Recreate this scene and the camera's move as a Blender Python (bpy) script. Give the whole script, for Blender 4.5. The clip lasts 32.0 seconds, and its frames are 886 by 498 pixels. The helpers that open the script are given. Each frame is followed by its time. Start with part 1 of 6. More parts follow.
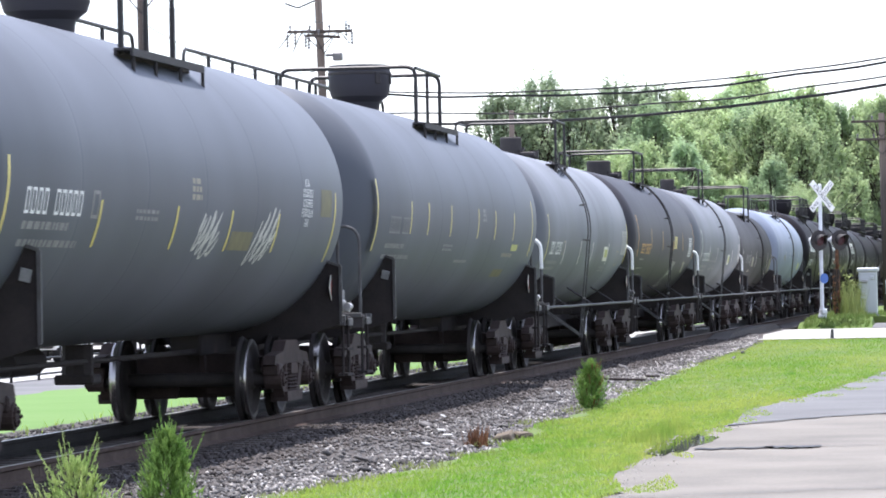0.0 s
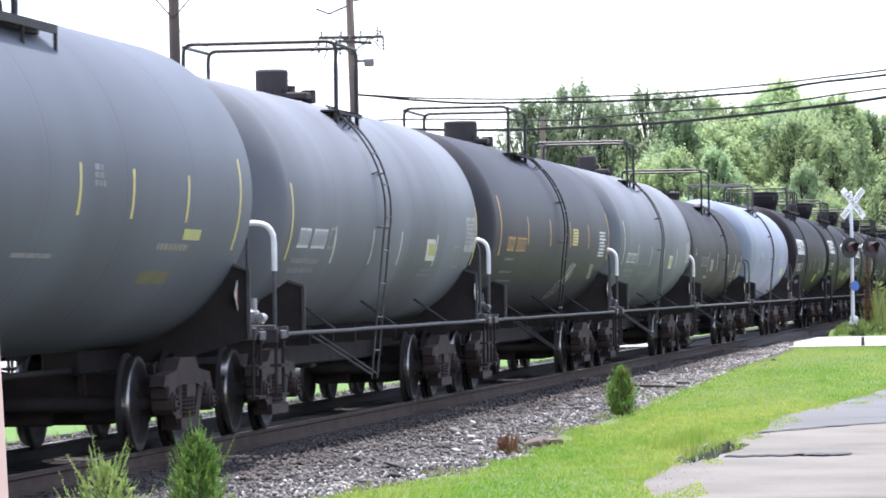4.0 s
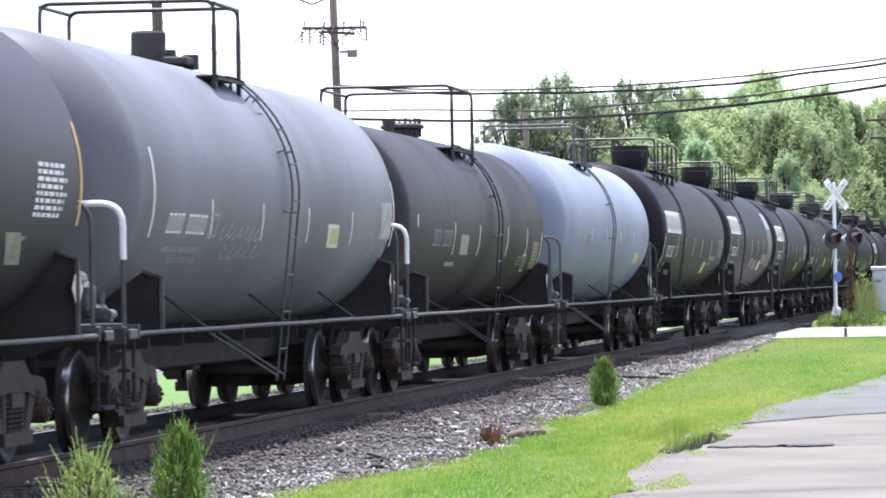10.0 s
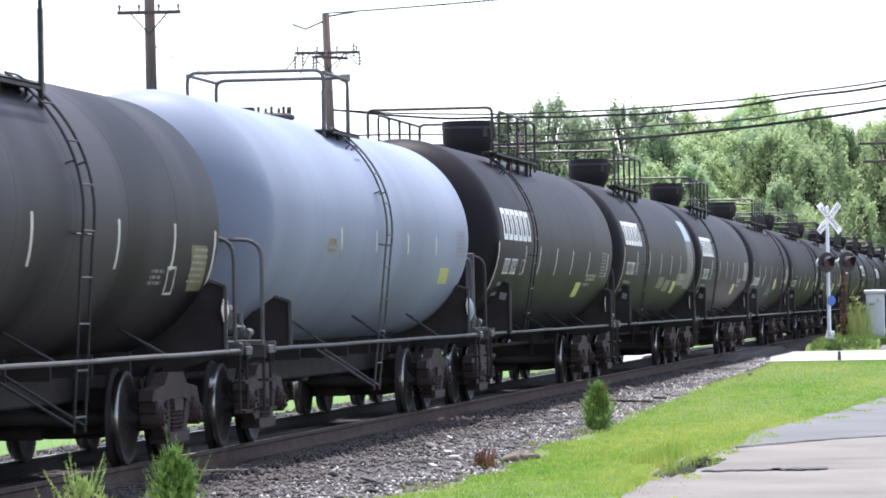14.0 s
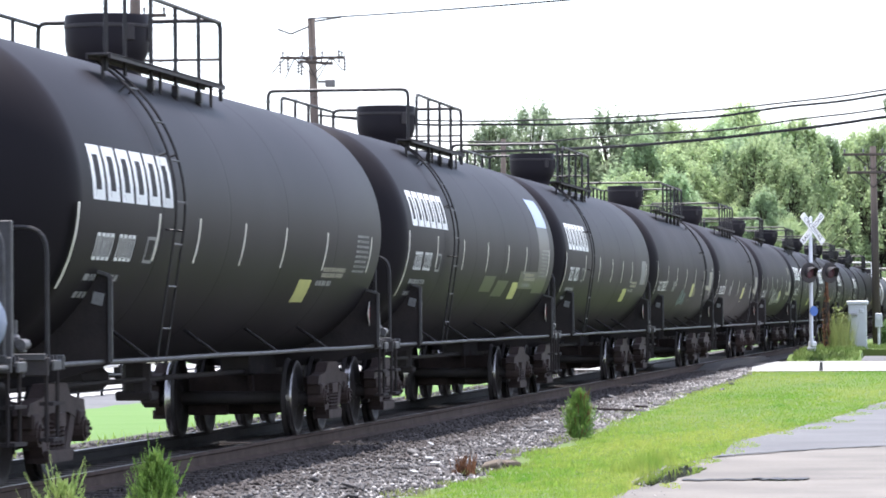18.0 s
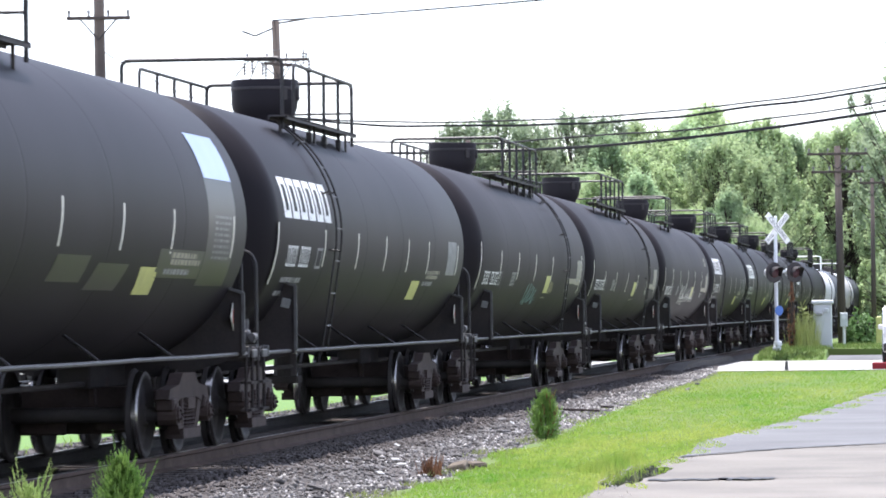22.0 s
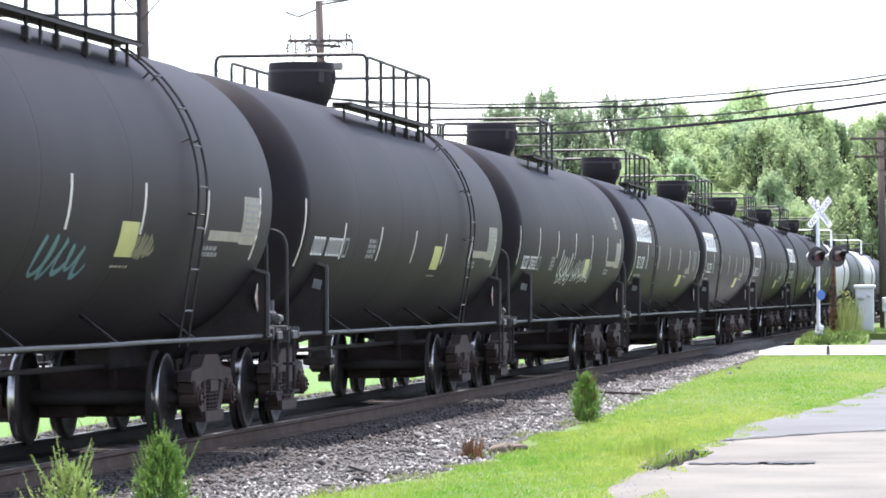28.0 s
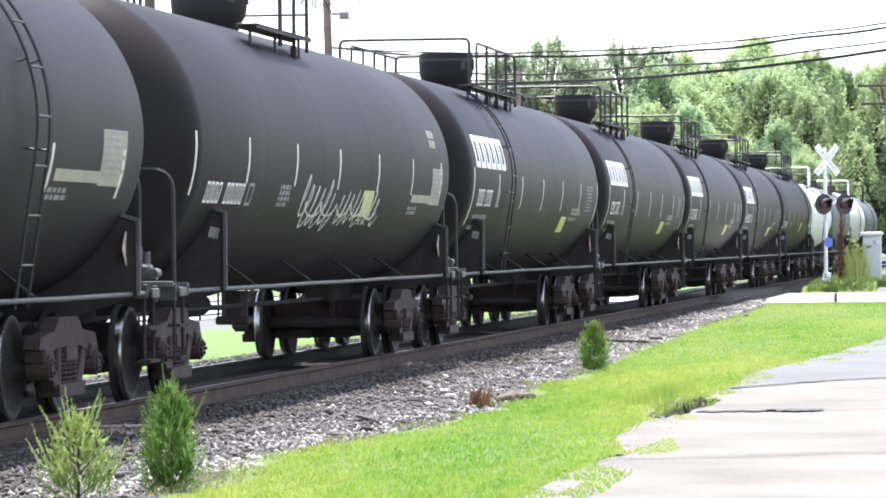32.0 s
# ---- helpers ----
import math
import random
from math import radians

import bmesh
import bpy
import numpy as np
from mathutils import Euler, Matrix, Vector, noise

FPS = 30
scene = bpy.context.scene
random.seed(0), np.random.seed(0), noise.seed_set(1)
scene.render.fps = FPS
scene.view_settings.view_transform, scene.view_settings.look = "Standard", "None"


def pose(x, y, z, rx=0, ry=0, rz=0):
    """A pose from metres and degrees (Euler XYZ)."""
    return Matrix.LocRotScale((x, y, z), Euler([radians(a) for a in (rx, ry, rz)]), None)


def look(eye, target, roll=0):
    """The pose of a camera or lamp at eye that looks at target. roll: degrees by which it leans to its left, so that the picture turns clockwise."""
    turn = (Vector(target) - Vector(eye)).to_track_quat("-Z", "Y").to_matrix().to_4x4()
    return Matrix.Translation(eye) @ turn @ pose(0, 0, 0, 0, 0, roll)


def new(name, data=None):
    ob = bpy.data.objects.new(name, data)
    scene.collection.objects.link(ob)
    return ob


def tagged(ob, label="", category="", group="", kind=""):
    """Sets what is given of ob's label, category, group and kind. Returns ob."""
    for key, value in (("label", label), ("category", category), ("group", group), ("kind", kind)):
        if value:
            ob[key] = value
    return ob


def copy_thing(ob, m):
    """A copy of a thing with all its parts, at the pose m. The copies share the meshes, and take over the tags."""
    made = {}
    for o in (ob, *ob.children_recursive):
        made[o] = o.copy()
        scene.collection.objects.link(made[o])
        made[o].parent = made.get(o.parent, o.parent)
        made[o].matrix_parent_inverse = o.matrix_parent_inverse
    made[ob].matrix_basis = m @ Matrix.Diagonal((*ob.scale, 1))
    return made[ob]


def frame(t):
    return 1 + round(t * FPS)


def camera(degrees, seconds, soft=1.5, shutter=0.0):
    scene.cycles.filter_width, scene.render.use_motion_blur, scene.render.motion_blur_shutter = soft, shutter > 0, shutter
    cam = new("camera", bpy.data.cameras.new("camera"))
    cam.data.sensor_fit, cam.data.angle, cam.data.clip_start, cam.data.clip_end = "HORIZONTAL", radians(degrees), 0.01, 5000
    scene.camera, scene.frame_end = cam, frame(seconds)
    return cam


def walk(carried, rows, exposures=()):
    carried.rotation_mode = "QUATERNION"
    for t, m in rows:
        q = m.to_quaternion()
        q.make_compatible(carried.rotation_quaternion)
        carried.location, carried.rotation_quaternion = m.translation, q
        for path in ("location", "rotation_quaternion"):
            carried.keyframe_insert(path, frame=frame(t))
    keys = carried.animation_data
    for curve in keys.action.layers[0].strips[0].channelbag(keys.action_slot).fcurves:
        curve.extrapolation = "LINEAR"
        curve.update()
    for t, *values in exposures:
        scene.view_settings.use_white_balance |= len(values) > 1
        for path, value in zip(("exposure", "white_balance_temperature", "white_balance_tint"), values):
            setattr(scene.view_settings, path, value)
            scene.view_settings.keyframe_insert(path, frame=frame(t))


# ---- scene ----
cam = camera(12.112, 32.0, soft=1.75, shutter=0.3)

# The camera is held by hand at one spot beside the track; the top of the rail is at height 0.
EYE = 1.472
AIM = [(0, 7.838, 0.498, -1.13), (0.5, 7.872, 0.514, -1.14), (1, 7.917, 0.574, -1.24), (1.5, 8.247, 0.635, -1.17), (2, 7.995, 0.637, -1.29), (2.5, 8.220, 0.644, -1.31), (3, 8.369, 0.618, -1.11), (3.5, 8.274, 0.598, -0.98), (5.5, 8.291, 0.543, -0.86), (6, 8.296, 0.467, -0.96), (6.5, 8.412, 0.398, -1.05), (7, 8.572, 0.437, -0.91), (7.5, 8.372, 0.490, -0.87), (8, 8.116, 0.500, -0.90), (8.5, 7.995, 0.487, -1.02), (9, 8.047, 0.516, -1.02), (9.5, 8.103, 0.492, -0.81), (10, 8.026, 0.459, -0.91), (10.5, 7.689, 0.511, -1.14), (11, 7.625, 0.583, -1.17), (11.5, 7.682, 0.613, -1.09), (12, 7.724, 0.703, -0.88), (12.5, 7.785, 0.782, -0.91), (13, 7.815, 0.793, -1.07), (13.5, 7.868, 0.801, -1.11), (14, 7.931, 0.792, -1.03), (14.5, 7.878, 0.764, -1.00), (16.5, 7.798, 0.732, -0.65), (17, 7.808, 0.780, -0.66), (17.5, 7.795, 0.836, -0.52), (18, 7.699, 0.878, -0.42), (18.5, 7.501, 0.894, -0.49), (19, 7.406, 0.896, -0.62), (19.5, 7.377, 0.894, -0.56), (20, 7.409, 0.909, -0.53), (20.5, 7.435, 0.930, -0.59), (21, 7.458, 0.895, -0.57), (21.5, 7.359, 0.878, -0.67), (22, 7.221, 0.890, -0.68), (22.5, 7.074, 0.898, -0.74), (23, 6.999, 0.878, -0.68), (23.5, 6.931, 0.836, -0.60), (24, 6.968, 0.786, -0.79), (24.5, 7.094, 0.771, -0.85), (25, 7.182, 0.774, -0.97), (25.5, 7.212, 0.769, -1.06), (26, 7.197, 0.760, -0.96), (26.5, 7.188, 0.754, -0.74), (28.5, 7.982, 0.552, -0.36), (29, 8.254, 0.445, -0.67), (29.5, 8.419, 0.393, -0.65), (30, 8.504, 0.265, -0.57), (30.5, 8.039, 0.131, -0.50), (31, 7.764, 0.033, -0.45), (31.5, 7.701, -0.004, -0.55), (32, 7.904, -0.050, -0.55)]
walk(cam, [(t, pose(0, 0, EYE, 90 + pitch, 0, yaw) @ pose(0, 0, 0, 0, 0, roll)) for t, yaw, pitch, roll in AIM],
     exposures=[(0, 1.34, 6130, 15), (7, 1.44, 6130, 15), (9, 1.44, 6130, 15), (12.5, 1.3, 6130, 15), (14, 1.3, 6130, 15), (17.5, 1.41, 6130, 15), (21, 1.45, 6130, 15), (23, 1.43, 6130, 15), (25, 1.47, 6130, 15), (27, 1.47, 6130, 15), (29, 1.84, 6340, 13), (32, 1.84, 6340, 13)])

# ---------------------------------------------------------------- light
SUN_DIR = Vector((-0.08, 0.25, 0.95)).normalized()
sun = new("sun", bpy.data.lights.new("sun", "SUN"))
sun.data.energy, sun.data.angle, sun.data.color = 4.2, radians(0.6), (1.0, 0.96, 0.9)
sun.matrix_world = look((0, 0, 60), Vector((0, 0, 60)) - SUN_DIR)
world = bpy.data.worlds.new("sky")
scene.world = world
world.use_nodes = True
wn = world.node_tree.nodes
sky = wn.new("ShaderNodeTexSky")
sky.sky_type, sky.sun_disc = "NISHITA", False
sky.sun_elevation = math.asin(SUN_DIR.z)
sky.sun_rotation = math.atan2(SUN_DIR.x, SUN_DIR.y)
sky.air_density, sky.dust_density, sky.ozone_density = 1.0, 1.0, 1.0
# a bright summer haze whitens the whole sky evenly
haze = wn.new("ShaderNodeMix")
haze.data_type, haze.blend_type = "RGBA", "ADD"
haze.inputs["Factor"].default_value = 1.0
haze.inputs["B"].default_value = (3.8, 3.85, 4.2, 1)
wn["Background"].inputs["Strength"].default_value = 0.091
world.node_tree.links.new(sky.outputs[0], haze.inputs["A"])
world.node_tree.links.new(haze.outputs["Result"], wn["Background"].inputs["Color"])

# ---------------------------------------------------------------- materials


def mat(name, col, rough=0.6, metal=0.0, col2=None, scale=3.0, grain=40.0, amount=0.5, bump=0.15, stretch=(1, 1, 1), per=0.0,
        spec=0.25, leaf=0.0, lo=0.5, hi=0.95, detail=5.0, fleck=0.45):
    """Procedural paint, stone, wood: two colours mixed by broad and fine noise in the thing's own space."""
    m = bpy.data.materials.new(name)
    m.use_nodes = True
    n, l = m.node_tree.nodes, m.node_tree.links
    b = n["Principled BSDF"]
    b.inputs["Roughness"].default_value = rough
    b.inputs["Metallic"].default_value = metal
    b.inputs["Specular IOR Level"].default_value = spec
    tc, mp = n.new("ShaderNodeTexCoord"), n.new("ShaderNodeMapping")
    mp.inputs["Scale"].default_value = stretch
    l.new(tc.outputs["Object"], mp.inputs["Vector"])
    big, fine = n.new("ShaderNodeTexNoise"), n.new("ShaderNodeTexNoise")
    big.inputs["Scale"].default_value, big.inputs["Detail"].default_value = scale, detail
    fine.inputs["Scale"].default_value, fine.inputs["Detail"].default_value = grain, 3
    l.new(mp.outputs[0], big.inputs["Vector"])
    l.new(mp.outputs[0], fine.inputs["Vector"])
    add = n.new("ShaderNodeMath")
    add.operation = "MULTIPLY_ADD"
    l.new(fine.outputs[0], add.inputs[0])
    add.inputs[1].default_value = fleck
    l.new(big.outputs[0], add.inputs[2])
    ramp = n.new("ShaderNodeMapRange")
    ramp.inputs["From Min"].default_value, ramp.inputs["From Max"].default_value = lo, hi
    ramp.inputs["To Max"].default_value = amount
    l.new(add.outputs[0], ramp.inputs["Value"])
    mix = n.new("ShaderNodeMix")
    mix.data_type = "RGBA"
    mix.inputs["A"].default_value = (*col, 1)
    mix.inputs["B"].default_value = (*(col2 or [c * 0.5 for c in col]), 1)
    l.new(ramp.outputs[0], mix.inputs["Factor"])
    out = mix.outputs["Result"]
    if per:
        info, hsv, mr = n.new("ShaderNodeObjectInfo"), n.new("ShaderNodeHueSaturation"), n.new("ShaderNodeMapRange")
        geo, mm = n.new("ShaderNodeNewGeometry"), n.new("ShaderNodeMath")
        mm.operation = "ADD"
        l.new(info.outputs["Random"], mm.inputs[0])
        l.new(geo.outputs["Random Per Island"], mm.inputs[1])
        mr.inputs["From Max"].default_value = 2.0
        mr.inputs["To Min"].default_value, mr.inputs["To Max"].default_value = 1 - per, 1 + per
        l.new(mm.outputs[0], mr.inputs["Value"])
        l.new(mr.outputs[0], hsv.inputs["Value"])
        l.new(out, hsv.inputs["Color"])
        out = hsv.outputs[0]
    l.new(out, b.inputs["Base Color"])
    if bump:
        bp = n.new("ShaderNodeBump")
        bp.inputs["Strength"].default_value, bp.inputs["Distance"].default_value = bump, 0.02
        l.new(add.outputs[0], bp.inputs["Height"])
        l.new(bp.outputs[0], b.inputs["Normal"])
    if leaf:
        tr, ms = n.new("ShaderNodeBsdfTranslucent"), n.new("ShaderNodeMixShader")
        l.new(out, tr.inputs["Color"])
        ms.inputs[0].default_value = leaf
        l.new(b.outputs[0], ms.inputs[1])
        l.new(tr.outputs[0], ms.inputs[2])
        l.new(ms.outputs[0], n["Material Output"].inputs["Surface"])
    return m


STREAK = (0.35, 0.5, 0.3)


def tank_paint(name, col, dirt, amount=0.5, rough=0.5, stretch=STREAK, spec=0.08, lo=0.5, hi=0.95):
    return mat(name, col, rough, 0, dirt, 0.8, 12, amount, 0.002, stretch, spec=spec, lo=lo - 0.2, hi=hi - 0.2, detail=2.2, fleck=0.05)


M_GREY = tank_paint("slate_grey_tank_paint", (0.119, 0.129, 0.15), (0.06, 0.064, 0.072), 0.6)
M_LIGHT = tank_paint("light_grey_tank_paint", (0.188, 0.198, 0.22), (0.086, 0.088, 0.095), 0.75)
M_CHAR = tank_paint("charcoal_tank_paint", (0.048, 0.0465, 0.0535), (0.031, 0.0298, 0.034), 0.7)
M_SOOT = tank_paint("sooty_black_tank_paint", (0.0135, 0.0118, 0.0125), (0.041, 0.0375, 0.0405), 1.0, 0.5, (0.24, 0.7, 0.24), 0.05, 0.63, 0.82)
M_PALE = tank_paint("pale_blue_grey_tank_paint", (0.228, 0.262, 0.335), (0.125, 0.138, 0.165), 0.6)
M_BLACK = tank_paint("satin_black_tank_paint", (0.0212, 0.0187, 0.0214), (0.0129, 0.0113, 0.013), 0.9, 0.5, (0.3, 0.5, 0.3), 0.052, 0.55, 0.9)
M_DUSTY = tank_paint("dusty_black_tank_paint", (0.0275, 0.0244, 0.0268), (0.0168, 0.0145, 0.016), 0.9, 0.55, (0.3, 0.5, 0.3), 0.05, 0.55, 0.9)
M_WHITE = tank_paint("white_tank_paint", (0.555, 0.555, 0.562), (0.37, 0.37, 0.37), 0.4)
M_FRAME = mat("grimy_black_steel", (0.036, 0.034, 0.0355), 0.7, 0, (0.064, 0.054, 0.05), 3, 30, 0.6, 0.3, spec=0.2)
M_TRUCK = mat("rusty_brown_cast_steel", (0.029, 0.0222, 0.021), 0.75, 0, (0.064, 0.045, 0.04), 4, 35, 0.75, 0.4, spec=0.14)
M_TREAD = mat("polished_wheel_steel", (0.34, 0.33, 0.32), 0.24, 1.0, (0.2, 0.185, 0.175), 5, 40, 0.7, 0.05)
M_WHEEL = mat("oily_wheel_steel", (0.021, 0.019, 0.019), 0.65, 0.0, (0.042, 0.035, 0.032), 4, 30, 0.6, 0.25, spec=0.13)
# darker steel for sills, webs, steps and pipes below the tank
M_UNDER = mat("dark_underframe_steel", (0.027, 0.024, 0.0245), 0.85, 0, (0.048, 0.04, 0.037), 3, 30, 0.7, 0.3, spec=0.1)
M_PAPER = mat("worn_white_panel_paint", (0.38, 0.37, 0.35), 0.6, 0, (0.2, 0.19, 0.18), 5, 50, 0.8, 0)
M_PIPE = mat("dull_grey_handrail_paint", (0.1, 0.099, 0.1), 0.6, 0.0, (0.05, 0.044, 0.041), 6, 40, 0.7, 0.1, spec=0.15)
M_RAILING = mat("black_handrail_paint", (0.0222, 0.0222, 0.0237), 0.5, 0.1, (0.0444, 0.037, 0.0333), 6, 40, 0.6, 0.1)
M_WPAINT = mat("white_safety_paint", (0.8, 0.8, 0.78), 0.5, 0, (0.55, 0.53, 0.5), 5, 40, 0.5, 0.1)
M_LETTER = mat("white_stencil_paint", (0.78, 0.78, 0.76), 0.6, 0, (0.4, 0.4, 0.38), 6, 60, 0.5, 0)
M_FADED = mat("faded_stencil_paint", (0.252, 0.252, 0.244), 0.6, 0, (0.118, 0.118, 0.118), 8, 60, 0.8, 0)
M_ORANGE = mat("orange_stencil_paint", (0.64, 0.36, 0.1), 0.6, 0, (0.42, 0.27, 0.12), 6, 60, 0.5, 0)
M_YELLOW = mat("yellow_reflective_tape", (0.629, 0.533, 0.133), 0.4, 0, (0.37, 0.296, 0.074), 5, 40, 0.6, 0)
M_TAPE = mat("white_reflective_tape", (0.607, 0.592, 0.518), 0.4, 0, (0.37, 0.355, 0.296), 5, 40, 0.6, 0)
M_LIME = mat("yellow_label_paint", (0.444, 0.444, 0.148), 0.5, 0, (0.266, 0.266, 0.118), 6, 50, 0.5, 0)
M_CREAM = mat("sun_faded_cream_label", (0.3, 0.28, 0.215), 0.6, 0, (0.19, 0.175, 0.13), 5, 50, 0.7, 0)
M_DULLY = mat("grimy_yellow_label", (0.17, 0.155, 0.075), 0.6, 0, (0.1, 0.095, 0.06), 5, 50, 0.8, 0)
M_GRAF = mat("silver_spray_paint", (0.533, 0.533, 0.488), 0.5, 0, (0.296, 0.296, 0.266), 6, 60, 0.6, 0)
M_TEAL = mat("teal_spray_paint", (0.074, 0.178, 0.192), 0.5, 0, (0.037, 0.074, 0.074), 6, 60, 0.6, 0)
# stainless steel; the blue of a mirrored sky is put into its colour
M_STEEL = mat("sky_tinted_stainless_panel", (0.21, 0.26, 0.4), 0.28, 1.0, (0.3, 0.34, 0.44), 2, 30, 0.4, 0.01)
M_GLOSS = mat("clean_glossy_tank_patch", (0.022, 0.0215, 0.0185), 0.38, 0.0, (0.016, 0.0158, 0.0145), 2, 20, 0.6, 0.02, spec=0.14)
M_RAIL = mat("rusty_rail_steel", (0.046, 0.033, 0.028), 0.8, 0.0, (0.085, 0.062, 0.052), 3, 30, 0.8, 0.3, spec=0.06)
M_RAILTOP = mat("worn_rail_head", (0.3, 0.285, 0.27), 0.42, 1.0, (0.14, 0.12, 0.105), 3, 30, 0.8, 0.05)
M_TIE = mat("weathered_tie_timber", (0.0666, 0.0555, 0.0481), 0.9, 0, (0.037, 0.0296, 0.0259), 3, 30, 0.7, 0.5, (6, 6, 1), per=0.25)
M_BALLAST = mat("crushed_ballast", (0.07, 0.061, 0.057), 0.95, 0, (0.032, 0.028, 0.026), 1.2, 26, 0.9, 0.8)
# near-black that paints the shade under the train on bed and rails
M_SHADEBLACK = mat("shade_black_bed_and_rail", (0.024, 0.021, 0.019), 0.9, 0, (0.012, 0.011, 0.01), 1.5, 30, 0.9, 0.6)
M_STONE = mat("grey_ballast_stone", (0.15, 0.142, 0.138), 0.9, 0, (0.04, 0.037, 0.036), 0.9, 50, 1.0, 0.4, per=0.85)
M_DARKSTONE = mat("dark_ballast_stone", (0.064, 0.056, 0.053), 0.9, 0, (0.026, 0.022, 0.021), 0.9, 50, 1.0, 0.4, per=0.6)
M_SOIL = mat("grass_soil", (0.07, 0.115, 0.024), 0.95, 0, (0.09, 0.11, 0.03), 0.55, 18, 0.8, 0.5)
M_LAWN = mat("mown_lawn", (0.075, 0.145, 0.03), 0.9, 0, (0.09, 0.155, 0.038), 0.3, 20, 0.8, 0.2)
M_ROUGH = mat("rough_dull_grass", (0.11, 0.19, 0.04), 0.7, 0, (0.23, 0.26, 0.09), 1.0, 8, 0.9, 0, per=0.3, leaf=0.35)
M_BLADE = mat("grass_blades", (0.125, 0.28, 0.027), 0.6, 0, (0.34, 0.395, 0.085), 0.4, 5, 1.0, 0, (1, 0.16, 1), per=0.2, leaf=0.45, lo=0.55, hi=0.88)
M_ASPHALT = mat("sun_bleached_asphalt", (0.158, 0.144, 0.124), 0.9, 0, (0.09, 0.083, 0.073), 0.6, 30, 0.9, 0.1)
M_DIRT = mat("brown_trodden_dirt", (0.125, 0.1, 0.076), 0.95, 0, (0.075, 0.062, 0.046), 1.5, 40, 0.9, 0.4)
M_APRON = mat("dirty_dark_asphalt", (0.0629, 0.0555, 0.0503), 0.9, 0, (0.037, 0.0326, 0.0296), 0.7, 40, 0.8, 0.4)
M_PALESTONE = mat("pale_broken_stone", (0.46, 0.44, 0.42), 0.85, 0, (0.2, 0.185, 0.17), 3, 50, 0.9, 0.4, per=0.5)
M_PATCH = mat("grey_asphalt_patch", (0.12, 0.119, 0.12), 0.88, 0, (0.078, 0.077, 0.077), 0.5, 30, 0.9, 0.1)
M_ROAD = mat("pale_concrete_road", (0.31, 0.3, 0.282), 0.9, 0, (0.22, 0.215, 0.205), 0.5, 40, 0.6, 0.3)
M_FAR = mat("distant_field", (0.075, 0.08, 0.045), 0.95, 0, (0.09, 0.085, 0.055), 0.05, 2, 0.8, 0.2)
M_TAR = mat("black_crack_tar", (0.0148, 0.0148, 0.0148), 0.6, 0, (0.0296, 0.0296, 0.0296), 6, 40, 0.5, 0.3)
M_WET = mat("shallow_puddle_water", (0.012, 0.016, 0.008), 0.03, 0, (0.02, 0.024, 0.012), 3, 20, 0.4, 0.0, spec=0.2)
M_POLE = mat("weathered_pole_timber", (0.082, 0.066, 0.057), 0.9, 0, (0.044, 0.036, 0.032), 2, 20, 0.7, 0.5, (5, 5, 0.4))
M_WIRE = mat("black_cable", (0.0111, 0.0111, 0.0118), 0.6, 0, (0.0222, 0.0222, 0.0222), 2, 20, 0.4, 0)
M_CERAMIC = mat("grey_insulator_ceramic", (0.148, 0.141, 0.141), 0.3, 0, (0.0888, 0.0814, 0.0814), 5, 30, 0.4, 0)
M_MAST = mat("silver_mast_paint", (0.6, 0.61, 0.62), 0.45, 0.3, (0.4, 0.4, 0.4), 3, 30, 0.5, 0.05)
M_CABINET = mat("pale_grey_cabinet_paint", (0.459, 0.474, 0.488), 0.5, 0.1, (0.355, 0.363, 0.37), 2, 30, 0.4, 0.05)
M_LENS = mat("dark_red_signal_lens", (0.05, 0.02, 0.026), 0.3, 0, (0.07, 0.026, 0.03), 4, 30, 0.4, 0)
M_BLUE = mat("blue_sign_enamel", (0.074, 0.148, 0.407), 0.4, 0, (0.0592, 0.111, 0.296), 4, 30, 0.4, 0)
M_PLACARD = mat("red_placard_print", (0.37, 0.0444, 0.037), 0.5, 0, (0.222, 0.0296, 0.0296), 6, 40, 0.5, 0)
M_RED = mat("red_curb_paint", (0.2, 0.024, 0.03), 0.7, 0, (0.12, 0.016, 0.02), 4, 30, 0.6, 0.1, spec=0.1)
M_PINK = mat("pink_stucco_paint", (0.8, 0.57, 0.46), 0.9, 0, (0.72, 0.5, 0.41), 3, 40, 0.5, 0.2)
M_CAP = mat("white_trim_paint", (0.577, 0.562, 0.548), 0.6, 0, (0.444, 0.429, 0.414), 3, 30, 0.4, 0.1)
M_BARK = mat("tree_bark", (0.074, 0.0592, 0.0481), 0.95, 0, (0.037, 0.0296, 0.0259), 3, 20, 0.8, 0.8, (3, 3, 0.6))
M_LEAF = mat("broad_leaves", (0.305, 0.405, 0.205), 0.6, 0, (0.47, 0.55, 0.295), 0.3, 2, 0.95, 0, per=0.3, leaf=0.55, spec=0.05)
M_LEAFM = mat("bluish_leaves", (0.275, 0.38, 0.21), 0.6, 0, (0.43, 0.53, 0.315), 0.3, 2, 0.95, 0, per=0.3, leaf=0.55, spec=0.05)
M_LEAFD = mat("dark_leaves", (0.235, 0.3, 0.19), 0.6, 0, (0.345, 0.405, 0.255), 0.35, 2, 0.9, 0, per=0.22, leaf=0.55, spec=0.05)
M_SHRUB = mat("shrub_leaves", (0.0814, 0.163, 0.0444), 0.55, 0, (0.133, 0.222, 0.0666), 2, 8, 0.9, 0, per=0.3, leaf=0.4)
M_CEDAR = mat("cedar_sprays", (0.11, 0.225, 0.045), 0.6, 0, (0.26, 0.38, 0.1), 7, 30, 0.9, 0, per=0.45, leaf=0.35)
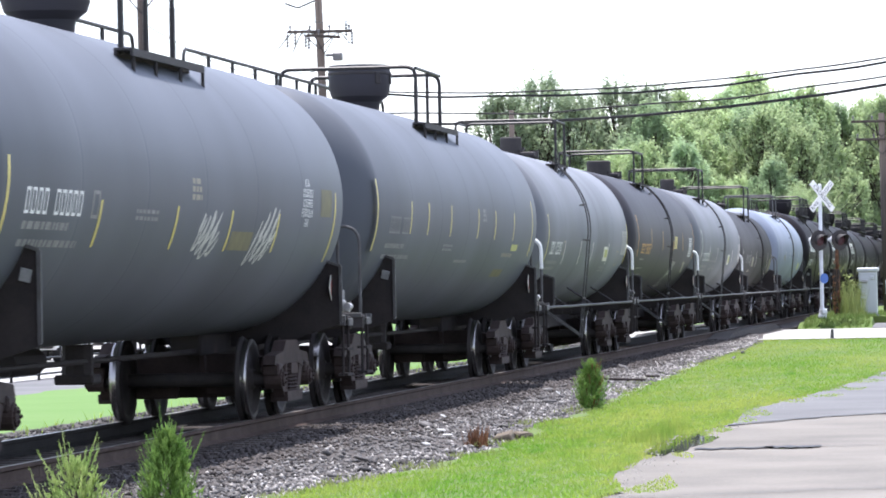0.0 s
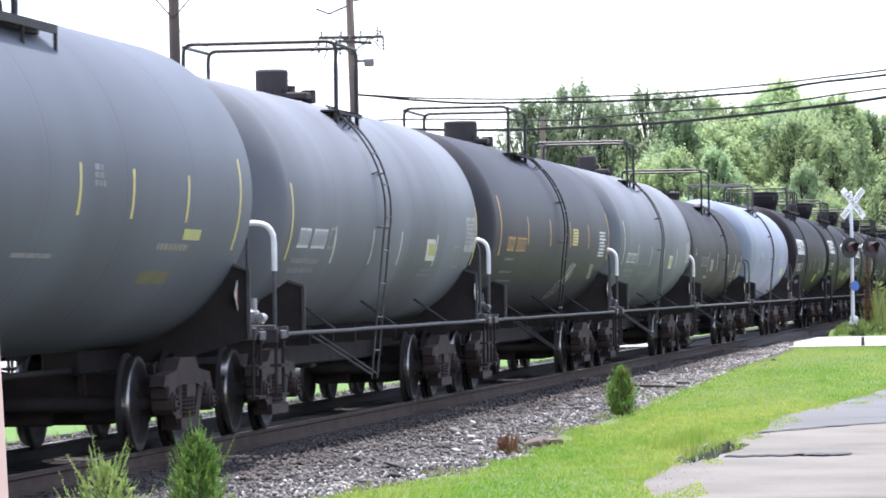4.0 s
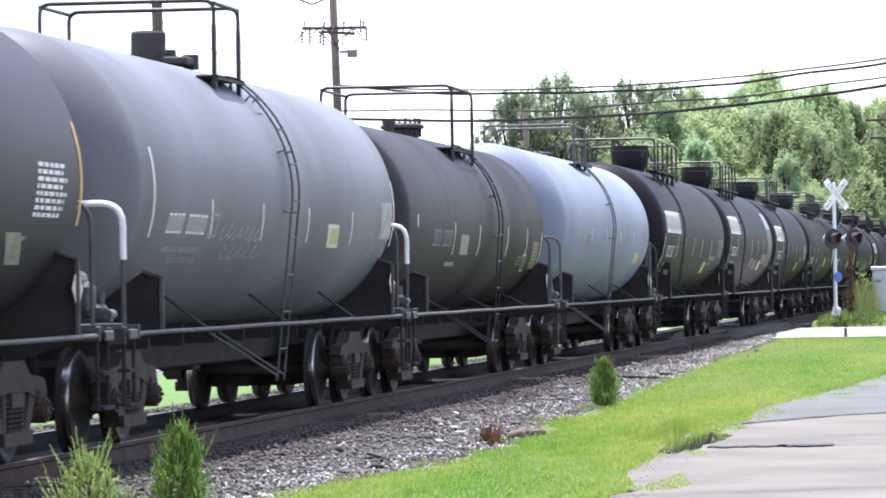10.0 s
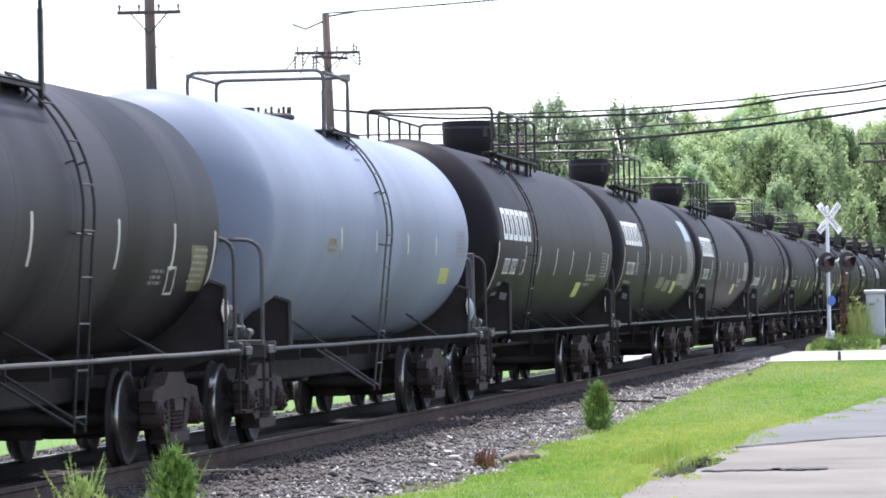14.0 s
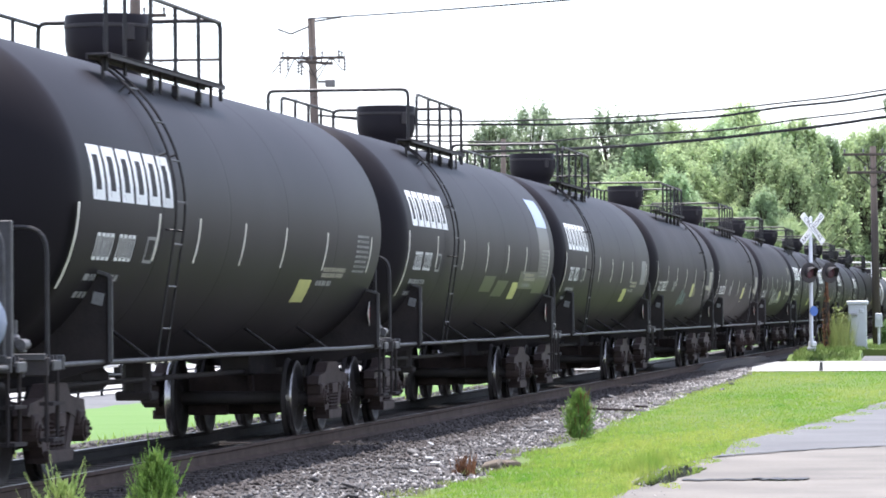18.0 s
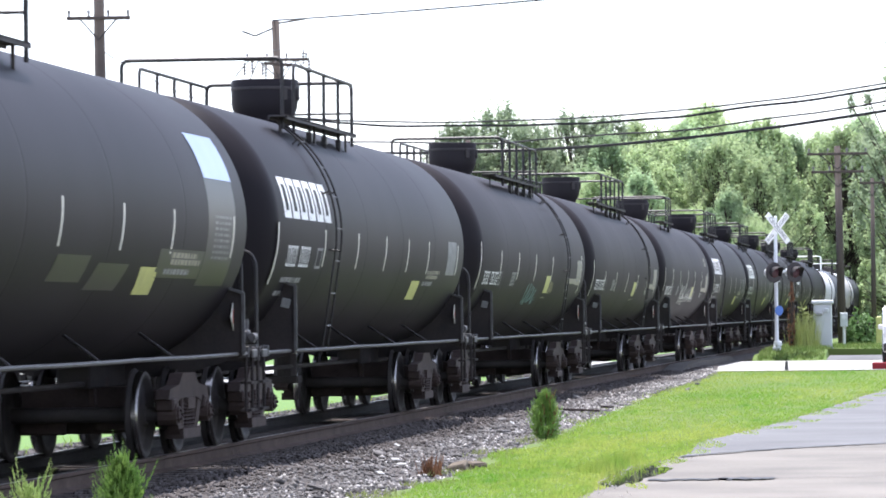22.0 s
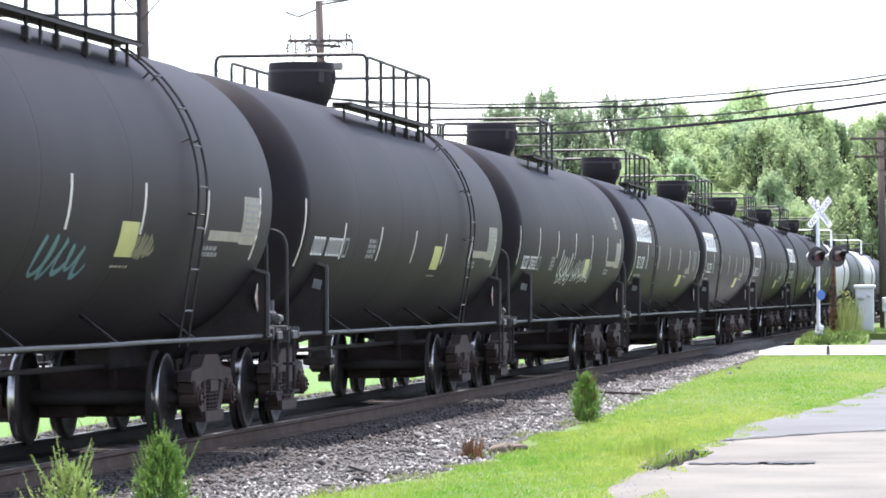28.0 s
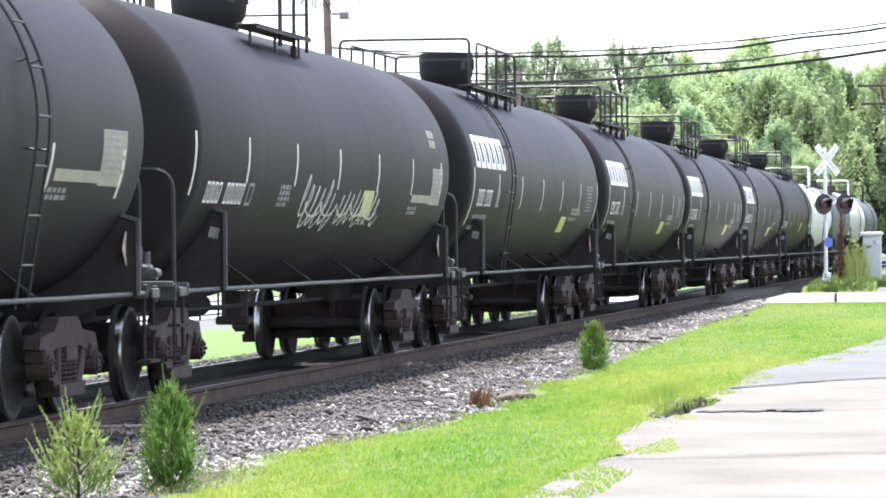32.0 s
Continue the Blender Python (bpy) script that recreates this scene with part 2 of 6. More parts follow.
M_CEDARP = mat("pale_cedar_sprays", (0.19, 0.31, 0.075), 0.6, 0, (0.44, 0.5, 0.19), 7, 30, 0.9, 0, per=0.45, leaf=0.4)
M_RUSTLEAF = mat("reddish_dry_leaves", (0.118, 0.0592, 0.037), 0.7, 0, (0.237, 0.118, 0.0592), 5, 30, 0.8, 0, per=0.4, leaf=0.3)
M_REED = mat("tall_dry_grass", (0.192, 0.244, 0.074), 0.7, 0, (0.266, 0.281, 0.111), 3, 20, 0.8, 0, per=0.4, leaf=0.4)
M_DEBRIS = mat("pale_litter", (0.31, 0.31, 0.3), 0.7, 0, (0.2, 0.2, 0.2), 6, 40, 0.5, 0.1)
M_ALU = mat("dusty_aluminium_casting", (0.37, 0.37, 0.37), 0.45, 0.2, (0.148, 0.141, 0.133), 8, 40, 0.7, 0.2)
M_VALVE = mat("grimy_grey_casting", (0.11, 0.108, 0.112), 0.6, 0.0, (0.045, 0.042, 0.042), 8, 40, 0.9, 0.2)
M_IRON = mat("black_iron_fence", (0.0148, 0.0148, 0.0148), 0.5, 0.2, (0.0296, 0.0259, 0.0222), 5, 30, 0.5, 0.1)
M_GLASS = mat("dark_window_glass", (0.0222, 0.0259, 0.0296), 0.08, 0, (0.037, 0.037, 0.0444), 1, 10, 0.4, 0)

# ---------------------------------------------------------------- mesh helpers


def mesh_of(name, bm, material, smooth=False):
    me = bpy.data.meshes.new(name)
    bm.to_mesh(me)
    bm.free()
    me.materials.append(material)
    if smooth:
        me.shade_smooth()
    return me


def part(name, bm, material, parent=None, label="", smooth=False):
    """One bmesh (or ready mesh) as one mesh object under a thing or a part."""
    me = mesh_of(name, bm, material, smooth) if isinstance(bm, bmesh.types.BMesh) else bm
    ob = new(name, me)
    if parent is not None:
        ob.parent = parent
    if label:
        ob["label"] = label
    return ob


def box(bm, c, s, m=None, bevel=0.0):
    mm = Matrix.Translation(c) @ (m if m is not None else Matrix()) @ Matrix.Diagonal((*s, 1))
    r = bmesh.ops.create_cube(bm, size=1, matrix=mm)
    if bevel:
        edges = list({e for v in r["verts"] for e in v.link_edges})
        bmesh.ops.bevel(bm, geom=edges, offset=bevel, segments=1, affect="EDGES")
    return bm


def rod(bm, a, b, r, seg=8, r2=None):
    a, b = Vector(a), Vector(b)
    d = b - a
    m = Matrix.Translation((a + b) / 2) @ d.to_track_quat("Z", "Y").to_matrix().to_4x4()
    bmesh.ops.create_cone(bm, cap_ends=True, segments=seg, radius1=r, radius2=r if r2 is None else r2, depth=d.length, matrix=m)
    return bm


def tube(bm, pts, r, seg=6):
    """A round bar along a line of points, with mitred joints."""
    pts = [Vector(p) for p in pts]
    rings = []
    side = None
    for i, p in enumerate(pts):
        d = (pts[min(i + 1, len(pts) - 1)] - pts[max(i - 1, 0)]).normalized()
        if side is None:
            side = d.orthogonal().normalized()
        side = (side - d * side.dot(d)).normalized()
        up = d.cross(side)
        rings.append([bm.verts.new(p + (side * math.cos(k * math.tau / seg) + up * math.sin(k * math.tau / seg)) * r) for k in range(seg)])
    for a, b in zip(rings, rings[1:]):
        for k in range(seg):
            bm.faces.new((a[k], a[(k + 1) % seg], b[(k + 1) % seg], b[k]))
    bm.faces.new(rings[0][::-1])
    bm.faces.new(rings[-1])
    return bm


def lathe(bm, prof, seg=48, axis="Y", centre=(0, 0, 0)):
    """Turns (radius, along) pairs about an axis."""
    c = Vector(centre)
    rings = []
    for r, h in prof:
        ring = []
        for k in range(seg if r > 1e-5 else 1):
            a = k * math.tau / seg
            u, v = r * math.cos(a), r * math.sin(a)
            p = {"Y": (u, h, v), "Z": (u, v, h), "X": (h, u, v)}[axis]
            ring.append(bm.verts.new(c + Vector(p)))
        rings.append(ring)
    for a, b in zip(rings, rings[1:]):
        for k in range(seg):
            q = [a[k % len(a)], a[(k + 1) % len(a)], b[(k + 1) % len(b)], b[k % len(b)]]
            q = list(dict.fromkeys(q))
            if len(q) > 2:
                bm.faces.new(q)
    bmesh.ops.recalc_face_normals(bm, faces=bm.faces)
    return bm


def prism(bm, pts, a, b, axis="Y"):
    """A flat outline of (u, v) pairs pushed from a to b along an axis."""
    def place(u, v, h):
        return {"Y": (u, h, v), "X": (h, u, v), "Z": (u, v, h)}[axis]
    lo, hi = [bm.verts.new(place(u, v, a)) for u, v in pts], [bm.verts.new(place(u, v, b)) for u, v in pts]
    n = len(pts)
    bm.faces.new(lo)
    bm.faces.new(hi[::-1])
    for k in range(n):
        bm.faces.new((lo[k], hi[k], hi[(k + 1) % n], lo[(k + 1) % n]))
    bmesh.ops.recalc_face_normals(bm, faces=bm.faces)
    return bm


def raw(name, verts, faces, material):
    me = bpy.data.meshes.new(name)
    me.from_pydata(verts, [], faces)
    me.materials.append(material)
    me.update()
    return me


def thing(name, label, category, at=(0, 0, 0), group="", kind=""):
    ob = new(name)
    ob.location = at
    return tagged(ob, label, category, group, kind)


def bend(pts, r=0.15, n=4):
    """Rounds the corners of a line of points."""
    pts = [Vector(p) for p in pts]
    out = [pts[0]]
    for a, b, c in zip(pts, pts[1:], pts[2:]):
        u, v = (a - b), (c - b)
        k = min(r, u.length / 2, v.length / 2)
        p, q = b + u.normalized() * k, b + v.normalized() * k
        for i in range(n + 1):
            s = i / n
            out.append(p * (1 - s) ** 2 + b * 2 * s * (1 - s) + q * s * s)
    return out + [pts[-1]]

# ---------------------------------------------------------------- the ground and the track
EDGE_L = ((20, -5.84), (30.5, -5.86), (33.5, -6.3), (36, -5.8), (40, -5.5), (45, -5.42), (49, -5.78), (58, -5.78), (67, -6.15), (88, -6.7), (110, -7.05), (126, -8.0))
EDGE_R = ((20, -3.46), (31, -3.5), (34, -3.35), (37, -3.72), (40.5, -3.76), (42, -3.9), (46, -3.88), (48.3, -3.6), (50, -3.5), (54, -3.67), (60, -3.25), (65, -2.95), (77, -2.45), (118, -0.9))


def along(edge, y):
    """The line across the track, between the points of an edge."""
    for (ya, xa), (yb, xb) in zip(edge, edge[1:]):
        if y <= yb:
            return xa + (xb - xa) * max(0.0, (y - ya) / (yb - ya))
    return edge[-1][1]


XL = lambda y: along(EDGE_L, y)          # grass against ballast
XR = lambda y: along(EDGE_R, y)          # grass against asphalt


def sheet(name, left, right, y0, y1, z, material, nx=4, step=2.0, rough=0.0, wobble=0.0, seed=0):
    """A piece of ground between two lines that run along the track."""
    ny = max(1, int((y1 - y0) / step))
    verts, faces = [], []
    for j in range(ny + 1):
        y = y0 + (y1 - y0) * j / ny
        a, b = left(y), right(y)
        if wobble:
            a += wobble * (noise.noise((y * 0.9, seed, 0.3)) + 0.6 * noise.noise((y * 2.7, seed, 4.3)))
            b += wobble * (noise.noise((y * 0.9, seed + 9, 0.3)) + 0.6 * noise.noise((y * 2.7, seed + 9, 4.3)))
        for i in range(nx + 1):
            zz = z(a + (b - a) * i / nx, y) if callable(z) else z
            verts.append((a + (b - a) * i / nx, y, zz + rough * noise.noise((i * 1.3 + a, y * 1.1, seed))))
    w = nx + 1
    for j in range(ny):
        for i in range(nx):
            k = j * w + i
            faces.append((k, k + 1, k + w + 1, k + w))
    ob = new(name, raw(name, verts, faces, material))
    return ob


ground = sheet("ground", lambda y: -1800, lambda y: 1800, -400, 4000, -0.4, M_FAR, 8, 400)
tagged(ground, "flat grassy land that runs to the horizon", "ground", kind="structure")


def bed(x, y):
    d = abs(x - TRACK_X)
    return -0.19 - max(0.0, d - 1.5) * 0.035


TRACK_X = -9.35
ballast = sheet("ballast", lambda y: -12.4, lambda y: XL(y) + 0.35, -20, 470, bed, M_BALLAST, 14, 1.0, 0.02, 0.0, 3)
tagged(ballast, "grey crushed stone bed under the railway track", "ballast", kind="structure")
# black sheet between the rails: the train's shade put into its colour
shade_strip = sheet("oiled_bed", lambda y: TRACK_X - 0.71, lambda y: TRACK_X + 0.71, -20, 470, -0.181, M_SHADEBLACK, 6, 1.0, 0.008, 0.0, 4)
tagged(shade_strip, "stone bed between the rails, coloured black for the train's shade", "ballast", kind="structure")
verge = sheet("grass_verge", XL, XR, 5, 116.5, lambda x, y: -0.234 + 0.005 * math.sin(y * 0.21) * math.sin(x), M_SOIL, 8, 0.4, 0.006, 0.14, 5)
tagged(verge, "bright green grass strip between ballast and asphalt", "grass", kind="structure")
asphalt = sheet("asphalt_drive", lambda y: XR(y) - 1.2, lambda y: 9, -40, 117, -0.25, M_ASPHALT, 24, 3, 0.0, 0, 7)
tagged(asphalt, "sun-bleached asphalt drive with cracks", "drive", kind="structure")
PATCH_EDGE = ((49.0, -3.4), (50.5, -3.15), (51.6, -2.45), (53.3, -1.33), (57.0, 2.0), (58.0, 10.0))
patch = sheet("asphalt_patch", lambda y: XR(y) - 0.4, lambda y: max(XR(y) - 0.3, along(PATCH_EDGE, y)), 49.0, 92, -0.246, M_PATCH, 6, 0.4, 0.0, 0.03, 8)
tagged(patch, "darker grey asphalt repair on the drive", "asphalt patch", kind="structure")
road = sheet("road", lambda y: -8.0 - 0.02 * (y - 116), lambda y: 90, 116, 138, -0.21, M_ROAD, 10, 2, 0.0, 0.05, 9)
tagged(road, "pale concrete road that meets the crossing", "road", kind="structure")
far_road = sheet("road", lambda y: -90, lambda y: -10.75, 118, 138, -0.17, M_ROAD, 10, 2)
tagged(far_road, "pale road beyond the track crossing", "road", kind="structure")
bm = bmesh.new()
for u, half in ((-1.1, 0.27), (0.0, 0.6), (1.1, 0.27)):
    prism(bm, [(114.0, -0.2), (118.0, -0.022), (138.0, -0.022), (142.0, -0.2)], TRACK_X + u - half, TRACK_X + u + half, "X")
deck = new("crossing_deck", mesh_of("crossing_deck", bm, M_APRON))
tagged(deck, "dark asphalt panels between the rails at the crossing", "crossing", kind="structure")


def verge_z(x, y):
    rise = (y - 138.2) / 1.8 if x < -4.8 else 0.25 + (y - 141.0) / 4.5
    return -0.25 + 0.38 * min(1, max(0, rise)) * min(1, max(0, (x + 8.2) / 1.5))


mound = sheet("signal_verge", lambda y: -7.3 + 0.02 * (y - 138), lambda y: -4.75 if y < 141 else 40, 138.2, 240, verge_z, M_SOIL, 30, 0.9, 0.05, 0.15, 11)
shoulder = sheet("road_shoulder", lambda y: -4.8, lambda y: 40, 138, 141.6, lambda x, y: -0.19 + 0.04 * (y - 138), M_PATCH, 10, 0.9, 0.02, 0.03, 12)
tagged(shoulder, "grey gravelled shoulder behind the road", "shoulder", kind="structure")
tagged(mound, "rough grass round the crossing signal", "grass", kind="structure")
lawn = sheet("lawn", lambda y: -17.45, lambda y: -12.0, -30, 116, -0.31, M_LAWN, 6, 1, 0.02, 0.15, 13)
tagged(lawn, "mown bright green lawn beyond the track", "lawn", kind="structure")
lane = sheet("side_street", lambda y: -20.4, lambda y: -17.3, -30, 118, -0.33, M_PATCH, 4, 4)
tagged(lane, "pale side street beyond the lawn", "street", kind="structure")
lot = sheet("parking_lot", lambda y: -75, lambda y: -20.3, -30, 117, -0.32, M_ROAD, 4, 8)
tagged(lot, "pale parking lot behind an iron fence", "parking lot", kind="structure")
far_lawn = sheet("lawn", lambda y: -30, lambda y: -12.2, 139, 330, -0.3, M_LAWN, 6, 4, 0.05, 0.2, 15)
tagged(far_lawn, "grass beside the track beyond the crossing", "lawn", kind="structure")


def rails():
    """Two lines of rail, each in lengths set end to end."""
    o = [(-0.075, -0.18), (0.075, -0.18), (0.075, -0.168), (0.012, -0.14), (0.01, -0.05), (0.035, -0.035), (0.035, -0.006), (0.028, 0.0),
         (-0.028, 0.0), (-0.035, -0.006), (-0.035, -0.035), (-0.01, -0.05), (-0.012, -0.14), (-0.075, -0.168)]

    def length(n, s):
        me = mesh_of("rail_length", prism(bmesh.new(), o, 0.004, n - 0.004), M_RAIL)
        me.materials.append(M_RAILTOP)
        me.materials.append(M_SHADEBLACK)
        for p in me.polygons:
            # faces towards the track centre get shade painted on as black
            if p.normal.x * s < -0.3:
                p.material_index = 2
            if p.normal.z > 0.9 and p.center.z > -0.01:
                p.material_index = 1
        return me
    for s in (-1, 1):
        short, far = length(12.0, s), length(96.0, s)
        line = thing("rail", "rust-brown steel rail with a worn bright head", "rail", (TRACK_X + s * 0.7525, 0, 0), "rails of the track")
        y = -60
        while y < 700:
            n, me = (12, short) if y < 144 else (96, far)
            part("rail_length", me, None, line).location.y = y
            y += n


rails()

# ---------------------------------------------------------------- poles and cables


def pole(label, x, y, z0, height, r=0.17, lean=(0, 0), arms=(), name="utility_pole"):
    p = thing(name, label, "utility pole", (x, y, z0))
    bm = bmesh.new()
    rod(bm, (0, 0, -0.3), (lean[0], lean[1], height), r, 14, r * 0.7)
    part("shaft", bm, M_POLE, p, "", True)
    for h, half, turn, pins in arms:
        f = h / height
        c = Vector((lean[0] * f, lean[1] * f, h))
        d = Vector((math.cos(radians(turn)), math.sin(radians(turn)), 0))
        bm = bmesh.new()
        m = Matrix.Rotation(radians(turn), 4, "Z")
        box(bm, c + m @ Vector((0, -r * 0.9, 0)), (half * 2, 0.08, 0.09), m, 0.01)
        arm = part("crossarm", bm, M_POLE, p)
        bm = bmesh.new()
        for s in (-1, 1):
            tube(bm, [c + d * (s * half * 0.6) + m @ Vector((0, -r, 0)), c - Vector((0, 0, 0.55)) + m @ Vector((0, -r, 0))], 0.02)
        part("arm_brace", bm, M_FRAME, p)
        for k in range(pins):
            q = c + d * (half * (2 * k / (pins - 1) - 1) * 0.93) + m @ Vector((0, -r * 0.9, 0))
            bm = bmesh.new()
            lathe(bm, [(0.0, 0.05), (0.025, 0.05), (0.025, 0.12), (0.04, 0.13), (0.034, 0.15), (0.044, 0.17), (0.03, 0.2), (0.0, 0.21)], 8, "Z", q)
            part("insulator", bm, M_CERAMIC, arm)
    return p


p1 = pole("weathered utility pole with crossarms and a street light", -21.42, 130, -0.3, 11.1, 0.17, (-0.3, 0), ((9.85, 1.0, 8, 4), (9.7, 0.8, 60, 4)))
bm = bmesh.new()
box(bm, (0.3, 0, 9.05), (0.3, 0.3, 0.26), bevel=0.04)
box(bm, (0.05, 0, 9.1), (0.3, 0.08, 0.08))
part("lamp_head", bm, M_CERAMIC, p1, "grey street light head")
bm = bmesh.new()
tube(bm, [(-0.25, 0, 10.9), (-0.9, -0.3, 10.6), (-1.3, -0.4, 10.75)], 0.03)
tube(bm, [(-0.25, 0, 11.0), (0.6, 0.3, 11.15)], 0.03)
part("top_bracket", bm, M_FRAME, p1)
for k, (dx, dy, dz) in enumerate(((-1.05, 0.1, 9.7), (-0.75, -0.2, 9.75), (-0.5, 0.3, 9.7), (0.85, 0.0, 10.0), (1.0, 0.2, 9.75), (-0.3, -0.3, 9.6))):
    bm = bmesh.new()
    for i in range(4):
        lathe(bm, [(0.0, 0.0), (0.05, 0.02), (0.055, 0.05), (0.025, 0.075), (0.0, 0.08)], 8, "Z", (dx - 0.27, dy, dz - 0.3 + 0.1 * i))
    rod(bm, (dx - 0.27, dy, dz - 0.34), (dx - 0.27, dy, dz + 0.2), 0.018, 6)
    part("string_insulator", bm, M_CERAMIC, p1)
for k, (x1, z1) in enumerate(((-1.35, 9.35), (-0.9, 9.2), (0.95, 9.45))):
    part("jumper_wire", tube(bmesh.new(), bend([(-0.27, 0, 9.75), (x1 * 0.6 - 0.27, 0, 9.95), (x1 - 0.27, 0.1, z1)], 0.3, 5), 0.018), M_WIRE, p1)
p2 = pole("tall weathered utility pole with one crossarm", -21.62, 103, -0.3, 12.4, 0.175, (-0.1, 0), ((9.3, 0.8, 5, 4),))
pole("grey stub of an old utility pole", -21.9, 182, -0.3, 9.4, 0.16)
p3 = pole("brown utility pole with two crossarms beside the crossing", -4.7, 152, 0.1, 7.3, 0.16, (-0.1, 0), ((7.0, 1.1, 0, 4), (6.35, 0.95, 0, 4)))
pole("thin brown utility pole beyond the crossing", -4.0, 171, 0.1, 6.7, 0.11, (0, 0), ((6.5, 0.5, 0, 2),))
p4 = pole("thick wooden utility pole with a red base beside the road", -2.2, 119, -0.2, 13.0, 0.22, (0.43, 0), ((7.6, 0.6, 60, 3),))
bm = bmesh.new()
lathe(bm, [(0.25, -0.02), (0.27, 0.02), (0.26, 0.3), (0.225, 0.33)], 16, "Z")
part("red_band", bm, M_RED, p4, "red painted base band")


def cable(label, a, b, sag, r=0.018, kink=0.0, seed=0):
    a, b = Vector(a), Vector(b)
    pts = []
    rng = random.Random(seed)
    for k in range(33):
        s = k / 32
        p = a.lerp(b, s)
        p.z -= sag * 4 * s * (1 - s) - (kink * noise.noise((s * 9, seed, 0.5)))
        pts.append(p)
    ob = new("overhead_cable", mesh_of("overhead_cable", tube(bmesh.new(), pts, r, 6), M_WIRE))
    return tagged(ob, label, "cable", "overhead cables")


for k, (za, zb, sag, r) in enumerate(((7.92, 7.74, 0.54, 0.026), (7.77, 7.70, 0.61, 0.036), (7.41, 6.97, 0.50, 0.026), (7.14, 6.70, 0.51, 0.044))):
    cable("black overhead cable strung across the track", (-2.0, 119, za), (-21.5, 130, zb), sag, r, 0.08 if k in (1, 2) else 0.02, k)
cable("black overhead cable strung across the track", (-1.9, 119, 7.9), (30, 105, 8.2), 0.4, 0.02, 0.05, 8)
cable("black overhead cable from the top of a pole", (-21.8, 130, 10.8), (4, 70, 7.7), 0.15, 0.024, 0, 9)
cable("thin cable high over the track", (-21.7, 130, 8.3), (10, 80, 7.8), 0.25, 0.007, 0, 10)
for k, dx in enumerate((-0.9, -0.45, 0.45, 0.9)):
    cable("thin cable between two poles", (-21.8 + dx, 103, 9.3), (-21.7 + dx, 130, 9.85), 0.35, 0.006, 0, 20 + k)
    cable("thin cable between two poles", (-21.8 + dx, 103, 9.3), (-21.8 + dx, 60, 9.4), 0.4, 0.006, 0, 30 + k)
cable("sagging service cable on the poles", (-21.7, 103, 8.3), (-21.6, 130, 8.4), 0.7, 0.012, 0.1, 41)
for k in range(2):
    cable("thin cable between poles beyond the crossing", (-5.6 + k * 1.9, 152, 7.2), (-4.4 + k * 0.8, 171, 6.7), 0.15, 0.006, 0, 50 + k)
    cable("thin cable between poles beside the road", (-5.6 + k * 1.9, 152, 7.2), (-2.3 + k * 0.6, 119, 7.4), 0.2, 0.006, 0, 60 + k)

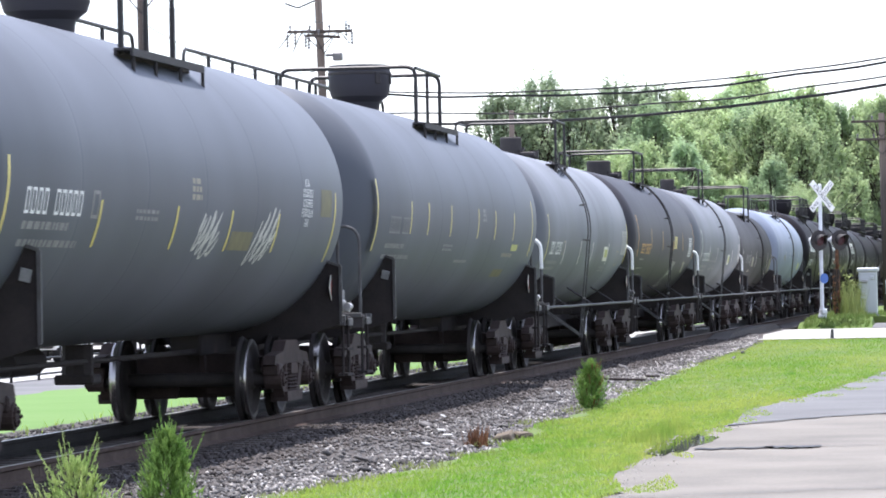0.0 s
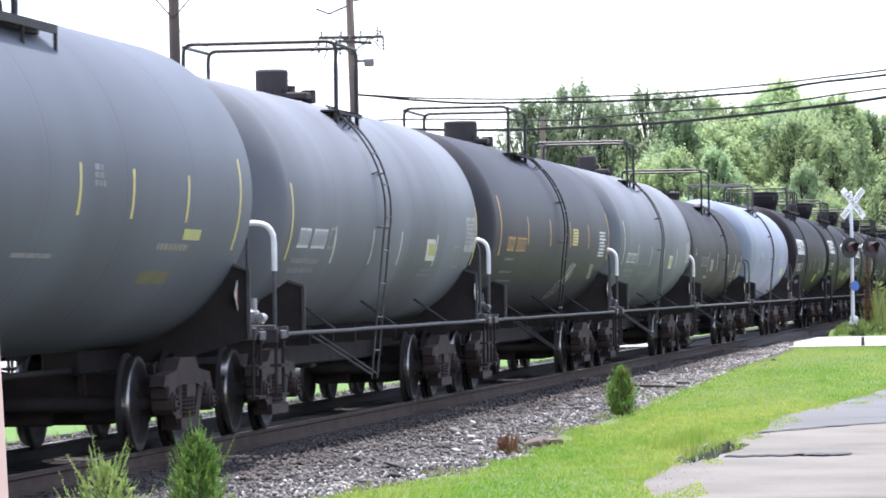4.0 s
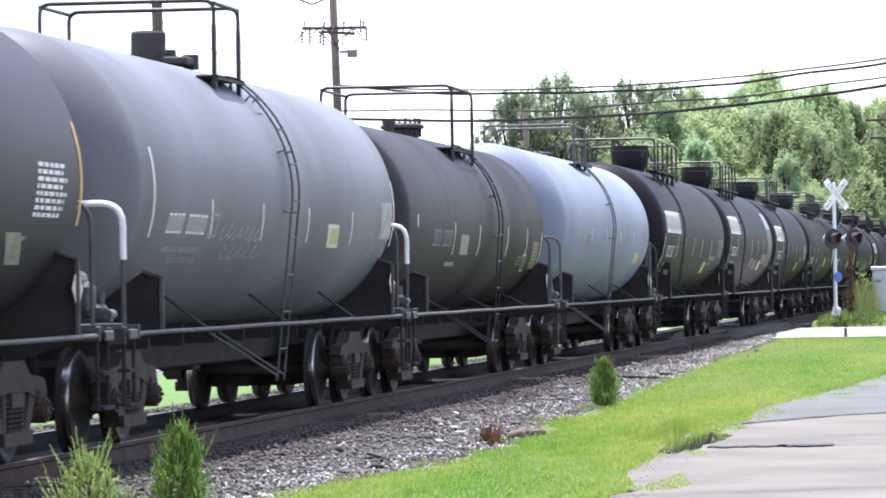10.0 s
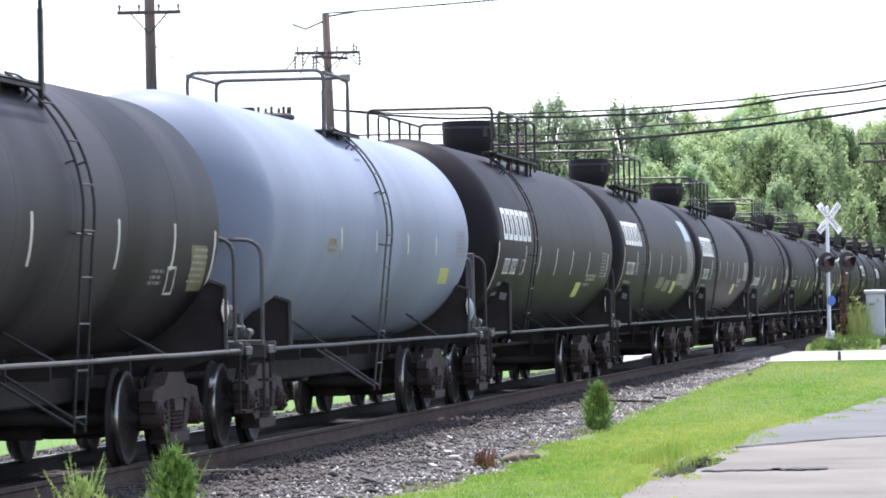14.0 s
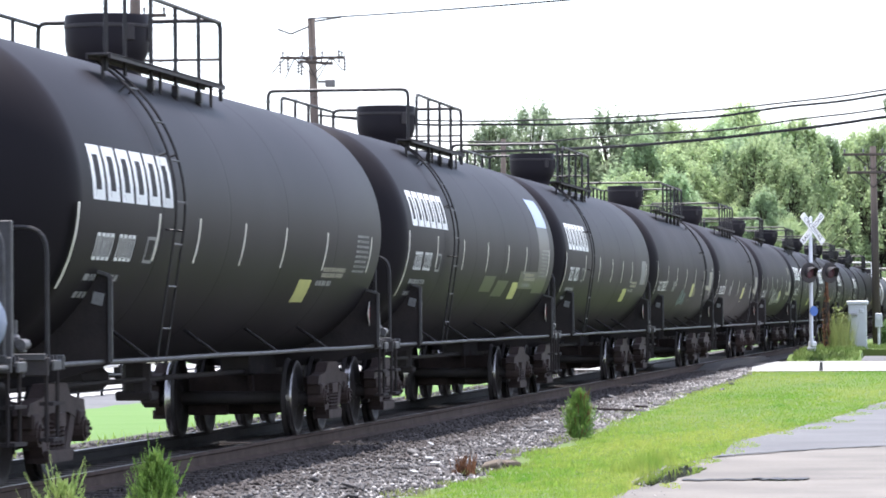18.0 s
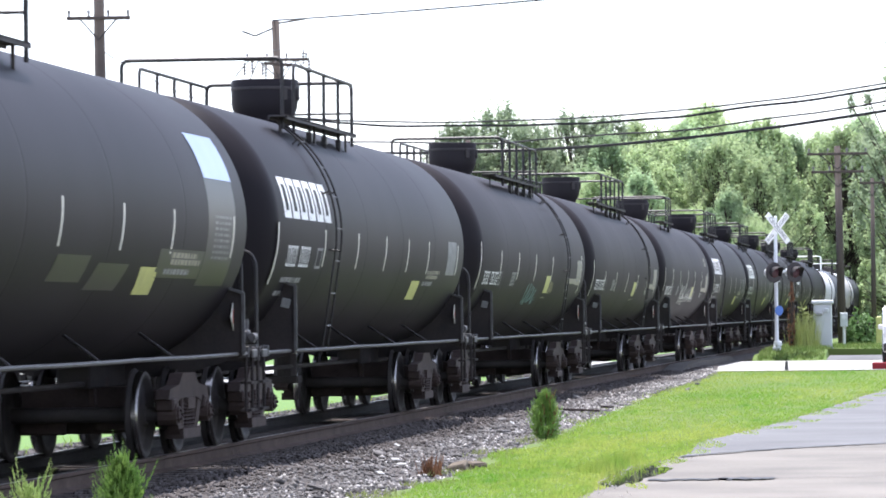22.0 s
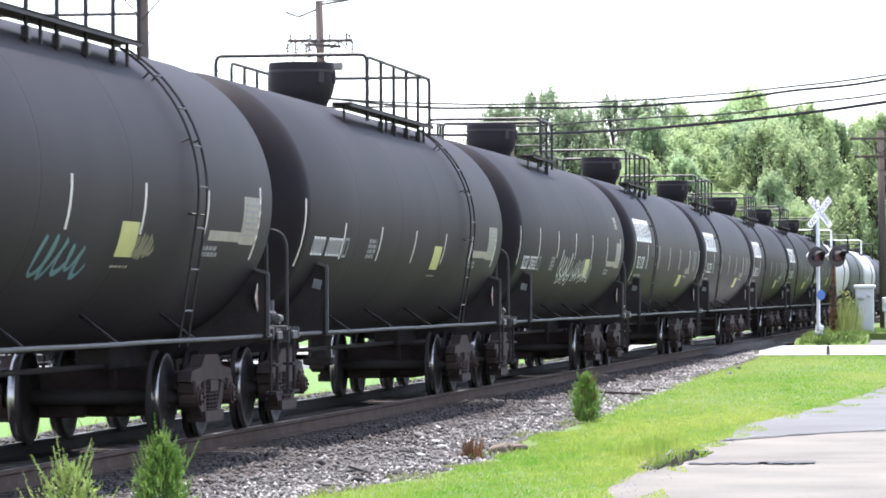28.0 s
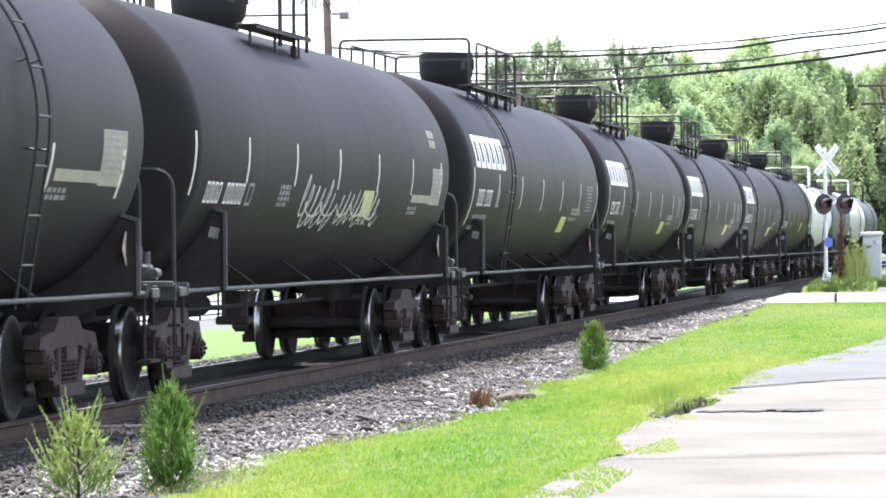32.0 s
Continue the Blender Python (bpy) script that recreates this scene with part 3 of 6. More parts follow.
# ---------------------------------------------------------------- crossing signal and cabinet


def crossing_signal(x, y, z):
    sgn = thing("crossing_signal", "silver crossing signal mast with white crossbuck and paired lamps", "crossing signal", (x, y, z))
    bm = bmesh.new()
    lathe(bm, [(0.0, -0.1), (0.15, -0.1), (0.15, 0.03), (0.11, 0.06), (0.1, 0.22), (0.065, 0.3), (0.06, 4.35), (0.05, 4.4), (0.0, 4.42)], 14, "Z")
    part("mast", bm, M_MAST, sgn, "", True)
    for k, (turn, words) in enumerate(((47, "RAIL      ROAD"), (-47, "CROSSING"))):
        bm = bmesh.new()
        m = Matrix.Rotation(radians(-turn), 4, "Y")
        box(bm, (0, -0.1 - 0.03 * k, 4.0), (1.28, 0.02, 0.22), m, 0.005)
        bl = part("crossbuck_board", bm, M_WPAINT, sgn, "white crossbuck board")
        cu = bpy.data.curves.new("words", "FONT")
        cu.body, cu.size, cu.align_x, cu.align_y = words, 0.185 if k == 0 else 0.205, "CENTER", "CENTER"
        tmp = bpy.data.objects.new("words", cu)
        me = bpy.data.meshes.new_from_object(tmp)
        bpy.data.objects.remove(tmp)
        bpy.data.curves.remove(cu)
        me.transform(Matrix.Translation((0, -0.113 - 0.03 * k, 4.0)) @ m @ Matrix.Rotation(radians(90), 4, "X"))
        me.materials.append(M_WIRE)
        part("board_lettering", me, None, bl)
    bm = bmesh.new()
    rod(bm, (-0.45, -0.42, 2.55), (0.45, -0.42, 2.55), 0.05, 10)
    rod(bm, (0, 0, 2.55), (0, -0.42, 2.55), 0.05, 10)
    box(bm, (0, -0.02, 2.55), (0.2, 0.2, 0.18), bevel=0.02)
    part("lamp_arm", bm, M_MAST, sgn)
    for dx in (-0.43, 0.43):
        bm = bmesh.new()
        lathe(bm, [(0.0, -0.1), (0.335, -0.1), (0.345, -0.09), (0.345, -0.075), (0.0, -0.07)], 24, "Y", (dx, -0.4, 2.52))
        disc = part("backboard", bm, M_FRAME, sgn, "round black lamp backboard")
        bm = bmesh.new()
        n = 14
        vs = []
        for k in range(n + 1):
            a = radians(-35 + 250 * k / n)
            vs.append([bm.verts.new((dx + 0.2 * math.cos(a), -0.5, 2.52 + 0.2 * math.sin(a))), bm.verts.new((dx + 0.2 * math.cos(a), -0.5 - 0.14 - 0.24 * max(0, math.sin(a)), 2.5 + 0.2 * math.sin(a)))])
        for p, q in zip(vs, vs[1:]):
            bm.faces.new((p[0], q[0], q[1], p[1]))
        part("hood", bm, M_FRAME, disc)
        bm = bmesh.new()
        lathe(bm, [(0.0, -0.16), (0.1, -0.15), (0.18, -0.11), (0.18, -0.1)], 18, "Y", (dx, -0.4, 2.52))
        part("lens", bm, M_LENS, disc)
    for dx in (-0.43, 0.43):
        bm = bmesh.new()
        lathe(bm, [(0.0, -0.07), (0.2, -0.07), (0.2, 0.18), (0.14, 0.3), (0.0, 0.32)], 16, "Y", (dx, -0.4, 2.52))
        part("lamp_housing", bm, M_WPAINT, sgn, "white lamp housing")
    bm = bmesh.new()
    lathe(bm, [(0.0, -0.09), (0.17, -0.09), (0.17, -0.075), (0.0, -0.075)], 16, "Y", (0.05, 0, 1.25))
    part("blue_sign", bm, M_BLUE, sgn, "small blue emergency notice sign")
    bm = bmesh.new()
    box(bm, (0, -0.08, 0.14), (0.22, 0.18, 0.18), bevel=0.03)
    part("junction_box", bm, M_MAST, sgn)
    sgn.rotation_euler = (0, 0, radians(39))
    return sgn


crossing_signal(-6.52, 140, 0.2)
cab = thing("signal_cabinet", "pale grey metal signal cabinet with a lidded roof", "cabinet", (-5.12, 144, 0.1))
part("cabinet_body", box(bmesh.new(), (0, 0, 0.82), (0.62, 0.6, 1.5), bevel=0.015), M_CABINET, cab)
part("cabinet_roof", box(bmesh.new(), (0, 0, 1.62), (0.74, 0.74, 0.14), bevel=0.03), M_CABINET, cab)
part("cabinet_door", box(bmesh.new(), (0, -0.312, 0.82), (0.54, 0.02, 1.36), bevel=0.008), M_CABINET, cab)
part("padlock_hood", box(bmesh.new(), (-0.12, -0.37, 1.22), (0.26, 0.1, 0.12), bevel=0.03), M_ALU, cab, "grey padlock hood")
part("latch_box", box(bmesh.new(), (0.15, -0.35, 1.34), (0.14, 0.06, 0.14), bevel=0.02), M_CABINET, cab)
part("cabinet_plinth", box(bmesh.new(), (0, 0, 0.02), (0.7, 0.7, 0.14), bevel=0.01), M_ROAD, cab)
meter = thing("meter_box", "small grey meter box on a post beside the pole", "meter box", (-4.55, 149, 0.1))
part("meter_post", rod(bmesh.new(), (0, 0, -0.1), (0, 0, 1.1), 0.05), M_MAST, meter)
part("meter_case", box(bmesh.new(), (0, -0.06, 1.0), (0.26, 0.16, 0.5), bevel=0.02), M_CABINET, meter)
part("meter_glass", rod(bmesh.new(), (0, -0.13, 1.1), (0, -0.2, 1.1), 0.08, 14), M_MAST, meter)
mk = thing("marker_post", "short grey marker post at the road edge", "post", (-5.15, 116.2, -0.2))
part("post", rod(bmesh.new(), (0, 0, 0), (0, 0, 0.24), 0.055, 10, 0.04), M_PIPE, mk)
ym = thing("marker_box", "pale yellow utility box beyond the shrubs", "utility box", (-3.34, 150, 0.0))
part("box_case", box(bmesh.new(), (0, 0, 0.6), (0.2, 0.2, 1.2), bevel=0.03), M_LIME, ym)
kerb = new("red_curb", mesh_of("red_curb", box(bmesh.new(), (-1.75, 117.0, -0.12), (2.1, 0.35, 0.2), bevel=0.03), M_RED))
tagged(kerb, "red painted curb at the foot of the pole", "curb")

def parked_car(x, y, z, label):
    """A white sport utility car."""
    car = thing("parked_car", label, "car", (x, y, z))
    side = [(0.0, 0.42), (0.0, 0.95), (0.06, 1.05), (0.28, 1.68), (0.45, 1.76), (2.5, 1.74), (3.3, 1.16), (4.45, 0.98), (4.6, 0.7), (4.6, 0.4), (0.1, 0.36)]
    bm = bmesh.new()
    prism(bm, [(u, v) for u, v in side], -0.92, 0.92, "X")
    bmesh.ops.bevel(bm, geom=list(bm.edges), offset=0.05, segments=2, affect="EDGES")
    part("body", bm, M_WPAINT, car)
    m = Matrix.Rotation(radians(-19.2), 4, "X")
    part("rear_window", box(bmesh.new(), (0, 0.15, 1.38), (1.5, 0.03, 0.5), m, 0.01), M_GLASS, car, "dark rear window")
    for sx in (-1, 1):
        part("side_window", box(bmesh.new(), (sx * 0.925, 1.6, 1.38), (0.02, 2.2, 0.42), None, 0.008), M_GLASS, car, "dark side window")
        part("lamp", box(bmesh.new(), (sx * 0.8, 0.02, 1.0), (0.16, 0.1, 0.36), None, 0.02), M_MAST, car, "pale lamp glass")
        part("mirror", box(bmesh.new(), (sx * 1.02, 3.0, 1.12), (0.2, 0.12, 0.16), None, 0.03), M_WPAINT, car)
        for yy in (0.85, 3.7):
            w = part("wheel", lathe(bmesh.new(), [(0.0, -0.1), (0.3, -0.11), (0.345, -0.08), (0.345, 0.08), (0.3, 0.11), (0.0, 0.1)], 20, "X", (sx * 0.84, yy, 0.345)), M_WIRE, car, "black tyre")
            part("rim", lathe(bmesh.new(), [(0.0, sx * 0.115), (0.21, sx * 0.115), (0.22, sx * 0.1)], 16, "X", (sx * 0.84, yy, 0.345)), M_MAST, w)
    part("bumper", box(bmesh.new(), (0, -0.04, 0.52), (1.8, 0.16, 0.24), None, 0.04), M_FRAME, car, "black rear bumper")
    part("plate", box(bmesh.new(), (0, -0.02, 0.85), (0.32, 0.02, 0.16), None, 0.005), M_TAPE, car)
    return car


parked_car(-1.8, 127, -0.21, "white sport utility car standing on the road")
for y in (102.4, 108.2):
    parked_car(-24.9, y, -0.32, "white car parked in the lot behind the fence")

# the end of a stuccoed garden wall close to the camera
wall = thing("wall_end", "pink stuccoed wall end with a white cap", "wall", (-3.5, 12, -0.27), kind="structure")
wb = part("wall_panel", box(bmesh.new(), (0, 0, 1.1), (0.96, 0.2, 2.2), bevel=0.01), M_PINK, wall)
part("wall_cap", box(bmesh.new(), (0, 0, 2.235), (1.0, 0.24, 0.07), bevel=0.01), M_CAP, wall)
wall.rotation_euler = (0, radians(-2.5), 0)

# ---------------------------------------------------------------- the train
TRACK_X, AXIS, RAD, WHEEL = -9.35, 2.48, 1.45, 0.457


CACHE = {}


def run(t):
    """How far the train has come since the start, in metres."""
    u = t / 32
    return 218.44 * u + 5.68 * u * u - 4.886 * u ** 3


def on_tank(y, ang, lift=0.004, rad=None):
    rad = rad or RAD
    a = radians(ang)
    return Vector(((rad + lift) * math.cos(a), y, AXIS + (rad + lift) * math.sin(a)))


def decal(name, y0, y1, a0, a1, material, parent, label="", lean=0.0, lift=0.004):
    """A painted or taped patch that follows the round of the tank."""
    bm = bmesh.new()
    n = max(2, int(abs(a1 - a0) / 5) + 1)
    rows = []
    for i in range(n + 1):
        s = i / n
        a = a0 + (a1 - a0) * s
        rows.append([bm.verts.new(on_tank(y + lean * s, a, lift)) for y in (y0, y1)])
    for p, q in zip(rows, rows[1:]):
        bm.faces.new((p[0], p[1], q[1], q[0]))
    return part(name, bm, material, parent, label, True)


def glyph_mesh(w, h, a, material):
    """One character's worth of plain bars: two uprights and two ties."""
    key = ("stencil_character", w, h, a, material.name)
    if key not in CACHE:
        bm = bmesh.new()
        t, g = w * 0.15, w * 0.7
        for u0, u1, v0, v1 in ((0, t, 0, 1), (g - t, g, 0, 1), (t, g - t, 0, 0.13), (t, g - t, 0.87, 1)):
            ring = [[bm.verts.new(on_tank(u, a + h * (v0 + (v1 - v0) * i / 3))) for u in (u0, u1)] for i in range(4)]
            for p, q in zip(ring, ring[1:]):
                bm.faces.new((p[0], p[1], q[1], q[0]))
        CACHE[key] = mesh_of("stencil_character", bm, material)
    return CACHE[key]


def glyphs(name, y, a, n, w, h, material, parent, label="", gaps=()):
    """A line of plain bars as large as the stencilled characters."""
    for k in range(n):
        if k in gaps:
            continue
        yy = y + k * w
        o = part(name, glyph_mesh(w, h, a, material), None, parent, label)
        o.location.y = yy


def lines(name, y0, y1, a_top, rows, step, material, parent, label="", thick=0.55, lift=0.004):
    """Small print that cannot be read: plain bars line by line."""
    bm = bmesh.new()
    rng = random.Random(int(y0 * 100) + rows)
    for k in range(rows):
        a = a_top - k * step
        y, end = y0, y0 + (y1 - y0) * rng.uniform(0.8, 1.0)
        while y < end:
            w = min(rng.uniform(0.06, 0.2), end - y)
            vs = [bm.verts.new(on_tank(u, v, lift)) for u, v in ((y, a), (y + w, a), (y + w, a + step * thick), (y, a + step * thick))]
            bm.faces.new(vs)
            y += w + 0.05
    return tagged(part(name, bm, material, parent, label), kind="stuff")


def lettering(name, words, y, a, size, material, parent):
    """Readable words, bent round the tank."""
    cu = bpy.data.curves.new(name, "FONT")
    cu.body, cu.size, cu.align_x, cu.space_line = words, size, "CENTER", 0.85
    tmp = bpy.data.objects.new(name, cu)
    me = bpy.data.meshes.new_from_object(tmp)
    bpy.data.objects.remove(tmp)
    bpy.data.curves.remove(cu)
    for v in me.vertices:
        v.co = on_tank(y + v.co.x, a + math.degrees(v.co.y / RAD))
    me.materials.append(material)
    return part(name, me, material, parent)


def spray(name, y0, y1, a0, a1, loops, seed, material, parent, wid=0.05, lean=0.3):
    """Sprayed handwriting with no meaning: one looping line, leaning, of uneven height."""
    rng = random.Random(seed)
    n = loops * 14
    tall = [rng.uniform(0.45, 1.0) for _ in range(loops + 2)]
    base = [rng.uniform(-0.25, 0.2) for _ in range(loops + 2)]
    loop = [rng.uniform(0.1, 0.5) * (y1 - y0) / loops for _ in range(loops + 2)]
    pts = []
    for i in range(n + 1):
        s = i / n * loops
        k = int(s)
        f = s - k
        hi, lo, lp = (q[k] + (q[k + 1] - q[k]) * f for q in (tall, base, loop))
        v = 0.5 + lo * 0.5 + 0.5 * hi * math.sin(s * math.tau)
        a = a0 + (a1 - a0) * v
        pts.append(((y0 + (y1 - y0) * i / n + lp * math.cos(s * math.tau + 0.6) + lean * (v - 0.5)), a))
    bm = bmesh.new()
    prev = None
    arc = math.pi * RAD / 180
    for i, (y, a) in enumerate(pts):
        q, r = pts[max(0, i - 1)], pts[min(n, i + 1)]
        dy, da = r[0] - q[0], (r[1] - q[1]) * arc
        ln = math.hypot(dy, da) or 1.0
        w = wid * 0.5 * (0.7 + 0.5 * math.sin(i * 0.37 + seed) ** 2)
        oy, oa = -da / ln * w * 1.6, dy / ln * w / arc
        cur = [bm.verts.new(on_tank(y + oy, a + oa)), bm.verts.new(on_tank(y - oy, a - oa))]
        if prev:
            bm.faces.new((prev[0], prev[1], cur[1], cur[0]))
        prev = cur
    return tagged(part(name, bm, material, parent, "sprayed graffiti strokes"), kind="stuff")


def number(car, y0, y1, lo, hi, n, material, gap=4):
    """A car's stencilled mark as plain bars."""
    w = (y1 - y0) / n
    glyphs("stencil_number", y0, lo, n, w, hi - lo, material, car, "", (gap,))


def outline(name, y0, y1, lo, hi, material, car, lean=0.0):
    """An outlined box with two bars in it."""
    w = 0.05
    b = decal(name, y0, y0 + w, lo, hi, material, car, "", lean)
    for u, v, p, q, k in ((y1 - w, y1, lo, hi, 1), (y0 + w, y1 - w, lo, lo + 1.2, 0), (y0 + w, y1 - w, hi - 1.2, hi, 2)):
        decal(name + "_edge", u + (lean if k == 2 else 0), v + (lean if k == 2 else 0), p, q, material, b, "", lean if k == 1 else 0)
    return b


def cached(key, build, material, smooth=False):
    if key not in CACHE:
        CACHE[key] = mesh_of(key, build(), material, smooth)
    return CACHE[key]


def m_side_frame():
    bm = bmesh.new()
    s = 0.5
    top = [(-1.12, 0.62), (-1.05, 0.72), (-0.55, 0.76), (-0.35, 0.88), (0.35, 0.88), (0.55, 0.76), (1.05, 0.72), (1.12, 0.62),
           (0.75, 0.56), (0.42, 0.62), (-0.42, 0.62), (-0.75, 0.56)]
    prism(bm, top, -0.07, 0.07, "X")
    prism(bm, [(-0.78, 0.6), (-0.58, 0.62), (-0.34, 0.3), (-0.46, 0.2)], -0.06, 0.06, "X")
    prism(bm, [(0.78, 0.6), (0.46, 0.2), (0.34, 0.3), (0.58, 0.62)], -0.06, 0.06, "X")
    prism(bm, [(-0.48, 0.19), (0.48, 0.19), (0.5, 0.3), (-0.5, 0.3)], -0.1, 0.1, "X")
    for y in (-0.3, 0.3):
        box(bm, (0, y, 0.5), (0.12, 0.1, 0.5), bevel=0.015)
    for y in (-0.89, 0.89):
        box(bm, (0, y, 0.56), (0.2, 0.26, 0.14), bevel=0.02)
    return bm


def m_springs():
    bm = bmesh.new()
    prof = [(0.0, 0.3)]
    for k in range(7):
        prof += [(0.075, 0.305 + k * 0.04), (0.05, 0.325 + k * 0.04)]
    lathe(bm, prof + [(0.0, 0.58)], 10, "Z")
    return bm


def m_cap():
    bm = bmesh.new()
    rod(bm, (-0.14, 0, 0), (0.06, 0, 0), 0.115, 12)
    rod(bm, (0.06, 0, 0), (0.085, 0, 0), 0.085, 12)
    for k in range(3):
        a = k * math.tau / 3
        rod(bm, (0.08, 0.05 * math.cos(a), 0.05 * math.sin(a)), (0.11, 0.05 * math.cos(a), 0.05 * math.sin(a)), 0.016, 6)
    return bm


def m_bolster():
    bm = bmesh.new()
    prism(bm, [(-1.1, 0.5), (-0.7, 0.3), (-0.3, 0.24), (0.3, 0.24), (0.7, 0.3), (1.1, 0.5), (1.1, 0.62), (0.5, 0.74), (-0.5, 0.74), (-1.1, 0.62)], -0.21, 0.21)
    rod(bm, (0, 0, 0.72), (0, 0, 0.84), 0.2, 12)
    return bm


def wheelset_mesh():
    if "wheelset" in CACHE:
        return CACHE["wheelset"]
    bm = bmesh.new()
    for s in (-1, 1):
        x = s * 0.7175
        o = [(0.08, x + s * 0.075), (0.11, x + s * 0.075), (0.13, x + s * 0.03), (0.36, x + s * 0.012), (0.385, x + s * 0.06),
             (0.44, x + s * 0.068), (0.452, x + s * 0.06), (0.4545, x + s * 0.03), (0.456, x - s * 0.01), (WHEEL, x - s * 0.03), (WHEEL + 0.03, x - s * 0.05), (WHEEL + 0.026, x - s * 0.068),
             (0.4, x - s * 0.066), (0.37, x - s * 0.03), (0.14, x - s * 0.045), (0.08, x - s * 0.07)]
        lathe(bm, o, 36, "X")
    lathe(bm, [(0.0, -1.02), (0.075, -1.02), (0.085, -0.64), (0.08, 0.0), (0.085, 0.64), (0.075, 1.02), (0.0, 1.02)], 14, "X")
    me = mesh_of("wheelset", bm, M_WHEEL)
    me.materials.append(M_TREAD)
    for p in me.polygons:
        c = p.center
        r = math.hypot(c.y, c.z)
        if r > 0.4505 and -0.02 < abs(c.x) - 0.7175 < 0.05:
            p.material_index = 1
        p.use_smooth = True
    CACHE["wheelset"] = me
    return me


WHEELSETS = []


def truck(car, y):
    t = part("truck", cached("truck_bolster", m_bolster, M_TRUCK), None, car, "rusty cast steel four-wheel truck")
    t.parent, t.location = car, (0, y, 0)
    for s in (-1, 1):
        f = part("side_frame", cached("side_frame", m_side_frame, M_TRUCK), None, t)
        f.location = (s * 1.0, 0, 0)
        for w in (-0.17, 0.0, 0.17):
            if s > 0:
                part("spring", cached("spring", m_springs, M_TRUCK), None, t).location = (1.03, w, 0)
        for w in (-0.89, 0.89):
            c = part("bearing_cap", cached("bearing_cap", m_cap, M_TRUCK), None, t)
            c.location = (s * 1.06, w, WHEEL)
            if s < 0:
                c.rotation_euler = (0, 0, math.pi)
    for w in (-1, 1):
        part("brake_rod", cached("truck_rod", lambda: rod(bmesh.new(), (-0.75, 0, 0.42), (0.75, 0, 0.42), 0.05, 6), M_TRUCK), None, t).location.y = w * 0.42
        part("brake_lever", cached("truck_lever", lambda: box(bmesh.new(), (0.12, 0, 0.56), (0.06, 0.12, 0.42), Matrix.Rotation(0.25, 4, "X"), 0.01), M_TRUCK), None, t).location.y = w * 0.42
        part("brake_hanger", cached("truck_hanger", lambda: box(bmesh.new(), (-0.4, 0, 0.34), (0.5, 0.1, 0.2), None, 0.02), M_TRUCK), None, t).location.y = w * 0.525
        part("brake_hanger", cached("truck_hanger_short", lambda: box(bmesh.new(), (0.38, 0, 0.36), (0.44, 0.08, 0.17), None, 0.02), M_TRUCK), None, t).location.y = w * 0.525
        part("brake_beam", cached("brake_beam", lambda: box(rod(bmesh.new(), (-0.72, 0, 0), (0.72, 0, 0), 0.035, 8), (0, 0.05, 0), (0.5, 0.03, 0.1)), M_TRUCK), None, t).location = (0, w * 0.3, 0.4)
        shoe = part("brake_shoe", cached("brake_shoe", lambda: prism(bmesh.new(), [(-0.06, -0.15), (0.02, -0.15), (0.05, 0.0), (0.02, 0.15), (-0.06, 0.15)], -0.05, 0.05, "X"), M_PIPE), None, t)
        shoe.location, shoe.rotation_euler = (0.72, w * 0.4, 0.42), (0, 0, 0 if w > 0 else math.pi)
    for w in (-0.89, 0.89):
        ax = part("wheelset", wheelset_mesh(), None, t)
        ax.location = (0, w, WHEEL)
        WHEELSETS.append((ax, w))
    return t


def posts_ring(car, y0, y1, xw, z_top, mat_rail):
    """Two plain hoops over a short platform, joined at the near and far side."""
    def foot(x):
        return AXIS + math.sqrt(max(RAD ** 2 - x * x, 0)) - 0.02
    for y in (y0, y1):
        bm = bmesh.new()
        tube(bm, bend([(xw, y, foot(xw)), (xw, y, z_top), (-xw, y, z_top), (-xw, y, foot(xw))], 0.12), 0.024)
        part("end_handrail", bm, mat_rail, car)
        bm = bmesh.new()
        box(bm, (xw, y, (foot(xw) + z_top - 0.25) / 2), (0.045, 0.075, z_top - 0.25 - foot(xw)), None, 0.006)
        part("railing_post", bm, mat_rail, car)
    for x in (-xw, xw):
        part("side_handrail", tube(bmesh.new(), [(x, y0, z_top - 0.03), (x, y1, z_top - 0.03)], 0.024), mat_rail, car)


def deck_railing(car, y0, y1, mat_rail, posts=4, z=4.63, gap=0.85):
    """The railing round a long platform: a high hoop at the near end, then a side rail with posts, and a hoop at the far end."""
    xw, zf = 1.0, 3.76
    for y in (y0, y1):
        bm = bmesh.new()
        tube(bm, bend([(xw, y, zf), (xw, y, z), (-xw, y, z), (-xw, y, zf - 0.2)], 0.1), 0.025)
        part("end_handrail", bm, mat_rail, car)
    for x, a in ((xw, y0 + gap), (-xw, y0 + 1.1)):
        bm = bmesh.new()
        tube(bm, bend([(x, a, zf), (x, a, z - 0.03), (x, y1, z - 0.03)], 0.12), 0.022)
        part("side_handrail", bm, mat_rail, car)
        if x < 0:
            part("mid_handrail", tube(bmesh.new(), [(x, a, (z + zf) / 2), (x, y1, (z + zf) / 2)], 0.014), mat_rail, car)
        for k in range(1, posts):
            y = a + (y1 - a) * k / posts
            bm = tube(bmesh.new(), [(x, y, zf - 0.2), (x, y, z - 0.03)], 0.024)
            box(bm, (x, y, zf - 0.02), (0.07, 0.1, 0.12), None, 0.01)
            part("railing_post", bm, mat_rail, car)
    part("cross_rail", tube(bmesh.new(), [(-xw, y1, z - 0.42), (xw, y1, z - 0.42)], 0.016), mat_rail, car)


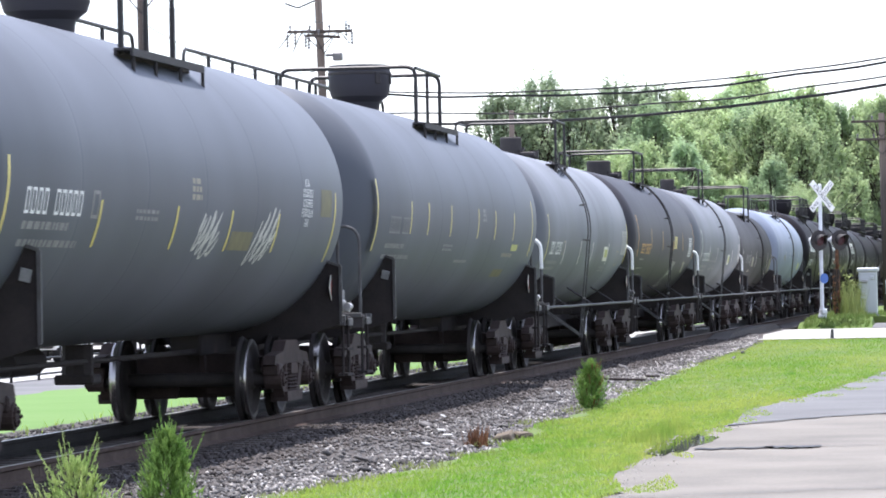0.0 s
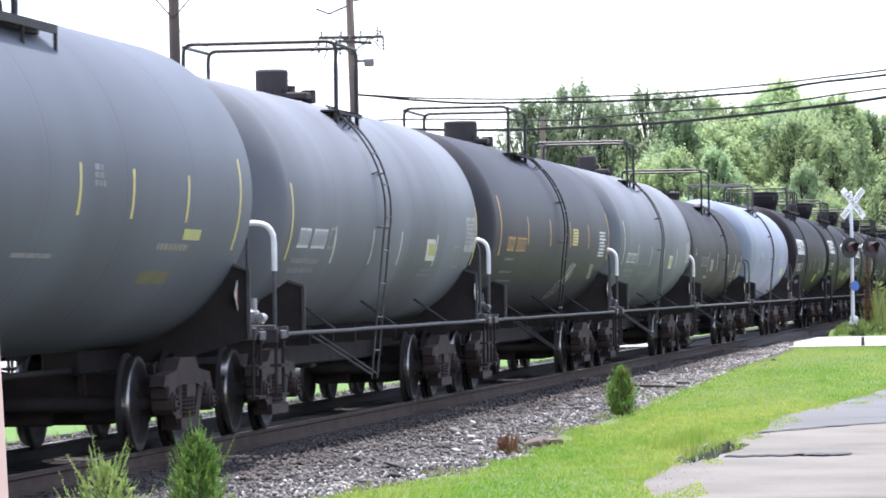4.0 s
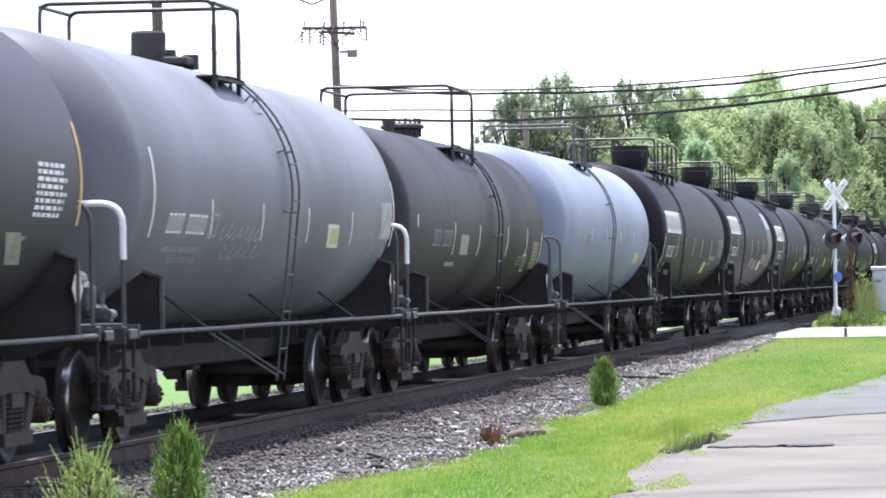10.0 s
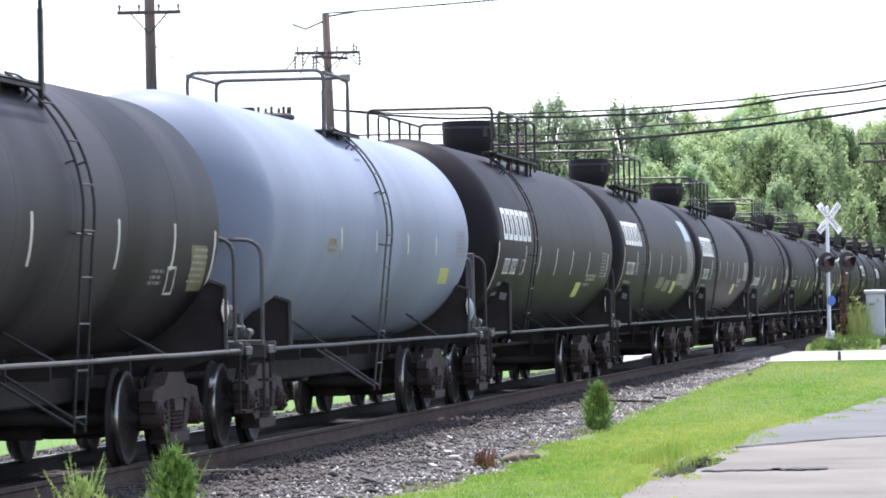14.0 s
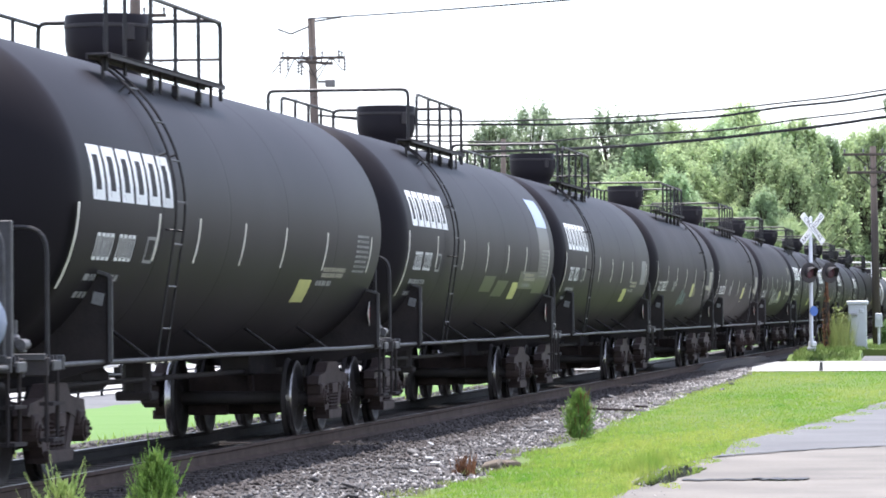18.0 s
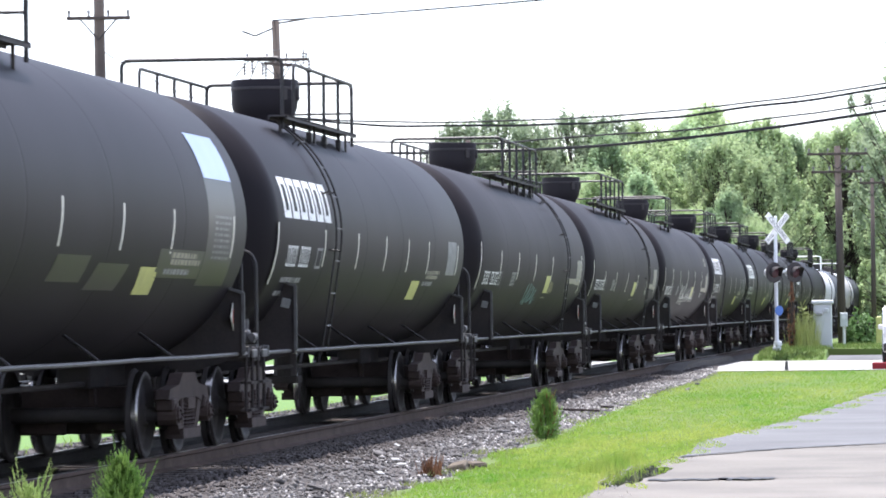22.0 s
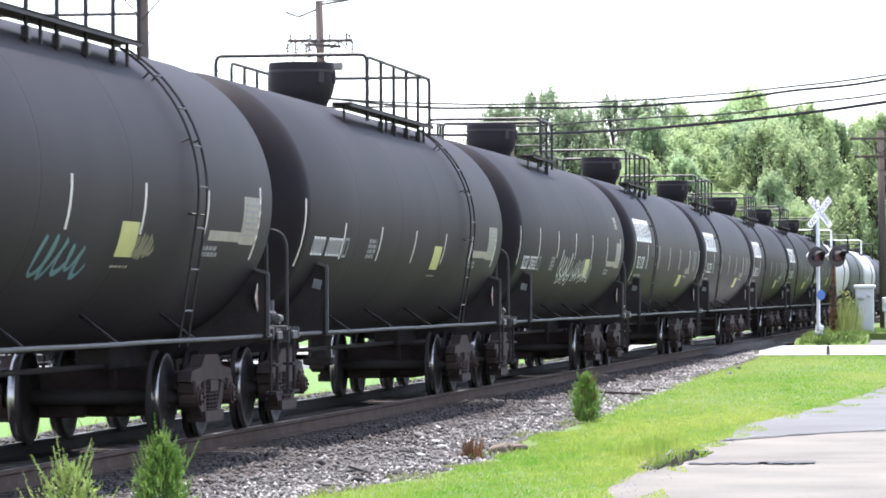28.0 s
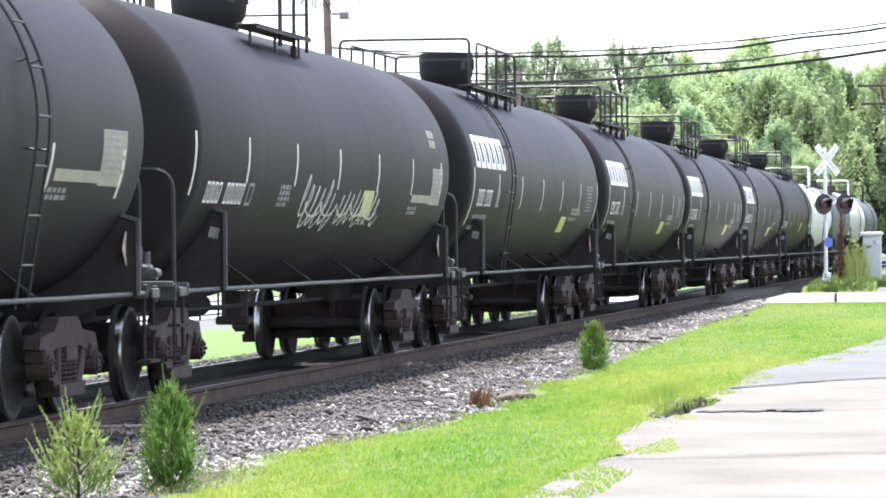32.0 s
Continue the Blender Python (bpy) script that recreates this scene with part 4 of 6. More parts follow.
def walkway(car, y0, y1, x, material, lift=0.0):
    bm = bmesh.new()
    z = AXIS + math.sqrt(RAD ** 2 - x * x) + 0.09 + lift
    box(bm, (x, (y0 + y1) / 2, z), (0.24, y1 - y0, 0.025), None, 0.006)
    for u in (-0.11, 0.11):
        box(bm, (x + u, (y0 + y1) / 2, z - 0.015), (0.02, y1 - y0, 0.05))
    for k in range(3):
        yy = y0 + 0.2 + (y1 - y0 - 0.4) * k / 2
        box(bm, (x, yy, z - 0.05 - lift / 2), (0.03, 0.045, 0.1 + lift), None, 0.006)
    part("walkway_plate", bm, material, car)


def ladder(car, y, a_lo, a_hi, z_bot, material, off=0.09):
    w = 0.21
    rail = []
    n = 14
    for i in range(n + 1):
        rail.append(on_tank(0, a_hi + (a_lo - a_hi) * i / n, off))
    xlow = 1.3 if z_bot < 0.9 else 1.42
    rail.append(Vector((xlow, 0, z_bot)))
    for s in (-1, 1):
        bm = bmesh.new()
        tube(bm, [p + Vector((0, y + s * w, 0)) for p in rail], 0.014)
        part("ladder_rail", bm, material, car)
    total = sum((b - a).length for a, b in zip(rail, rail[1:]))
    step, acc, k = 0.4, 0.0, 0
    for a, b in zip(rail, rail[1:]):
        ln = (b - a).length
        while k * step <= acc + ln:
            p = a.lerp(b, (k * step - acc) / ln)
            o = part("rung", cached("rung_" + material.name, lambda: tube(bmesh.new(), [(0, -w, 0), (0, w, 0)], 0.012), material), None, car)
            o.location = p + Vector((0, y, 0))
            k += 1
        acc += ln
    for a in (-8, 18, 45):
        for s in (-1, 1):
            part("ladder_bracket", tube(bmesh.new(), [on_tank(y + s * w, a, 0), on_tank(y + s * w, a, off)], 0.011), material, car)
    if z_bot < 0.9:
        for s in (-1, 1):
            bm = bmesh.new()
            tube(bm, [(xlow, y + s * w, z_bot + 0.05), (0.7, y + s * 0.25 - 0.65, 0.98)], 0.015)
            part("ladder_brace", bm, material, car)


def dome_pressure(car, y, paint, r=0.46, top=4.62, neck=0.8):
    """Round valve housing: a wide bowl with a flat lid on a stub neck."""
    k, base = r / 0.46, AXIS + RAD - 0.12
    bm = bmesh.new()
    lathe(bm, [(0.0, base), (0.43 * neck * k, base), (0.43 * neck * k, top - 0.62), (0.46 * neck * k, top - 0.54), (0.42 * k, top - 0.46), (0.45 * k, top - 0.38), (0.46 * k, top - 0.3), (0.462 * k, top - 0.04), (0.45 * k, top - 0.01), (0.2 * k, top), (0.0, top + 0.005)], 32, "Z", (0, y, 0))
    d = part("valve_housing", bm, paint, car, "round black pressure valve housing", True)
    d.data.set_sharp_from_angle(angle=radians(30))
    bm = bmesh.new()
    lathe(bm, [(0.463 * k, top - 0.15), (0.47 * k, top - 0.145), (0.47 * k, top - 0.115), (0.463 * k, top - 0.11)], 32, "Z", (0, y, 0))
    box(bm, (0.466 * k, y, top - 0.2), (0.03, 0.1, 0.18), None, 0.01)
    box(bm, (0.33 * k, y - 0.33 * k, top - 0.2), (0.09, 0.03, 0.18), Matrix.Rotation(0.785, 4, "Z"), 0.01)
    part("housing_hasp", bm, M_FRAME, d)


def dome_general(car, y, paint, bolted=False, r=0.2, sink=0.0):
    top = AXIS + RAD - sink
    bm = bmesh.new()
    if bolted:
        lathe(bm, [(0.0, top - 0.1), (0.24, top - 0.1), (0.26, top + 0.1), (0.33, top + 0.13), (0.33, top + 0.17), (0.26, top + 0.2), (0.0, top + 0.22)], 24, "Z", (0, y, 0))
    else:
        lathe(bm, [(0.0, top - 0.15), (r, top - 0.15), (r, top + 0.02), (r, top + 0.32), (r - 0.02, top + 0.345), (0.0, top + 0.35)], 24, "Z", (0, y, 0))
        lathe(bm, [(0.0, top - 0.1), (r + 0.05, top - 0.1), (r + 0.05, top + 0.0), (r, top + 0.02), (0.0, top + 0.02)], 20, "Z", (0, y, 0))
        box(bm, (0.28, y + 0.1, top + 0.02), (0.34, 0.5, 0.09), None, 0.02)
        rod(bm, (0.4, y + 0.3, top - 0.06), (0.4, y + 0.3, top + 0.1), 0.09, 10)
    d = part("manway", bm, M_FRAME if bolted else paint, car, "bolted manway" if bolted else "round hinged manway cover", True)
    d.data.set_sharp_from_angle(angle=radians(30))
    bm = bmesh.new()
    for k in range(10):
        a, q = k * math.tau / 10, 0.27 if bolted else r + 0.015
        rod(bm, (q * math.cos(a), y + q * math.sin(a), top), (q * math.cos(a), y + q * math.sin(a), top + (0.28 if bolted else 0.1)), 0.02, 6)
    tagged(part("eye_bolts", bm, M_FRAME, d), kind="stuff")
    bm = bmesh.new()
    rod(bm, (0.1, y + 0.5, top - 0.05), (0.1, y + 0.5, top + 0.1), 0.07, 10)
    rod(bm, (0.1, y + 0.5, top + 0.1), (0.1, y + 0.5, top + 0.17), 0.1, 10)
    part("relief_valve", bm, M_FRAME, car)
    if bolted:
        bm = bmesh.new()
        rod(bm, (0.15, y - 2.3, top - 0.05), (0.15, y - 2.3, top + 0.1), 0.07, 10)
        rod(bm, (0.15, y - 2.3, top + 0.1), (0.15, y - 2.3, top + 0.17), 0.1, 10)
        part("vent_valve", bm, M_FRAME, car)


def car_end(car, s, L, hoop_mat, brake, valve, box_end, arch):
    """Sill, coupler, crossover platform, end handrail and corner steps at one end (s: -1 or 1)."""
    e = s * L / 2
    bm = bmesh.new()
    box(bm, (0, e - s * 0.4, 0.9), (0.36, 2.9, 0.34), bevel=0.02)
    part("draft_sill", bm, M_UNDER, car)
    bm = bmesh.new()
    box(bm, (0, e + s * 1.08, 0.86), (0.14, 0.42, 0.16), bevel=0.02)
    box(bm, (0.02, e + s * 1.24, 0.86), (0.26, 0.16, 0.24), bevel=0.04)
    part("coupler", bm, M_TRUCK, car)
    bm = bmesh.new()
    tube(bm, bend([(0.3, e + s * 0.9, 0.8), (0.3, e + s * 1.1, 0.5), (0.22, e + s * 1.25, 0.42)], 0.1), 0.03)
    part("air_hose", bm, M_FRAME, car)
    # body bolster webs that carry the tank
    yb, zt = (e - 0.12, 1.72) if s > 0 else ((e + 1.2, 1.82) if box_end else (e + 0.8, 1.56))
    for side in (-1, 1):
        bm = bmesh.new()
        out = 0.1 if box_end else 0.0
        o = [(0.2, 0.8), (0.85, 0.85), (1.4 + out, 1.04), (1.42 + out, zt), (1.24 + out, zt + 0.06), (0.95, 1.42), (0.55, 1.14), (0.2, 1.05)]
        prism(bm, [(side * u, v) for u, v in o], yb - 0.02, yb + 0.02)
        w = part("bolster_web", bm, M_UNDER, car)
        bm = bmesh.new()
        box(bm, (side * (1.415 + out), yb - 0.035, (zt + 1.06) / 2), (0.035, 0.03, zt - 1.06))
        box(bm, (side * (1.33 + out), yb - 0.035, zt + 0.03), (0.19, 0.03, 0.03), Matrix.Rotation(side * 0.32, 4, "Y"))
        part("web_flange", bm, M_PIPE, w)
        if s < 0 and side > 0 and box_end:
            bm = bmesh.new()
            box(bm, (1.4, yb - 0.03, 1.62), (0.1, 0.012, 0.11), Matrix.Rotation(0.25, 4, "Y"), 0.003)
            part("routing_card", bm, M_FADED, w, "pale paper routing card")
    # crossover platform
    yp = e + s * 0.72
    bm = bmesh.new()
    for k in range(4):
        box(bm, (0, yp - 0.18 + k * 0.12, 1.12), (2.84, 0.05, 0.05))
    for x in (-1.38, -0.5, 0.5, 1.38):
        box(bm, (x, yp, 1.1), (0.05, 0.46, 0.07))
    box(bm, (0, yp + s * 0.24, 1.05), (2.9, 0.05, 0.16), bevel=0.01)
    part("crossover_platform", bm, M_FRAME, car)
    part("platform_edge", box(bmesh.new(), (1.0, yp - 0.27, 1.13), (0.86, 0.03, 0.06), None, 0.006), M_PIPE, car)
    bm = bmesh.new()
    box(bm, (1.3, yp - s * 0.26, 1.08), (0.34, 0.04, 0.13), bevel=0.01)
    box(bm, (1.47, yp + s * 0.05, 1.06), (0.03, 0.3, 0.09), bevel=0.01)
    part("end_sill_plate", bm, M_PIPE, car)
    yh = e + s * 0.62
    bm = bmesh.new()
    tube(bm, bend([(1.36, yh, 1.1), (1.36, yh, 2.22), (-1.36, yh, 2.22), (-1.36, yh, 1.1)], 0.22, 5), 0.021, 8)
    part("end_arch_handrail", bm, arch, car)
    if hoop_mat:
        bm = bmesh.new()
        tube(bm, bend([(1.362, yh, 1.72), (1.362, yh, 2.222), (0.95, yh, 2.222)], 0.22, 5), 0.03, 8)
        part("painted_grab_handrail", bm, hoop_mat, car)
    for side in (-1, 1):
        bm = bmesh.new()
        x = side * 1.42
        for y in (yp - 0.2, yp + 0.2):
            tube(bm, [(x, y, 1.1), (x, y, 0.42)], 0.02)
        for z in (0.44, 0.74):
            box(bm, (x, yp, z), (0.12, 0.42, 0.03))
        part("corner_step", bm, M_UNDER, car)
    if brake:
        bm = bmesh.new()
        lathe(bm, [(0.25, -0.02), (0.28, 0), (0.25, 0.02), (0.24, 0)], 20, "Y", (0.55, e + s * 0.98, 1.75))
        for k in range(4):
            a = k * math.tau / 4 + 0.4
            rod(bm, (0.55, e + s * 0.98, 1.75), (0.55 + 0.25 * math.cos(a), e + s * 0.98, 1.75 + 0.25 * math.sin(a)), 0.013, 6)
        box(bm, (0.55, e + s * 0.86, 1.6), (0.34, 0.16, 0.6), bevel=0.03)
        part("hand_brake", bm, M_FRAME, car)
        bm = bmesh.new()
        yv = e + s * 1.22
        box(bm, (1.1, yv, 1.38), (0.3, 0.2, 0.3), bevel=0.05)
        rod(bm, (1.08, yv - 0.2, 1.54), (1.08, yv + 0.1, 1.54), 0.09, 12)
        rod(bm, (1.0, yv - 0.16, 1.3), (1.0, yv - 0.08, 1.3), 0.06, 12)
        rod(bm, (1.16, yv - 0.13, 1.36), (1.16, yv - 0.08, 1.36), 0.05, 10)
        box(bm, (1.3, yv, 1.25), (0.1, 0.16, 0.16), bevel=0.03)
        rod(bm, (1.3, yv, 1.3), (1.3, yv, 1.44), 0.035, 10)
        rod(bm, (1.38, yv - 0.1, 1.24), (1.38, yv + 0.1, 1.24), 0.045, 10)
        box(bm, (0.84, yv, 1.38), (0.16, 0.16, 0.14), bevel=0.03)
        rod(bm, (0.84, yv - 0.14, 1.34), (0.84, yv - 0.06, 1.34), 0.05, 10)
        box(bm, (1.05, yv, 1.19), (0.7, 0.1, 0.035), bevel=0.008)
        v = part("brake_valve", bm, valve, car, "dusty aluminium brake valve" if valve is M_ALU else "")
        for k in range(3):
            part("valve_pipe", tube(bmesh.new(), bend([(0.85, e + s * 0.74, 1.28 + 0.12 * k), (0.2, e + s * 0.66, 1.3 + 0.13 * k), (-0.7, e + s * 0.66, 1.2 + 0.05 * k)], 0.1), 0.016), M_PIPE, v)
        part("brake_rod", tube(bmesh.new(), [(1.3, e + s * 0.2, 1.62), (0.75, e + s * 0.7, 1.2)], 0.022), M_PIPE, car)
        # hazard placard on a stalk at the corner of the sill
        st = part("placard_stalk", tube(bmesh.new(), [(1.4, e - s * 0.1, 1.08), (1.4, e - s * 0.1, 1.3)], 0.014), M_PIPE, car)
        bm = bmesh.new()
        m = Matrix.Rotation(radians(45), 4, "X")
        box(bm, (1.4, e - s * 0.1, 1.47), (0.01, 0.27, 0.27), m, 0.002)
        pl = part("placard", bm, M_TAPE, st, "white and red diamond hazard placard")
        bm = bmesh.new()
        for q in (-0.07, 0.0, 0.07):
            box(bm, m @ Vector((0, 0, 0)) + Vector((1.4, e - s * 0.1 + q, 1.47)), (0.016, 0.03, 0.3 - 2 * abs(q)))
        part("placard_print", bm, M_PLACARD, st)


def tank_car(label, y0, y1, paint, style, ladder_at=None, deck=(-2.2, 5.3), hoop=None, pipe=True, seams=4, rail_mat=None,
             stripes="white", ends=None, tapes=None, bolted=False, near_dome=-0.6, struts=True, ring=(-1.4, -0.2), z_top=4.45, rad=None, axis=None, dome=0.445, wide=0.93, tape_a=(-17, 2), end_a=(-28, 4), lean=0.0):
    global RAD, AXIS
    RAD = rad or (1.41 if style == "general" else 1.535)
    AXIS = axis or (2.46 if style == "general" else 2.49)
    L = y1 - y0
    car = thing("tank_car", label, "tank car", (TRACK_X, (y0 + y1) / 2, 0), "tank cars of the train")
    H = 0.74
    prof = []
    for k in range(11):
        a = math.pi / 2 * k / 10
        prof.append((RAD * math.sin(a), -L / 2 - H * math.cos(a)))
    for k in range(1, seams + 1):
        y = -L / 2 + L * k / (seams + 1)
        prof += [(RAD, y - 0.05), (RAD, y - 0.03), (RAD - 0.0028, y - 0.012), (RAD - 0.0028, y + 0.012), (RAD, y + 0.03), (RAD, y + 0.05)]
    for k in range(10, -1, -1):
        a = math.pi / 2 * k / 10
        prof.append((RAD * math.sin(a), L / 2 + H * math.cos(a)))
    bm = lathe(bmesh.new(), prof, 112, "Y", (0, 0, AXIS))
    part("tank", bm, paint, car, "", True)
    rail_mat = rail_mat or M_RAILING
    if style == "plain":
        dome_pressure(car, -0.2, M_CHAR, 0.445, 4.67, 0.68)
        z = 4.57
        for y in (-1.25, 1.2):
            bm = bmesh.new()
            tube(bm, bend([(0.97, y, 3.74), (0.97, y, z), (-0.97, y, z), (-0.97, y, 3.5)], 0.16, 5), 0.028)
            part("end_handrail", bm, rail_mat, car)
            part("railing_post", box(bmesh.new(), (0.97, y, 4.02), (0.05, 0.08, 0.6), None, 0.008), rail_mat, car)
        part("railing_post", tube(bmesh.new(), [(0.97, -0.1, 3.74), (0.97, -0.1, z - 0.02)], 0.026), rail_mat, car)
        part("side_handrail", tube(bmesh.new(), [(0.97, -1.25, z - 0.02), (0.97, 1.2, z - 0.02)], 0.026), rail_mat, car)
        bm = bmesh.new()
        tube(bm, bend([(-0.95, -8.3, 3.55), (-0.95, -8.3, 4.5), (-0.95, 8.3, 4.5), (-0.95, 8.3, 3.55)], 0.2, 5), 0.024)
        part("far_handrail", bm, rail_mat, car)
        for k in range(1, 10):
            part("railing_post", box(bmesh.new(), (-0.95, -8.3 + 1.66 * k, 4.0), (0.04, 0.06, 1.0)), rail_mat, car)
        bm = bmesh.new()
        box(bm, (1.03, 0.32, 3.76), (0.18, 3.5, 0.03), None, 0.006)
        for u in (0.95, 1.11):
            box(bm, (u, 0.32, 3.735), (0.025, 3.5, 0.075))
        part("walkway_plate", bm, M_FRAME, car)
        for y in (-1.3, -0.27, 0.93, 2.08):
            part("walkway_leg", tube(bmesh.new(), [(1.1, y, 3.75), (1.1, y, 3.41)], 0.02), M_FRAME, car)
    elif style == "pressure":
        dome_pressure(car, near_dome, paint, dome, 4.63 if deck[0] < -4 else 4.58)
        deck_railing(car, deck[0], deck[1], rail_mat, 5 if deck[1] > 3 else (2 if deck[1] - deck[0] < 3 else 4), gap=0.85 if deck[0] < -4 else 0.05)
        walkway(car, deck[0] - (0.2 if deck[0] < -4 else 1.9), deck[1] - 0.2, 0.97, M_FRAME, 0.14)
        walkway(car, deck[0], deck[1], -0.97, M_FRAME, 0.14)
    else:
        dome_general(car, near_dome, M_FRAME, bolted, dome, 0.14 if paint is M_PALE else 0.0)
        posts_ring(car, ring[0], ring[1], wide, z_top, rail_mat)
        walkway(car, ring[0] - 0.05, ring[1] + 0.1, 0.86, M_FRAME)
        walkway(car, ring[0] - 0.05, ring[1] + 0.1, -0.86, M_FRAME)
    if ladder_at is not None:
        ladder(car, ladder_at, -10, 58, 1.0 if style == "pressure" else 0.45, M_RAILING if paint in (M_BLACK, M_DUSTY, M_CHAR, M_SOOT) else M_PIPE)
    if pipe:
        for side in (-1, 1):
            bm = bmesh.new()
            pts = [(side * 1.44, -L / 2 - 0.4 + (L + 0.8) * k / 12, 1.06 + 0.003 * math.sin(k * 1.7)) for k in range(13)]
            tube(bm, pts, 0.022, 8)
            part("side_handrail", bm, M_PIPE, car)
        if struts:
            n = 3 if style == "general" else 4
            for k in range(n):
                y = -L * 0.3 + L * 0.6 * k / (n - 1)
                for side in (-1, 1):
                    bm = bmesh.new()
                    p = on_tank(y + 0.3, -50, -0.01)
                    tube(bm, [(side * p.x, p.y, p.z), (side * 1.43, y - 0.2, 1.07)], 0.017)
                    part("handrail_strut", bm, M_PIPE if side > 0 and paint not in (M_BLACK, M_DUSTY) else M_FRAME, car)
    for s in (-1, 1):
        car_end(car, s, L, hoop if s < 0 else None, s > 0, M_ALU if paint is M_GREY else M_VALVE, style != "general", M_RAILING if paint in (M_BLACK, M_DUSTY) else M_PIPE)
        truck(car, s * (L / 2 - 1.0))
    if style == "general":
        bm = box(bmesh.new(), (0, 0, 0.84), (0.5, L - 1.0, 0.46), None, 0.02)
        for k in range(8):
            box(bm, (0, -L / 2 + 1.6 + (L - 3.2) * k / 7, 0.98), (1.5, 0.05, 0.22))
        part("center_sill", bm, M_UNDER, car)
    bm = bmesh.new()
    rod(bm, (-0.3, -1.0, 0.8), (-0.3, 0.3, 0.8), 0.13, 12)
    part("air_reservoir", bm, M_UNDER, car)
    bm = bmesh.new()
    tube(bm, [(0.1, -L / 2 + 1.5, 0.78), (0.1, L / 2 - 1.5, 0.78)], 0.03)
    part("brake_pipe", bm, M_UNDER, car)
    bm = bmesh.new()
    rod(bm, (0, 0.9, 0.62), (0, 0.9, 0.95), 0.16, 10)
    box(bm, (0, 0.9, 0.6), (0.4, 0.4, 0.1), bevel=0.02)
    part("bottom_outlet", bm, M_UNDER, car)
    # reflective stripes
    tape = {"yellow": M_YELLOW, "orange": M_ORANGE}.get(stripes, M_TAPE)
    tapes = tapes or ([(k / 5 - 0.5) * (L - 0.2) for k in range(6)] if style == "general" else [(k / 6 - 0.5) * (L - 0.2) for k in range(7)])
    for y in tapes:
        end = abs(y) > L / 2 - 0.75
        lo, hi = end_a if end else tape_a
        decal("reflective_stripe", y + lean / 2, y + lean / 2 + 0.08, lo, hi, M_YELLOW if end and stripes == "white" and paint not in (M_BLACK, M_DUSTY) else tape, car, "", -lean)
    return car

# ---------------------------------------------------------------- the cars, from the first to the last
CARS = []


def add(*a, **k):
    CARS.append(tank_car(*a, **k))
    return CARS[-1]


def logo(car, y, a, w=0.5, h=18.2):
    """A row of six alike white blocks, each with a slot, in place of the owner's sign."""
    gap, t = w * 0.22, w * 0.27
    key = ("sign_block", a, w, h)
    if key not in CACHE:
        bm = bmesh.new()
        for (u0, u1, v0, v1) in ((0, t, 0, 1), (w - t, w, 0, 1), (t, w - t, 0.82, 1), (t, w - t, 0.0, 0.18)):
            prev = None
            for i in range(4):
                s = v0 + (v1 - v0) * i / 3
                cur = [bm.verts.new(on_tank(u, a + h * s)) for u in (u0, u1)]
                if prev:
                    bm.faces.new((prev[0], prev[1], cur[1], cur[0]))
                prev = cur
        CACHE[key] = mesh_of("sign_block", bm, M_LETTER)
    for k in range(6):
        part("sign_block", CACHE[key], None, car, "white painted sign block").location.y = y + k * (w + gap)


def sign_marks(car, L, a=4.2, num=-7.6):
    """Marks shared by the black cars that carry the block sign; num: height of the number in degrees."""
    e = L / 2
    logo(car, 0.40 - e, a, 0.49)
    number(car, 0.70 - e, 2.35 - e, num - 9.2, num, 9, M_LETTER)
    outline("stencil_box", 2.85 - e, 3.25 - e, num - 9.5, num, M_FADED, car)
    lines("stencil_print", 0.70 - e, 2.30 - e, num - 16.5, 1, 3, M_FADED, car, "", 0.8)
    lines("stencil_print", 0.65 - e, 2.35 - e, num - 23, 1, 3, M_FADED, car, "", 0.8)
    decal("yellow_label", e - 5.28, e - 4.43, num - 24, num - 13, M_LIME, car, "", -0.1)
    lines("service_print", e - 3.98, e - 2.38, num - 9, 2, 2.6, M_CREAM, car, "", 0.8)
    lines("service_print", e - 4.18, e - 2.88, num - 15.5, 1, 3, M_FADED, car, "", 0.8)
    lines("test_print", e - 1.88, e - 0.88, num + 7.5, 8, 2.3, M_FADED, car, "", 0.5)


def long_marks(car, L, drop=0.0):
    """Marks shared by the black cars with a long number and a cream service label."""
    e = L / 2
    number(car, 0.44 - e, 2.49 - e, -20.6 + drop, -12.4 + drop, 10, M_LETTER)
    outline("stencil_box", 2.64 - e, 2.94 - e, -21 + drop, -12 + drop, M_FADED, car)
    lines("stencil_print", 4.49 - e, 5.19 - e, -13.5 + drop, 4, 2.4, M_FADED, car, "", 0.75)
    decal("yellow_label", 1.6, 2.35, -25 + drop * 0.3, -12.5 + drop * 0.3, M_LIME, car, "", -0.08)
    lines("label_footer", 1.65, 2.5, -29 + drop * 0.3, 1, 1.6, M_CREAM, car)
    decal("service_label", e - 1.60, e - 0.65, -18, 0.5, M_CREAM, car)
    decal("service_label", e - 3.25, e - 1.60, -17.2, -13.3, M_CREAM, car)
    lines("service_print", e - 1.55, e - 0.70, -1, 7, 2.3, M_FADED, car, "", 0.45, 0.007)
    lines("stencil_print", e - 3.35, e - 2.50, -21, 2, 2.4, M_FADED, car, "", 0.7)


A = add("slate-grey pressure tank car with yellow stripes and white graffiti", 31.8, 48.25, M_GREY, "plain", None, (-2.0, 3.0), None, False, 5, stripes="yellow",
        tapes=[-8.13, -4.71, -1.39, 1.36, 4.03, 7.65], tape_a=(-24.1, -8.3), end_a=(-27.9, 2.8))
number(A, -7.46, -5.36, -14.1, -6.0, 10, M_LETTER)
